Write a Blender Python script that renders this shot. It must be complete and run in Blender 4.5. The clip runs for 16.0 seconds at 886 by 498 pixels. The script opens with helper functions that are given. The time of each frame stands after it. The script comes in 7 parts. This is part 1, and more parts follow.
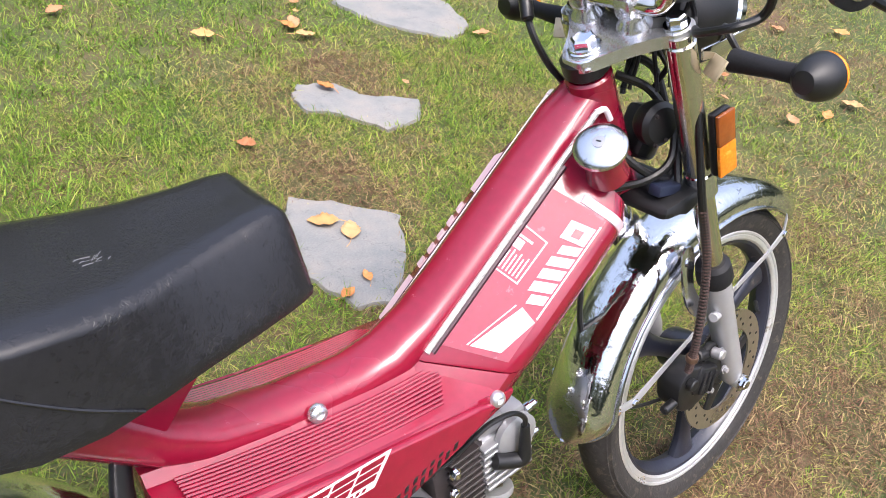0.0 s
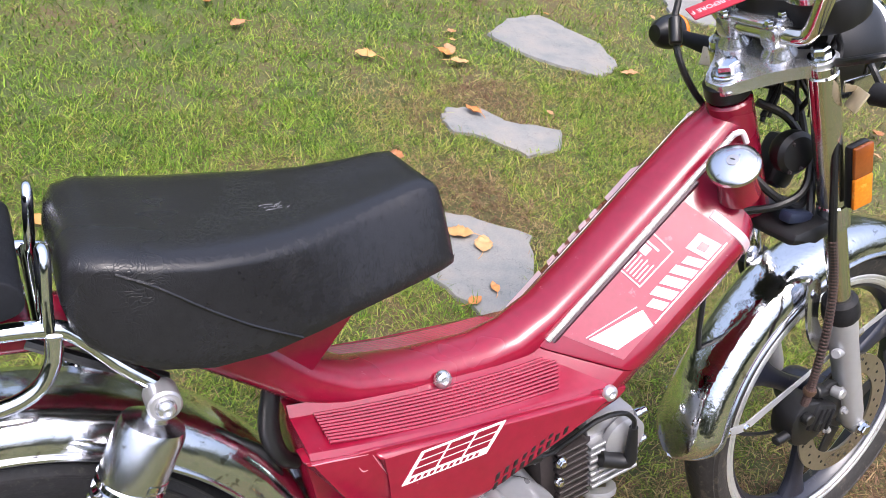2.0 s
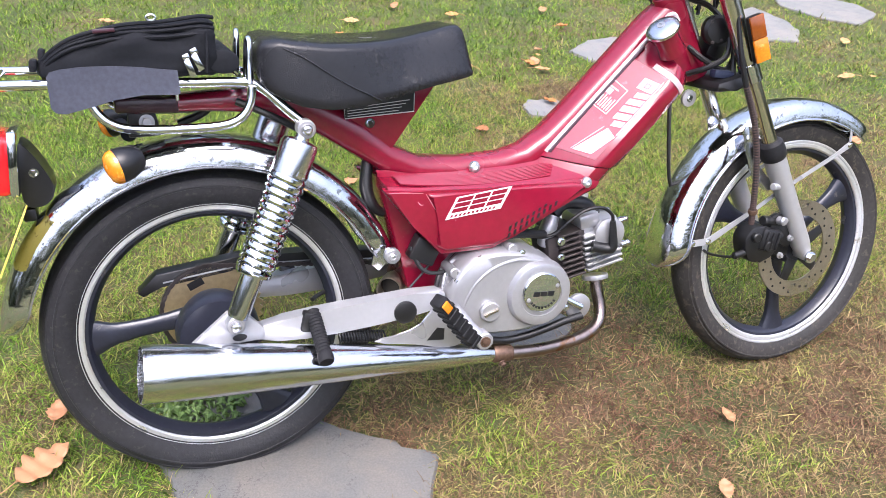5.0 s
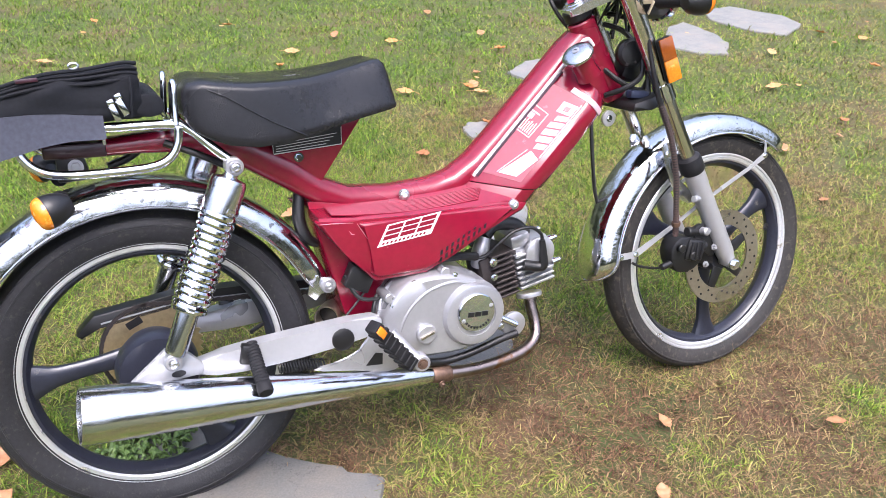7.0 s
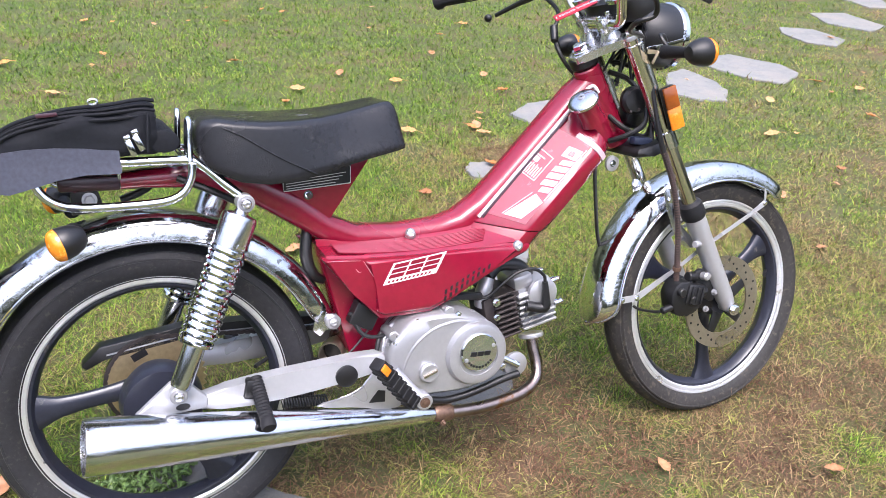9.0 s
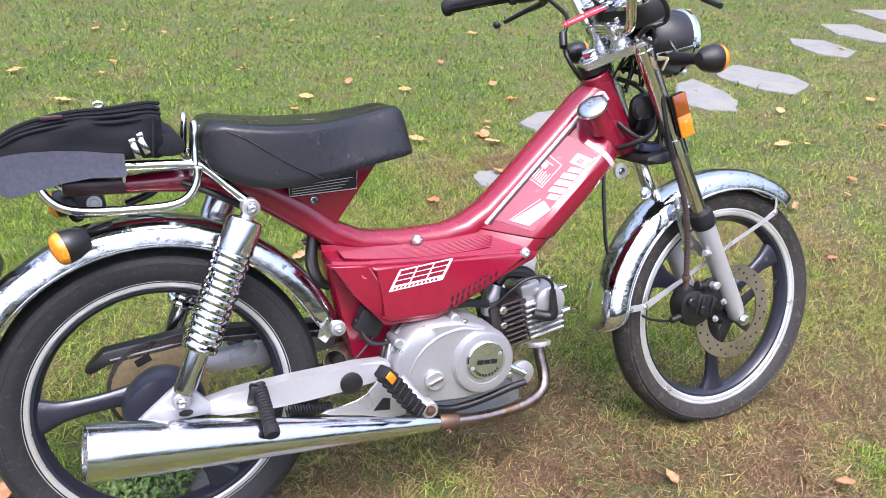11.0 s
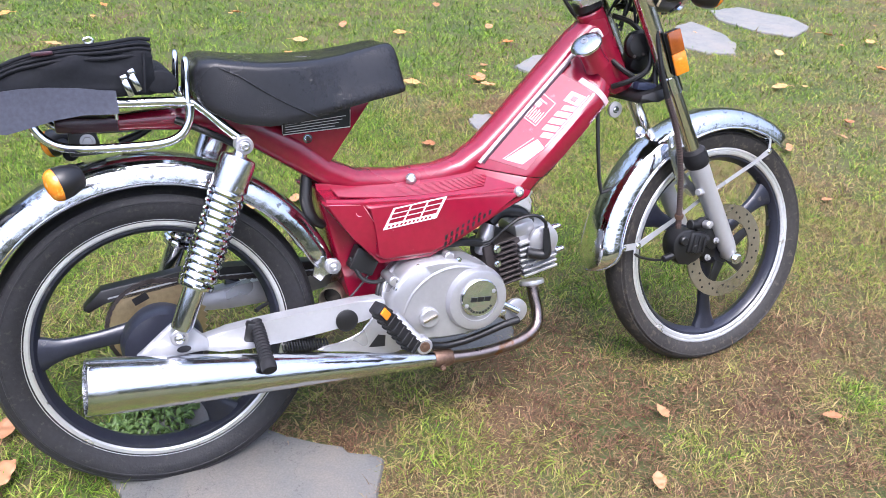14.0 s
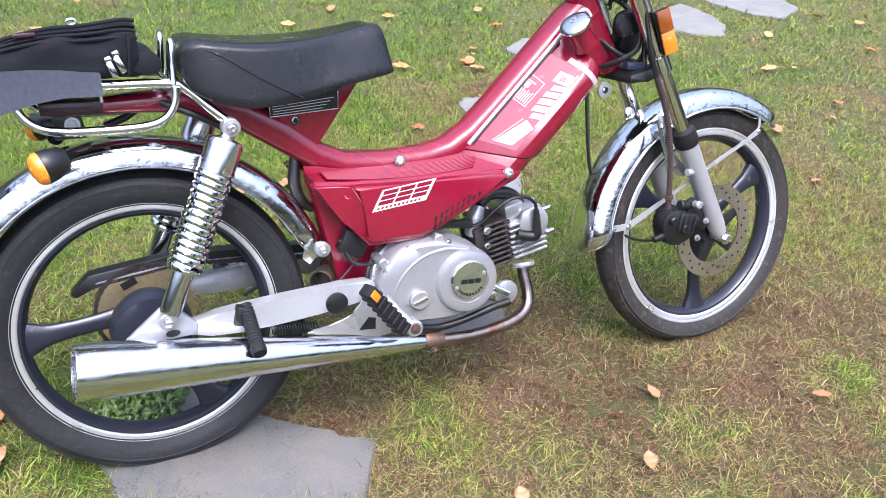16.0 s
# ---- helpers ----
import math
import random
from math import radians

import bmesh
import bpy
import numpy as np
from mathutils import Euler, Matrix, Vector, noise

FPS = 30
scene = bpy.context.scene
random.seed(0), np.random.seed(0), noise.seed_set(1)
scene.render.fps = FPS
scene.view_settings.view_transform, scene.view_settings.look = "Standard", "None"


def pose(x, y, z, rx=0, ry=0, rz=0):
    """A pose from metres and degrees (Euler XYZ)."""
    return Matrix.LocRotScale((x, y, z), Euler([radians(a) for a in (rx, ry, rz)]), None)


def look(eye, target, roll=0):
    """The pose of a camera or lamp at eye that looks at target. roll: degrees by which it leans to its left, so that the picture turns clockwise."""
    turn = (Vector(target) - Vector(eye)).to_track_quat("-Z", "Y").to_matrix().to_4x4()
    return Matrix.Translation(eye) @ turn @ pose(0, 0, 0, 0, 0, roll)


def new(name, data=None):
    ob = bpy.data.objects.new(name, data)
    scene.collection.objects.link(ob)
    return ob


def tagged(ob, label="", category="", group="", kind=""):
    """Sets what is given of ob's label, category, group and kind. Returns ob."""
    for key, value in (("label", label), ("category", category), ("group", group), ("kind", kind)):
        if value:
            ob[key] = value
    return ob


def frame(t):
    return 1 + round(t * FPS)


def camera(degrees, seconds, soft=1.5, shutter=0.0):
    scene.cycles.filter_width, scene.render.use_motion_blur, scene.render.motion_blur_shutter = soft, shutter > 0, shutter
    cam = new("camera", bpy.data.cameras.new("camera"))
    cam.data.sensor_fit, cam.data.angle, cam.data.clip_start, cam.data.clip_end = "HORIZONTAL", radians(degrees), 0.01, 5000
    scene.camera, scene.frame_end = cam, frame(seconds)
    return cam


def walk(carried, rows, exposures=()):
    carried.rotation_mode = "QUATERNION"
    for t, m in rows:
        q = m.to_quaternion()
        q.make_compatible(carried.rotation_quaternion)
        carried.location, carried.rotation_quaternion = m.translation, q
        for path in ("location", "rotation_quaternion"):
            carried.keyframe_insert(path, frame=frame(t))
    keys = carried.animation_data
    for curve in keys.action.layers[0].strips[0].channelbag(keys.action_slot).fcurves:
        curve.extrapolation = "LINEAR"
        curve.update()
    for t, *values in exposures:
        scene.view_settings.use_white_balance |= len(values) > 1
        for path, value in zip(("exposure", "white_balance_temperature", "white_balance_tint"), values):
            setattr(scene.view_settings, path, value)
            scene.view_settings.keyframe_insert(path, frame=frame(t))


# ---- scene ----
cam = camera(56.05, 16.0, soft=0.6)
PATH = [
    (0, pose(0.1414, -0.4150, 1.1952, 52.957, -8.504, -38.167)),
    (0.5, pose(0.1577, -0.4096, 1.2055, 53.965, -8.190, -36.856)),
    (0.7, pose(0.1515, -0.4010, 1.2060, 55.370, -8.770, -36.650)),
    (1, pose(0.1423, -0.3889, 1.2067, 55.739, -9.641, -36.008)),
    (1.2, pose(0.1375, -0.3840, 1.2050, 56.350, -9.750, -35.720)),
    (1.5, pose(0.1311, -0.3771, 1.1967, 55.746, -9.907, -35.779)),
    (1.8, pose(0.0921, -0.4210, 1.2205, 54.166, -8.625, -29.499)),
    (2, pose(0.0769, -0.4961, 1.1953, 54.167, -8.422, -27.362)),
    (2.1, pose(0.0710, -0.5384, 1.1835, 54.300, -8.680, -26.771)),
    (2.5, pose(0.0178, -0.7241, 1.1502, 53.571, -8.008, -24.091)),
    (3, pose(-0.0836, -0.8523, 1.1762, 54.537, -6.708, -26.726)),
    (3.5, pose(-0.1868, -0.9466, 1.1726, 57.132, -5.209, -30.042)),
    (4, pose(-0.1684, -1.0730, 1.1752, 58.227, -4.869, -24.780)),
    (4.2, pose(-0.1398, -1.1333, 1.1622, 58.523, -5.298, -21.305)),
    (6.3, pose(-0.0593, -1.2215, 1.1797, 59.463, -2.141, -20.374)),
    (6.5, pose(-0.0553, -1.2261, 1.1767, 59.516, -2.125, -21.365)),
    (7, pose(-0.0476, -1.2470, 1.2000, 60.671, -1.926, -23.975)),
    (7.5, pose(-0.0469, -1.2478, 1.1996, 60.925, -2.186, -23.920)),
    (8, pose(-0.0552, -1.2454, 1.1966, 61.678, -2.782, -23.789)),
    (8.5, pose(-0.0605, -1.2523, 1.2104, 62.602, -3.053, -23.411)),
    (9, pose(-0.0697, -1.2540, 1.2136, 63.179, -3.210, -23.596)),
    (11.5, pose(-0.0555, -1.2462, 1.1964, 63.857, -3.199, -22.757)),
    (12, pose(-0.0398, -1.2591, 1.1935, 62.700, -2.428, -22.398)),
    (12.5, pose(-0.0331, -1.2810, 1.1981, 62.544, -2.305, -22.388)),
    (13, pose(-0.0381, -1.2778, 1.1899, 61.762, -2.060, -23.226)),
    (13.5, pose(-0.0565, -1.2726, 1.1908, 60.875, -2.990, -23.176)),
    (14, pose(-0.0624, -1.2667, 1.1881, 60.381, -3.189, -23.155)),
    (14.5, pose(-0.0681, -1.2691, 1.1933, 60.530, -3.486, -22.983)),
    (15, pose(-0.0692, -1.2744, 1.1872, 60.803, -3.661, -22.587)),
    (15.5, pose(-0.0726, -1.2717, 1.1698, 59.981, -3.725, -22.372)),
    (16, pose(-0.0593, -1.2675, 1.1793, 59.457, -3.059, -23.925)),
]
walk(cam, PATH, exposures=[(0.0, 1.27, 6450, 14), (1.7, 1.27, 6450, 14), (2.2, 1.08, 6350, 15), (2.8, 1.08, 6350, 15), (3.5, 1.30, 6250, 16), (9.0, 1.33, 6180, 16), (16.0, 1.35, 5880, 16)])

# ---------- light ----------
world = bpy.data.worlds.new("overcast_sky")
scene.world = world
world.use_nodes = True
wn = world.node_tree
sky = wn.nodes.new("ShaderNodeTexSky")
sky.sky_type, sky.sun_disc = "NISHITA", False
sky.sun_elevation, sky.sun_rotation = radians(64), radians(197)
sky.air_density, sky.dust_density, sky.ozone_density = 1.0, 4.0, 1.0
soft_sky = wn.nodes.new("ShaderNodeHueSaturation")
soft_sky.inputs["Saturation"].default_value = 0.75
wn.links.new(sky.outputs[0], soft_sky.inputs["Color"])
# a cloud cover is brightest overhead
sky_way = wn.nodes.new("ShaderNodeTexCoord")
split = wn.nodes.new("ShaderNodeSeparateXYZ")
wn.links.new(sky_way.outputs["Generated"], split.inputs[0])
cloud = wn.nodes.new("ShaderNodeMapRange")
cloud.inputs["From Min"].default_value, cloud.inputs["From Max"].default_value = 0.0, 1.0
cloud.inputs["To Min"].default_value, cloud.inputs["To Max"].default_value = 0.75, 3.1
wn.links.new(split.outputs["Z"], cloud.inputs["Value"])
shade = wn.nodes.new("ShaderNodeVectorMath")
shade.operation = "SCALE"
wn.links.new(soft_sky.outputs[0], shade.inputs[0])
wn.links.new(cloud.outputs[0], shade.inputs["Scale"])
wn.links.new(shade.outputs[0], wn.nodes["Background"].inputs["Color"])
wn.nodes["Background"].inputs["Strength"].default_value = 0.092
sun = new("sun", bpy.data.lights.new("sun", "SUN"))
sun.data.energy, sun.data.angle, sun.data.color = 0.85, radians(30), (1.0, 0.98, 0.96)
sun.matrix_basis = look((-0.5, -1.6, 3.4), (0, 0, 0))

# ---------- helpers of this scene ----------
LEAN = 11.75
BIKE = pose(0, 0, 0, -LEAN, 0, 0)


def V(*a):
    return Vector(a)


def part(name, bm, material, parent, label="", sharp=32):
    """Links a bmesh as one mesh object under a thing or a part."""
    bmesh.ops.recalc_face_normals(bm, faces=bm.faces[:])
    for f in bm.faces:
        f.smooth = True
    me = bpy.data.meshes.new(name)
    bm.to_mesh(me)
    bm.free()
    me.set_sharp_from_angle(angle=radians(sharp))
    me.materials.append(material)
    ob = new(name, me)
    ob.parent = parent
    if label:
        ob["label"] = label
    return ob


def root(name, m, label, category, group="", kind=""):
    ob = new(name)
    ob.empty_display_size = 0.05
    ob.matrix_basis = m
    return tagged(ob, label, category, group, kind)


def loft(bm, rings, caps=True, closed=True):
    vs = [[bm.verts.new(p) for p in ring] for ring in rings]
    n = len(vs[0])
    for a, b in zip(vs, vs[1:]):
        for i in range(n if closed else n - 1):
            j = (i + 1) % n
            bm.faces.new((a[i], a[j], b[j], b[i]))
    if caps:
        bm.faces.new(vs[0])
        bm.faces.new(vs[-1][::-1])
    return vs


def curve(points, steps=6):
    """Points of a smooth line through the given ones."""
    p = [Vector(q) for q in points]
    p = [2 * p[0] - p[1]] + p + [2 * p[-1] - p[-2]]
    out = []
    for a, b, c, d in zip(p, p[1:], p[2:], p[3:]):
        for k in range(steps):
            t = k / steps
            out.append(0.5 * (2 * b + (c - a) * t + (2 * a - 5 * b + 4 * c - d) * t * t + (3 * b - a - 3 * c + d) * t ** 3))
    return out + [p[-2]]


def tube(bm, points, r, seg=12, smooth=6, caps=True):
    """A round bar along a line; r is one radius or one for each given point."""
    line = curve(points, smooth) if smooth else [Vector(q) for q in points]
    radii = [r] * len(line) if not isinstance(r, (list, tuple)) else list(np.interp(np.linspace(0, 1, len(line)), np.linspace(0, 1, len(r)), r).tolist())
    ways = [(line[min(i + 1, len(line) - 1)] - line[max(i - 1, 0)]).normalized() for i in range(len(line))]
    side = ways[0].orthogonal().normalized()
    rings = []
    for p, w, q in zip(line, ways, radii):
        side = (side - w * side.dot(w)).normalized()
        up = w.cross(side)
        rings.append([p + q * (math.cos(2 * math.pi * k / seg) * side + math.sin(2 * math.pi * k / seg) * up) for k in range(seg)])
    loft(bm, rings, caps)
    return bm


def lathe(bm, profile, m=Matrix(), seg=32, closed=False):
    """Turns (radius, height) pairs about the local y axis; closed: the profile is a loop."""
    rings = [[m @ V(r * math.cos(2 * math.pi * k / seg), h, r * math.sin(2 * math.pi * k / seg)) for k in range(seg)] for r, h in profile]
    if closed:
        rings.append(rings[0])
        vs = [[bm.verts.new(p) for p in ring] for ring in rings[:-1]]
        for a, b in zip(vs, vs[1:] + vs[:1]):
            for i in range(seg):
                j = (i + 1) % seg
                bm.faces.new((a[i], a[j], b[j], b[i]))
    else:
        loft(bm, rings)
    return bm


def along(a, b):
    """A pose at a whose y axis points to b."""
    a, b = Vector(a), Vector(b)
    return Matrix.Translation(a) @ (b - a).to_track_quat("Y", "Z").to_matrix().to_4x4()


def rod(bm, a, b, r, seg=16, edge=0.0):
    d = (Vector(b) - Vector(a)).length
    e = edge
    prof = [(r - e, 0), (r, e), (r, d - e), (r - e, d)] if e else [(r, 0), (r, d)]
    return lathe(bm, prof, along(a, b), seg)


def prism(bm, poly, y0, y1, bevel=0.0, m=Matrix(), seg=2):
    """A plate with an outline in x and z between two y."""
    lo = [bm.verts.new(m @ V(x, y0, z)) for x, z in poly]
    hi = [bm.verts.new(m @ V(x, y1, z)) for x, z in poly]
    n = len(poly)
    fs = [bm.faces.new(lo), bm.faces.new(hi[::-1])]
    for i in range(n):
        j = (i + 1) % n
        fs.append(bm.faces.new((lo[i], hi[i], hi[j], lo[j])))
    if bevel:
        es = list({e for f in fs for e in f.edges})
        bmesh.ops.bevel(bm, geom=es, offset=bevel, segments=seg, profile=0.5, affect="EDGES", clamp_overlap=True)
    return bm


def block(bm, size, m=Matrix(), bevel=0.0, seg=2):
    x, y, z = [s / 2 for s in size]
    return prism(bm, [(-x, -z), (x, -z), (x, z), (-x, z)], -y, y, bevel, m, seg)


def bolt(parent, p, way=(0, -1, 0), r=0.008, h=0.006, mat=None, name="bolt"):
    """A hex head on a washer."""
    bm = bmesh.new()
    p, way = Vector(p), Vector(way).normalized()
    m = along(p, p + way)
    lathe(bm, [(r * 1.45, 0), (r * 1.45, h * 0.3)], m, 16)
    lathe(bm, [(r, h * 0.3), (r, h * 0.85), (r * 0.85, h)], m, 6)
    return part(name, bm, mat, parent)


def dome_bolt(parent, p, way=(0, -1, 0), r=0.010, h=0.008, mat=None):
    """A round-headed bolt with a small socket."""
    p, way = Vector(p), Vector(way).normalized()
    m = along(p, p + way)
    bm = bmesh.new()
    lathe(bm, [(r * 1.05, 0), (r * 1.05, h * 0.25), (r * 0.98, h * 0.55), (r * 0.78, h * 0.85), (r * 0.45, h), (r * 0.40, h * 0.6), (r * 0.02, h * 0.6)], m, 24)
    return part("bolt", bm, mat, parent)


def oval(n, a, b, power=2.0):
    out = []
    for k in range(n):
        t = 2 * math.pi * k / n
        c, s = math.cos(t), math.sin(t)
        out.append((a * abs(c) ** (2 / power) * (1 if c >= 0 else -1), b * abs(s) ** (2 / power) * (1 if s >= 0 else -1)))
    return out


def sweep_xz(bm, stations):
    """Sections in a plane through y: each station is x, z, its turn in degrees, half width, half height, power, y offset."""
    rings = []
    for x, z, turn, a, b, power, y0 in stations:
        c, s = math.cos(radians(turn)), math.sin(radians(turn))
        rings.append([V(x - s * v, y0 + u, z + c * v) for u, v in oval(28, a, b, power)])
    loft(bm, rings)
    return bm
# ---------- materials ----------
def nodes_of(name):
    mat = bpy.data.materials.new(name)
    mat.use_nodes = True
    nt = mat.node_tree
    return mat, nt, nt.nodes["Principled BSDF"]


def surface(name, base, rough=0.5, metal=0.0, vary=0.12, scale=40.0, bump=0.0, bump_scale=300.0, coat=0.0, spot=None, spot_scale=25.0,
            spot_at=0.62, rough_vary=0.12, wave=0.0, wave_scale=16.0):
    """A surface with tone and gloss that vary at two scales, fine relief, and spots in another colour."""
    mat, nt, bsdf = nodes_of(name)
    add, link = nt.nodes.new, nt.links.new
    co = add("ShaderNodeTexCoord")
    big = add("ShaderNodeTexNoise")
    big.inputs["Scale"].default_value, big.inputs["Detail"].default_value = scale * 0.25, 3
    fine = add("ShaderNodeTexNoise")
    fine.inputs["Scale"].default_value, fine.inputs["Detail"].default_value = scale * 4, 4
    for n in (big, fine):
        link(co.outputs["Object"], n.inputs["Vector"])
    both = add("ShaderNodeMath")
    both.operation = "ADD"
    link(big.outputs["Fac"], both.inputs[0])
    link(fine.outputs["Fac"], both.inputs[1])
    ramp = add("ShaderNodeMapRange")
    ramp.inputs["From Min"].default_value, ramp.inputs["From Max"].default_value = 0.6, 1.4
    ramp.inputs["To Min"].default_value, ramp.inputs["To Max"].default_value = 1 - vary, 1 + vary
    link(both.outputs[0], ramp.inputs["Value"])
    tone = add("ShaderNodeVectorMath")
    tone.operation = "SCALE"
    tone.inputs[0].default_value = base
    link(ramp.outputs[0], tone.inputs["Scale"])
    colour = tone.outputs[0]
    if spot:
        sn = add("ShaderNodeTexNoise")
        sn.inputs["Scale"].default_value, sn.inputs["Detail"].default_value, sn.inputs["Roughness"].default_value = spot_scale, 6, 0.7
        link(co.outputs["Object"], sn.inputs["Vector"])
        sm = add("ShaderNodeMapRange")
        sm.inputs["From Min"].default_value, sm.inputs["From Max"].default_value = spot_at, spot_at + 0.08
        link(sn.outputs["Fac"], sm.inputs["Value"])
        mix = add("ShaderNodeMix")
        mix.data_type = "RGBA"
        mix.inputs["B"].default_value = (*spot, 1)
        link(sm.outputs[0], mix.inputs["Factor"])
        link(colour, mix.inputs["A"])
        colour = mix.outputs["Result"]
    link(colour, bsdf.inputs["Base Color"])
    rr = add("ShaderNodeMapRange")
    rr.inputs["From Min"].default_value, rr.inputs["From Max"].default_value = 0.3, 0.7
    rr.inputs["To Min"].default_value, rr.inputs["To Max"].default_value = max(rough - rough_vary, 0.01), min(rough + rough_vary, 1)
    link(big.outputs["Fac"], rr.inputs["Value"])
    link(rr.outputs[0], bsdf.inputs["Roughness"])
    bsdf.inputs["Metallic"].default_value = metal
    bsdf.inputs["Coat Weight"].default_value = coat
    bsdf.inputs["Coat IOR"].default_value = 1.6
    bsdf.inputs["Coat Roughness"].default_value = 0.06
    if bump:
        bn = add("ShaderNodeTexNoise")
        bn.inputs["Scale"].default_value, bn.inputs["Detail"].default_value = bump_scale, 3
        link(co.outputs["Object"], bn.inputs["Vector"])
        bb = add("ShaderNodeBump")
        bb.inputs["Strength"].default_value, bb.inputs["Distance"].default_value = bump, 0.001
        link(bn.outputs["Fac"], bb.inputs["Height"])
        link(bb.outputs[0], bsdf.inputs["Normal"])
        if wave:
            # shallow dents of thin sheet metal
            dn = add("ShaderNodeTexNoise")
            dn.inputs["Scale"].default_value, dn.inputs["Detail"].default_value = wave_scale, 2
            link(co.outputs["Object"], dn.inputs["Vector"])
            db = add("ShaderNodeBump")
            db.inputs["Strength"].default_value, db.inputs["Distance"].default_value = 1.0, wave
            link(dn.outputs["Fac"], db.inputs["Height"])
            link(db.outputs[0], bb.inputs["Normal"])
    return mat


RED = surface("red_paint", (0.215, 0.005, 0.024), 0.22, 0.0, 0.14, 20, 0.06, 500, 0.5, (0.36, 0.12, 0.15), 75, 0.67, 0.08)
RED.node_tree.nodes["Principled BSDF"].inputs["Coat Roughness"].default_value = 0.15
DARK_RED = surface("maroon_paint", (0.035, 0.006, 0.014), 0.4, 0.0, 0.15, 20, 0.05, 500, 0.4)
CHROME = surface("chrome", (0.72, 0.74, 0.79), 0.06, 1.0, 0.05, 12, 0.03, 900, 0.0, (0.36, 0.33, 0.29), 70, 0.62, 0.04, 0.0009, 34.0)
# its grey spots paint in the mottled reflections of the surroundings
FENDER_CHROME = surface("fender_chrome", (0.70, 0.71, 0.735), 0.14, 1.0, 0.06, 12, 0.11, 230, 0.0, (0.31, 0.30, 0.28), 80, 0.57, 0.09, 0.0022, 18.0)
PITTED = surface("pitted_chrome", (0.76, 0.76, 0.77), 0.10, 1.0, 0.08, 14, 0.42, 120, 0.0, (0.34, 0.33, 0.31), 46, 0.58, 0.06, 0.0013, 18.0)
PLAIN_CHROME = surface("plain_chrome", (0.66, 0.67, 0.71), 0.20, 1.0, 0.06, 14, 0.04, 900, 0.0, (0.30, 0.28, 0.26), 90, 0.62, 0.05)
WARM_CHROME = surface("warm_tint_chrome", (0.72, 0.69, 0.63), 0.14, 1.0, 0.05, 14, 0.03, 700, 0.0, (0.3, 0.26, 0.2), 40, 0.62)
ALLOY = surface("cast_alloy", (0.40, 0.40, 0.418), 0.36, 0.60, 0.06, 30, 0.12, 700, 0.2, (0.30, 0.29, 0.27), 45, 0.70)
SILVER = surface("silver_paint", (0.39, 0.395, 0.415), 0.36, 0.35, 0.05, 25, 0.05, 600, 0.3, (0.34, 0.32, 0.29), 60, 0.68)
RIM = surface("polished_rim", (0.74, 0.745, 0.76), 0.36, 0.75, 0.08, 30, 0.05, 700, 0.0, (0.4, 0.36, 0.3), 30, 0.62)
RUBBER = surface("tyre_rubber", (0.015, 0.015, 0.018), 0.60, 0.0, 0.5, 30, 0.6, 260, 0.0, (0.040, 0.037, 0.034), 95, 0.57)
DUSTY_RUBBER = surface("dusty_tyre_rubber", (0.023, 0.021, 0.020), 0.68, 0.0, 0.5, 30, 0.6, 260, 0.0, (0.065, 0.055, 0.043), 60, 0.55)
BLACK = surface("black_plastic", (0.008, 0.008, 0.009), 0.42, 0.0, 0.25, 40, 0.1, 500)
GRIP = surface("grip_rubber", (0.014, 0.014, 0.016), 0.6, 0.0, 0.25, 60, 0.2, 500)
MUFFLER_CHROME = surface("scratched_chrome", (0.66, 0.675, 0.70), 0.10, 1.0, 0.05, 12, 0.04, 900, 0.0, (0.36, 0.34, 0.31), 60, 0.63, 0.05, 0.0010, 14.0)
DARK_SPOKE = surface("dark_wheel_paint", (0.016, 0.018, 0.030), 0.40, 0.1, 0.3, 30, 0.10, 500, 0.2, (0.11, 0.10, 0.09), 38, 0.62)
VINYL = surface("black_vinyl", (0.0125, 0.0125, 0.0145), 0.22, 0.0, 0.2, 30, 0.20, 500, 0.0, (0.06, 0.06, 0.065), 7, 0.70, 0.08)


def streak(mat, way, lo, hi):
    """Fine scratches that run along one way and dull the gloss."""
    nt = mat.node_tree
    add, link = nt.nodes.new, nt.links.new
    bsdf = nt.nodes["Principled BSDF"]
    co, mp, nz, rr = add("ShaderNodeTexCoord"), add("ShaderNodeMapping"), add("ShaderNodeTexNoise"), add("ShaderNodeMapRange")
    mp.inputs["Scale"].default_value = way
    nz.inputs["Scale"].default_value, nz.inputs["Detail"].default_value, nz.inputs["Roughness"].default_value = 1.0, 5, 0.65
    rr.inputs["From Min"].default_value, rr.inputs["From Max"].default_value = 0.40, 0.66
    rr.inputs["To Min"].default_value, rr.inputs["To Max"].default_value = lo, hi
    link(co.outputs["Object"], mp.inputs["Vector"])
    link(mp.outputs[0], nz.inputs["Vector"])
    link(nz.outputs["Fac"], rr.inputs["Value"])
    link(rr.outputs[0], bsdf.inputs["Roughness"])
    bump = add("ShaderNodeBump")
    bump.inputs["Strength"].default_value, bump.inputs["Distance"].default_value = 0.5, 0.0006
    link(nz.outputs["Fac"], bump.inputs["Height"])
    link(bsdf.inputs["Normal"].links[0].from_socket, bump.inputs["Normal"])
    link(bump.outputs[0], bsdf.inputs["Normal"])


streak(MUFFLER_CHROME, (9, 150, 150), 0.05, 0.24)


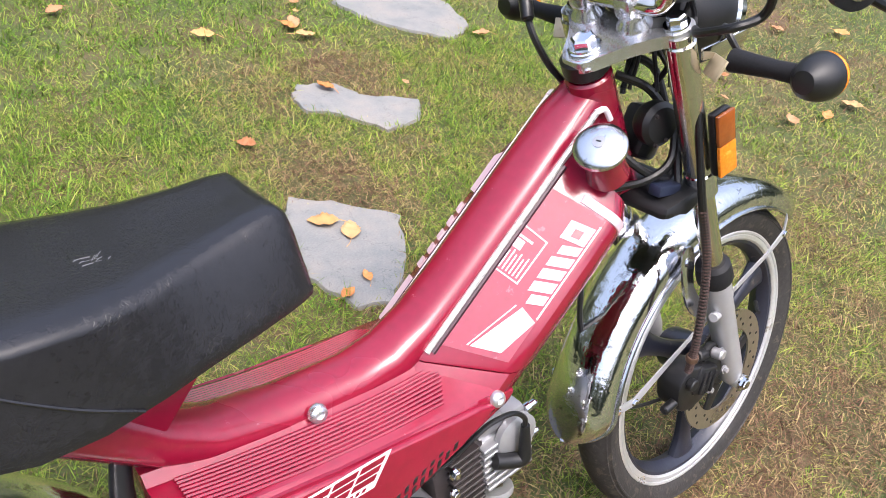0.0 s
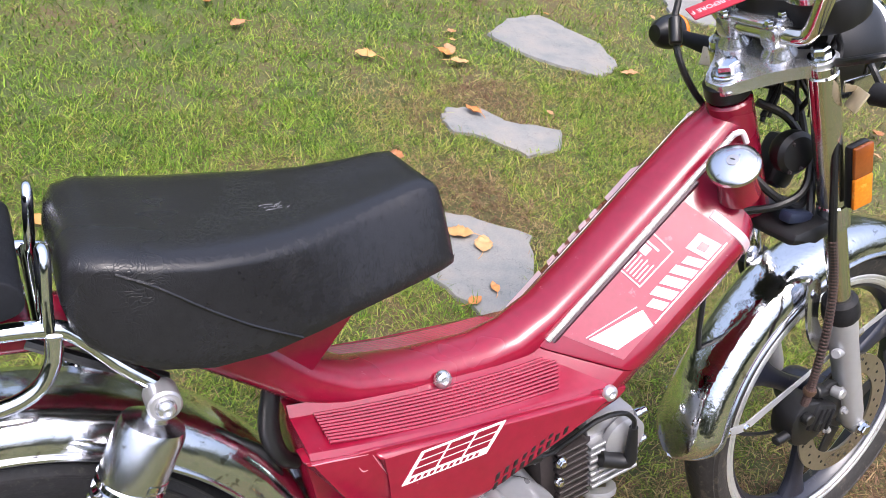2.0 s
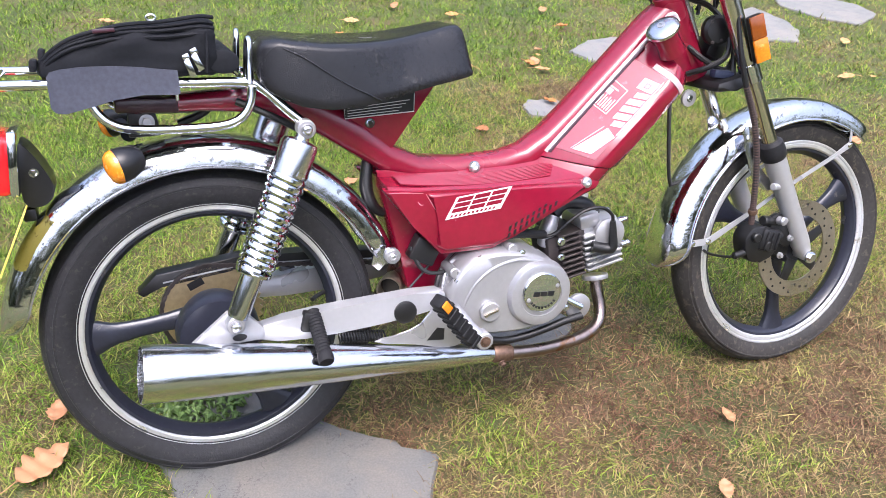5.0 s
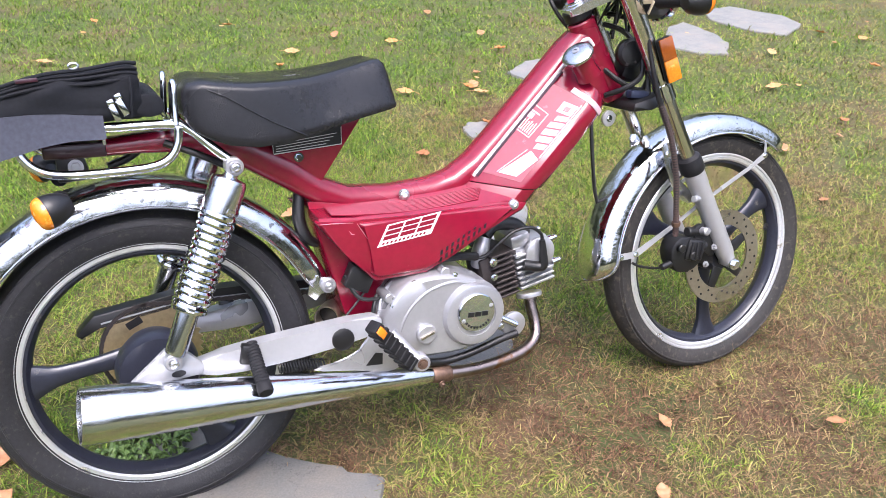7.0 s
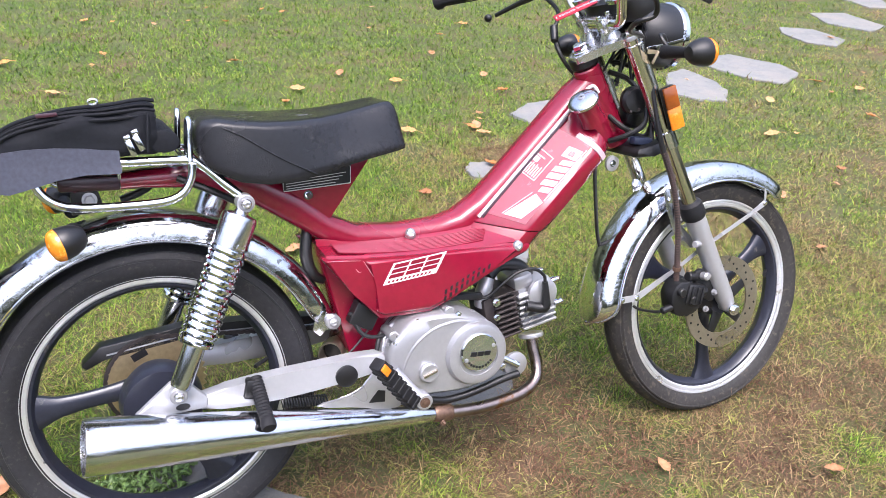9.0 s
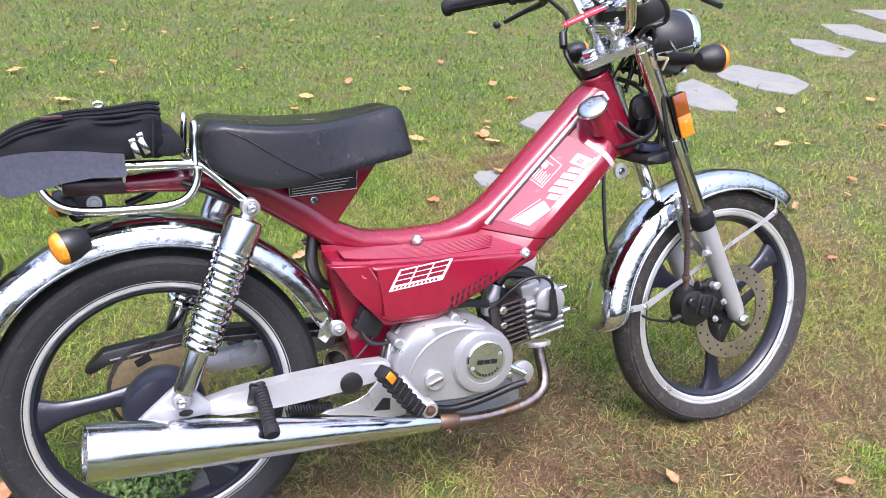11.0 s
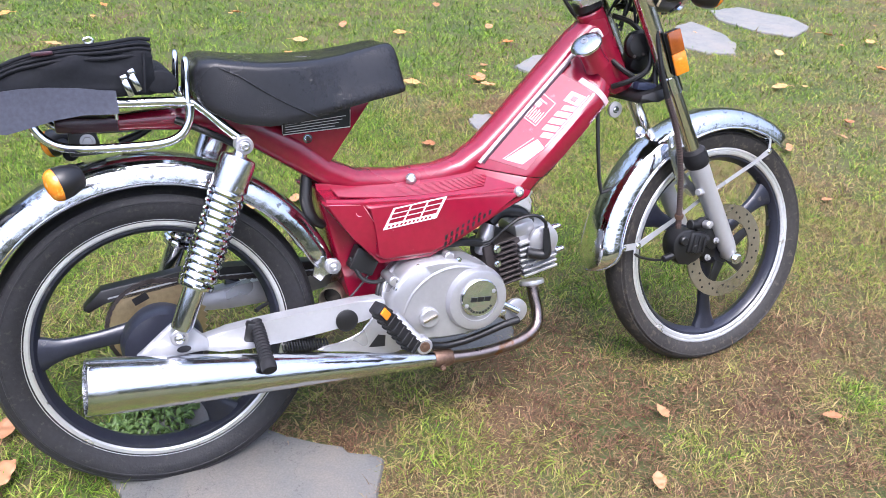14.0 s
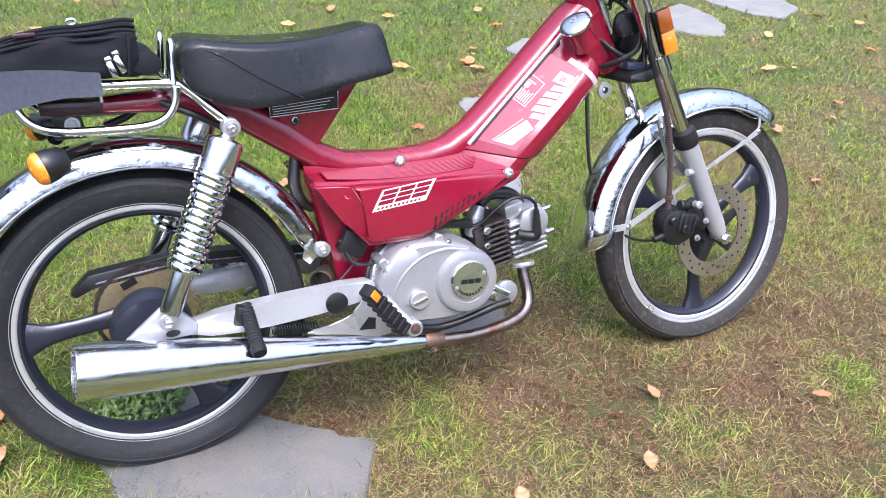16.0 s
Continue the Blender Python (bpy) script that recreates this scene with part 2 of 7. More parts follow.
def crease(mat):
    """Fine wrinkles of old vinyl, in patches."""
    nt = mat.node_tree
    add, link = nt.nodes.new, nt.links.new
    bsdf = nt.nodes["Principled BSDF"]
    before = bsdf.inputs["Normal"].links[0].from_socket
    co = add("ShaderNodeTexCoord")
    warp = add("ShaderNodeTexNoise")
    warp.inputs["Scale"].default_value = 45
    link(co.outputs["Object"], warp.inputs["Vector"])
    mixv = add("ShaderNodeVectorMath")
    mixv.operation = "MULTIPLY_ADD"
    mixv.inputs[1].default_value = (0.03, 0.03, 0.03)
    link(warp.outputs["Color"], mixv.inputs[0])
    link(co.outputs["Object"], mixv.inputs[2])
    mp = add("ShaderNodeMapping")
    mp.inputs["Rotation"].default_value = (0, 0, 0.5)
    mp.inputs["Scale"].default_value = (1.0, 0.35, 1.0)
    link(mixv.outputs[0], mp.inputs["Vector"])
    vo = add("ShaderNodeTexVoronoi")
    vo.feature = "DISTANCE_TO_EDGE"
    vo.inputs["Scale"].default_value = 210
    link(mp.outputs[0], vo.inputs["Vector"])
    line = add("ShaderNodeMapRange")
    line.inputs["From Max"].default_value = 0.10
    link(vo.outputs["Distance"], line.inputs["Value"])
    where = add("ShaderNodeTexNoise")
    where.inputs["Scale"].default_value = 16
    link(co.outputs["Object"], where.inputs["Vector"])
    wm = add("ShaderNodeMapRange")
    wm.inputs["From Min"].default_value, wm.inputs["From Max"].default_value = 0.42, 0.66
    wm.inputs["To Max"].default_value = 0.55
    link(where.outputs["Fac"], wm.inputs["Value"])
    bump = add("ShaderNodeBump")
    bump.inputs["Distance"].default_value = 0.0004
    link(wm.outputs[0], bump.inputs["Strength"])
    link(line.outputs[0], bump.inputs["Height"])
    link(before, bump.inputs["Normal"])
    link(bump.outputs[0], bsdf.inputs["Normal"])


crease(VINYL)
VINYL.node_tree.nodes["Principled BSDF"].inputs["Specular IOR Level"].default_value = 0.42
CLOTH = surface("black_nylon", (0.0085, 0.0095, 0.013), 0.75, 0.0, 0.3, 40, 0.5, 1400)
CLOTH_GREY = surface("grey_nylon", (0.046, 0.050, 0.068), 0.8, 0.0, 0.25, 40, 0.5, 1400)
for dull in (CLOTH, CLOTH_GREY, GRIP):
    dull.node_tree.nodes["Principled BSDF"].inputs["Specular IOR Level"].default_value = 0.22
AMBER = surface("amber_lens", (0.80, 0.23, 0.012), 0.18, 0.0, 0.25, 60, 0.6, 160, 0.6, (0.90, 0.42, 0.06), 40, 0.58)
AMBER_DARK = surface("dark_amber_lens", (0.30, 0.075, 0.01), 0.2, 0.0, 0.12, 60, 0.35, 260, 0.6)
RED_LENS = surface("red_lens", (0.62, 0.01, 0.015), 0.16, 0.0, 0.1, 60, 0.2, 260, 0.6)
WHITE = surface("white_decal", (0.70, 0.66, 0.67), 0.45, 0.0, 0.06, 60, 0.0, 300, 0.06, (0.55, 0.40, 0.40), 50, 0.66)
PINK = surface("pale_pink_line", (0.55, 0.18, 0.24), 0.35, 0.0, 0.08, 60, 0.0, 300, 0.4)
SCUFF = surface("scuffed_vinyl", (0.10, 0.10, 0.105), 0.6)
TRIM = surface("worn_trim", (0.60, 0.59, 0.57), 0.35, 0.5, 0.4, 60, 0.1, 500, 0.0, (0.14, 0.08, 0.08), 55, 0.60)
POLISHED = surface("polished_alloy", (0.62, 0.62, 0.64), 0.27, 0.85, 0.06, 30, 0.05, 700, 0.0, (0.36, 0.35, 0.33), 60, 0.66)
ZINC = surface("yellow_zinc_plate", (0.50, 0.42, 0.29), 0.42, 0.55, 0.12, 30, 0.05, 500, 0.0, (0.3, 0.22, 0.14), 40, 0.64)
PALE = surface("worn_pale_decal", (0.56, 0.40, 0.44), 0.45, 0.0, 0.08, 60, 0.0, 300, 0.06, (0.34, 0.10, 0.14), 50, 0.62)
# red shifted to rose: the sky's reflection on the panel, put into the colour
SKY_ROSE = surface("sky_rose_sheet", (0.235, 0.016, 0.045), 0.38, 0.0, 0.16, 30, 0.03, 500, 0.06, (0.30, 0.09, 0.12), 60, 0.60)
TAG_PRINT = surface("tag_print", (0.60, 0.50, 0.50), 0.6, 0.0, 0.1, 60)
GOLD = surface("golden_sprocket", (0.46, 0.37, 0.22), 0.4, 0.8, 0.2, 30, 0.05, 500)
DISC = surface("brake_disc_steel", (0.42, 0.37, 0.30), 0.3, 0.9, 0.15, 25, 0.05, 500)
RUST = surface("rusty_steel", (0.17, 0.105, 0.075), 0.5, 0.7, 0.35, 40, 0.2, 400)
BLUED = surface("blued_pipe", (0.28, 0.225, 0.205), 0.28, 1.0, 0.25, 18, 0.04, 600, 0.0, (0.26, 0.14, 0.08), 14, 0.52)
DARK_FIN = surface("black_fins", (0.035, 0.028, 0.028), 0.5, 0.2, 0.2, 40, 0.1, 500)
GLASS_DIAL = surface("dial_face", (0.05, 0.055, 0.06), 0.12, 0.0, 0.1, 40, 0.0, 300, 0.8)
PLATE = surface("licence_plate", (0.75, 0.62, 0.12), 0.35, 0.0, 0.06, 30, 0.0, 300, 0.4)
BLUE_PLUG = surface("blue_connector", (0.014, 0.02, 0.045), 0.45, 0.0, 0.2, 40)
TAG = surface("red_tag_cloth", (0.30, 0.012, 0.03), 0.75, 0.0, 0.15, 60, 0.4, 1500)
WEED = surface("broad_leaf_green", (0.085, 0.150, 0.030), 0.5, 0.0, 0.3, 40, 0.2, 200)


def grass_blade_material():
    """Blades from fresh green to straw, by patch and by blade."""
    mat, nt, bsdf = nodes_of("grass_blades")
    add, link = nt.nodes.new, nt.links.new
    geo = add("ShaderNodeNewGeometry")
    # how far each tuft has died back
    dry = add("ShaderNodeAttribute")
    dry.attribute_name = "dryness"
    patch = add("ShaderNodeTexNoise")
    patch.inputs["Scale"].default_value, patch.inputs["Detail"].default_value = 9.0, 4
    link(geo.outputs["Position"], patch.inputs["Vector"])
    s = add("ShaderNodeMath")
    s.operation = "MULTIPLY_ADD"
    s.inputs[1].default_value = 0.55
    link(patch.outputs["Fac"], s.inputs[0])
    link(dry.outputs["Fac"], s.inputs[2])
    r = add("ShaderNodeMath")
    r.operation = "MULTIPLY_ADD"
    r.inputs[1].default_value = 0.50
    link(geo.outputs["Random Per Island"], r.inputs[0])
    link(s.outputs[0], r.inputs[2])
    scaled = add("ShaderNodeMath")
    scaled.operation = "MULTIPLY"
    scaled.inputs[1].default_value = 0.6
    link(r.outputs[0], scaled.inputs[0])
    ramp = add("ShaderNodeValToRGB")
    els = ramp.color_ramp.elements
    els[0].position, els[0].color = 0.22, (0.070, 0.155, 0.012, 1)
    els[1].position, els[1].color = 1.0, (0.125, 0.062, 0.036, 1)
    for p, c in ((0.36, (0.165, 0.268, 0.026, 1)), (0.50, (0.262, 0.298, 0.055, 1)), (0.62, (0.310, 0.236, 0.112, 1)), (0.78, (0.195, 0.115, 0.066, 1))):
        e = els.new(p)
        e.color = c
    link(scaled.outputs[0], ramp.inputs["Fac"])
    # every blade a little lighter or darker
    spread = add("ShaderNodeMath")
    spread.operation = "MULTIPLY"
    spread.inputs[1].default_value = 17.3
    link(geo.outputs["Random Per Island"], spread.inputs[0])
    part_of = add("ShaderNodeMath")
    part_of.operation = "FRACT"
    link(spread.outputs[0], part_of.inputs[0])
    tone = add("ShaderNodeMapRange")
    tone.inputs["To Min"].default_value, tone.inputs["To Max"].default_value = 0.30, 1.48
    link(part_of.outputs[0], tone.inputs["Value"])
    blade = add("ShaderNodeVectorMath")
    blade.operation = "SCALE"
    link(ramp.outputs["Color"], blade.inputs[0])
    link(tone.outputs[0], blade.inputs["Scale"])
    link(blade.outputs[0], bsdf.inputs["Base Color"])
    bsdf.inputs["Roughness"].default_value = 0.55
    bsdf.inputs["Specular IOR Level"].default_value = 0.25
    thin = add("ShaderNodeBsdfTranslucent")
    link(blade.outputs[0], thin.inputs["Color"])
    mix = add("ShaderNodeMixShader")
    mix.inputs["Fac"].default_value = 0.2
    link(bsdf.outputs[0], mix.inputs[1])
    link(thin.outputs[0], mix.inputs[2])
    link(mix.outputs[0], nt.nodes["Material Output"].inputs["Surface"])
    return mat


def slate_material(name, k):
    """Split slate: blue-grey and warm stains, fine speckle and hairline cracks."""
    mat, nt, bsdf = nodes_of(name)
    add, link = nt.nodes.new, nt.links.new
    geo = add("ShaderNodeNewGeometry")
    big, mid, fine = [add("ShaderNodeTexNoise") for _ in range(3)]
    for n, s, d in ((big, 5.0, 3), (mid, 24.0, 5), (fine, 260.0, 3)):
        n.inputs["Scale"].default_value, n.inputs["Detail"].default_value, n.inputs["Roughness"].default_value = s, d, 0.62
        link(geo.outputs["Position"], n.inputs["Vector"])
    ramp = add("ShaderNodeValToRGB")
    els = ramp.color_ramp.elements
    els[0].position, els[0].color = 0.36, (0.104 * k, 0.109 * k, 0.110 * k, 1)
    els[1].position, els[1].color = 0.70, (0.156 * k, 0.144 * k, 0.130 * k, 1)
    e = els.new(0.52)
    e.color = (0.131 * k, 0.130 * k, 0.125 * k, 1)
    both = add("ShaderNodeMath")
    both.operation = "MULTIPLY_ADD"
    both.inputs[1].default_value = 0.45
    link(mid.outputs["Fac"], both.inputs[0])
    half = add("ShaderNodeMath")
    half.operation = "MULTIPLY_ADD"
    half.inputs[1].default_value, half.inputs[2].default_value = 0.75, -0.07
    link(big.outputs["Fac"], half.inputs[0])
    link(half.outputs[0], both.inputs[2])
    link(both.outputs[0], ramp.inputs["Fac"])
    speck = add("ShaderNodeMapRange")
    speck.inputs["From Min"].default_value, speck.inputs["From Max"].default_value = 0.3, 0.7
    speck.inputs["To Min"].default_value, speck.inputs["To Max"].default_value = 0.86, 1.13
    link(fine.outputs["Fac"], speck.inputs["Value"])
    vo = add("ShaderNodeTexVoronoi")
    vo.feature = "DISTANCE_TO_EDGE"
    vo.inputs["Scale"].default_value = 6.5
    warp = add("ShaderNodeVectorMath")
    warp.operation = "MULTIPLY_ADD"
    warp.inputs[1].default_value = (0.12, 0.12, 0.12)
    link(mid.outputs["Color"], warp.inputs[0])
    link(geo.outputs["Position"], warp.inputs[2])
    link(warp.outputs[0], vo.inputs["Vector"])
    crack = add("ShaderNodeMapRange")
    crack.inputs["From Max"].default_value = 0.010
    crack.inputs["To Min"].default_value = 0.62
    link(vo.outputs["Distance"], crack.inputs["Value"])
    grey = add("ShaderNodeMath")
    grey.operation = "MULTIPLY"
    link(speck.outputs[0], grey.inputs[0])
    link(crack.outputs[0], grey.inputs[1])
    tone = add("ShaderNodeVectorMath")
    tone.operation = "SCALE"
    link(ramp.outputs["Color"], tone.inputs[0])
    link(grey.outputs[0], tone.inputs["Scale"])
    link(tone.outputs[0], bsdf.inputs["Base Color"])
    bsdf.inputs["Roughness"].default_value = 0.72
    bsdf.inputs["Specular IOR Level"].default_value = 0.3
    bump = add("ShaderNodeBump")
    bump.inputs["Strength"].default_value, bump.inputs["Distance"].default_value = 0.5, 0.004
    link(mid.outputs["Fac"], bump.inputs["Height"])
    link(bump.outputs[0], bsdf.inputs["Normal"])
    return mat


# one slate in two tones: darker for the moped's shade, lighter for open sky
SHADED_SLATE = slate_material("slate", 1.0)
LIT_SLATE = slate_material("lit_slate", 1.5)


def leaf_material(name, a, b):
    mat, nt, bsdf = nodes_of(name)
    add, link = nt.nodes.new, nt.links.new
    info = add("ShaderNodeObjectInfo")
    co = add("ShaderNodeTexCoord")
    nz = add("ShaderNodeTexNoise")
    nz.inputs["Scale"].default_value = 90
    link(co.outputs["Object"], nz.inputs["Vector"])
    m = add("ShaderNodeMath")
    m.operation = "MULTIPLY_ADD"
    m.inputs[1].default_value = 0.5
    link(nz.outputs["Fac"], m.inputs[0])
    q = add("ShaderNodeMath")
    q.operation = "MULTIPLY_ADD"
    q.inputs[1].default_value, q.inputs[2].default_value = 0.7, -0.05
    link(info.outputs["Random"], q.inputs[0])
    link(q.outputs[0], m.inputs[2])
    mix = add("ShaderNodeMix")
    mix.data_type = "RGBA"
    mix.inputs["A"].default_value, mix.inputs["B"].default_value = (*a, 1), (*b, 1)
    link(m.outputs[0], mix.inputs["Factor"])
    link(mix.outputs["Result"], bsdf.inputs["Base Color"])
    bsdf.inputs["Roughness"].default_value = 0.5
    return mat


GRASS = grass_blade_material()
LEAF_ORANGE = leaf_material("orange_leaf", (0.46, 0.15, 0.035), (0.45, 0.22, 0.07))
LEAF_YELLOW = leaf_material("yellow_leaf", (0.50, 0.215, 0.05), (0.47, 0.27, 0.12))
LEAF_BROWN = leaf_material("brown_leaf", (0.30, 0.11, 0.04), (0.36, 0.17, 0.07))
LEAF_TAN = leaf_material("tan_leaf", (0.34, 0.15, 0.065), (0.43, 0.24, 0.12))


def soil_material():
    mat, nt, bsdf = nodes_of("thatch_and_soil")
    add, link = nt.nodes.new, nt.links.new
    geo = add("ShaderNodeNewGeometry")
    a = add("ShaderNodeTexNoise")
    a.inputs["Scale"].default_value, a.inputs["Detail"].default_value, a.inputs["Roughness"].default_value = 2.3, 4, 0.6
    b = add("ShaderNodeTexNoise")
    b.inputs["Scale"].default_value, b.inputs["Detail"].default_value = 160, 4
    for n in (a, b):
        link(geo.outputs["Position"], n.inputs["Vector"])
    s = add("ShaderNodeMath")
    s.operation = "MULTIPLY_ADD"
    s.inputs[1].default_value = 0.6
    link(b.outputs["Fac"], s.inputs[0])
    link(a.outputs["Fac"], s.inputs[2])
    ramp = add("ShaderNodeValToRGB")
    els = ramp.color_ramp.elements
    els[0].position, els[0].color = 0.62, (0.045, 0.070, 0.015, 1)
    els[1].position, els[1].color = 1.0, (0.12, 0.070, 0.040, 1)
    e = els.new(0.8)
    e.color = (0.075, 0.085, 0.026, 1)
    link(s.outputs[0], ramp.inputs["Fac"])
    link(ramp.outputs["Color"], bsdf.inputs["Base Color"])
    bsdf.inputs["Roughness"].default_value = 0.9
    bump = add("ShaderNodeBump")
    bump.inputs["Strength"].default_value, bump.inputs["Distance"].default_value = 0.8, 0.01
    link(b.outputs["Fac"], bump.inputs["Height"])
    link(bump.outputs[0], bsdf.inputs["Normal"])
    return mat


SOIL = soil_material()

FOLIAGE = surface("dark_foliage", (0.065, 0.080, 0.042), 0.7, 0.0, 0.6, 3, 0.0)
# ---------- the moped ----------
moped = root("moped", BIKE, "red step-through moped with chrome fenders standing on the lawn", "moped")
Y0 = 0.007
REAR, FRONT = V(0, 0, 0.277), V(1.228, -0.013, 0.266)
REAR_M = Matrix.Translation(REAR)
FRONT_M = Matrix.Translation(FRONT) @ pose(0, 0, 0, -3.2, 0, 2.5)


def tyre_profile(R, w, bead=0.231):
    half = [(bead, 0.72), (bead + 0.008, 0.86), (bead + 0.020, 0.98), (bead + 0.0285, 1.0), (bead + 0.0295, 1.035), (bead + 0.032, 1.035), (bead + 0.033, 0.985), (R - 0.014, 0.885), (R - 0.0135, 0.905), (R - 0.0115, 0.895), (R - 0.011, 0.845), (R - 0.007, 0.72), (R - 0.0022, 0.42), (R, 0.1)]
    return [(r, -w * f) for r, f in half] + [(r, w * f) for r, f in half[::-1]] + [(bead - 0.008, w * 0.6), (bead - 0.008, -w * 0.6)]


def spoke(bm, turn, hub_r, rim_r, thick, wide, swirl):
    """A flared cast spoke from the hub to the rim."""
    c, s = math.cos(turn), math.sin(turn)
    rings = []
    n = 12
    for k in range(n + 1):
        u = k / n
        r = hub_r + (rim_r - hub_r) * u
        w = wide * (1.15 - 0.35 * math.sin(math.pi * min(u * 1.1, 1)) + 1.5 * max(0, u - 0.78) ** 1.4 * 4)
        bow = -swirl * (1 - u)
        t = thick * (1.0 - 0.25 * math.sin(math.pi * u))
        ring = [V(r, b, a + bow) for a, b in oval(16, w, t, 2.6)]
        rings.append([V(c * p.x - s * p.z, p.y, s * p.x + c * p.z) for p in ring])
    loft(bm, rings)
    return bm


def wheel(name, m, R, w, turns, label, rubber, tyre_label, swirl):
    bm = bmesh.new()
    lathe(bm, [(0.012, -0.055), (0.030, -0.055), (0.036, -0.045), (0.040, 0), (0.036, 0.045), (0.030, 0.055), (0.012, 0.055)], seg=32, closed=True)
    hub = part(name, bm, DARK_SPOKE, moped, label)
    hub.matrix_basis = m
    bm = bmesh.new()
    lathe(bm, tyre_profile(R, w), seg=128, closed=True)
    part("tyre", bm, rubber, hub, tyre_label)
    for sgn in (1, -1):
        # the polished flange on each side
        bm = bmesh.new()
        e = 0.0245
        lathe(bm, [(0.2325, sgn * (e - 0.005)), (0.2325, sgn * e), (0.2305, sgn * (e + 0.0012)), (0.2275, sgn * (e + 0.0005)), (0.2268, sgn * (e - 0.002)), (0.2250, sgn * (e - 0.0022)),
                   (0.2245, sgn * e), (0.2185, sgn * (e - 0.0005)), (0.2155, sgn * (e - 0.003)), (0.2155, sgn * (e - 0.012)), (0.225, sgn * (e - 0.012))], seg=128, closed=True)
        part("rim", bm, RIM, hub, "polished alloy rim lip")
    bm = bmesh.new()
    lathe(bm, [(0.2172, -0.020), (0.210, -0.019), (0.204, -0.012), (0.200, 0), (0.204, 0.012), (0.210, 0.019), (0.2172, 0.020)], seg=128, closed=True)
    part("rim_well", bm, DARK_SPOKE, hub, "dark painted inner rim")
    for t in turns:
        part("spoke", spoke(bmesh.new(), radians(t), 0.03, 0.206, 0.013, 0.019, swirl), DARK_SPOKE, hub)
    bm = bmesh.new()
    tube(bm, [(0.198, 0.0, 0.03), (0.180, -0.012, 0.028), (0.170, -0.022, 0.027)], 0.004, 8)
    part("valve", bm, BLACK, hub)
    return hub


rear_wheel = wheel("rear_wheel", REAR_M, 0.286, 0.037, (178, 298, 58), "rear wheel with three dark cast spokes", RUBBER, "scuffed black road tyre", 0.022)
front_wheel = wheel("front_wheel", FRONT_M, 0.280, 0.033, (270, 30, 150), "front wheel with three dark cast spokes", DUSTY_RUBBER, "dusty brown-black road tyre", 0.004)

# drum on the rear hub, sprocket and chain
bm = bmesh.new()
lathe(bm, [(0.02, -0.062), (0.066, -0.060), (0.070, -0.052), (0.072, -0.02), (0.06, 0.02), (0.02, 0.02)], seg=48, closed=True)
part("brake_drum", bm, DARK_SPOKE, rear_wheel, "dark brake drum")
bm = bmesh.new()
teeth = []
for k in range(82):
    r = 0.092 if k % 2 else 0.085
    teeth.append((r * math.cos(2 * math.pi * k / 82), r * math.sin(2 * math.pi * k / 82)))
prism(bm, teeth, 0.058, 0.063)
part("sprocket", bm, GOLD, rear_wheel, "golden chain sprocket")
for k in range(4):
    a = math.pi / 2 * k + 0.4
    bm = bmesh.new()
    prism(bm, [(0.064 * math.cos(a + d) * q, 0.064 * math.sin(a + d) * q) for d, q in ((-0.25, 0.9), (-0.2, 1.12), (0.2, 1.12), (0.25, 0.9))], 0.0570, 0.0578)
    part("sprocket_slot", bm, BLACK, rear_wheel)

# front brake disc with its holes
bm = bmesh.new()
lathe(bm, [(0.074, -0.060), (0.108, -0.060), (0.108, -0.0565), (0.074, -0.0565)], seg=72, closed=True)
brake_disc = part("brake_disc", bm, DISC, front_wheel, "drilled steel brake disc")
hole = bmesh.new()
lathe(hole, [(0.0028, -0.0606), (0.0028, -0.0598)], seg=8)
hole_me = bpy.data.meshes.new("disc_hole")
hole.to_mesh(hole_me)
hole.free()
hole_me.materials.append(BLACK)
for k in range(36):
    a, r = 2 * math.pi * k / 36, (0.083, 0.091, 0.099)[k % 3]
    ob = new("disc_hole", hole_me)
    ob.parent = front_wheel
    ob.matrix_basis = Matrix.Translation((r * math.cos(a), 0, r * math.sin(a)))
for k in range(5):
    a = 2 * math.pi * k / 5 + 0.5
    bm = bmesh.new()
    prism(bm, [(math.cos(a + d) * r, math.sin(a + d) * r) for d, r in ((-0.5, 0.03), (-0.13, 0.078), (0.13, 0.078), (0.5, 0.03))], -0.0585, -0.0545, 0.001)
    part("disc_carrier", bm, BLACK, front_wheel)


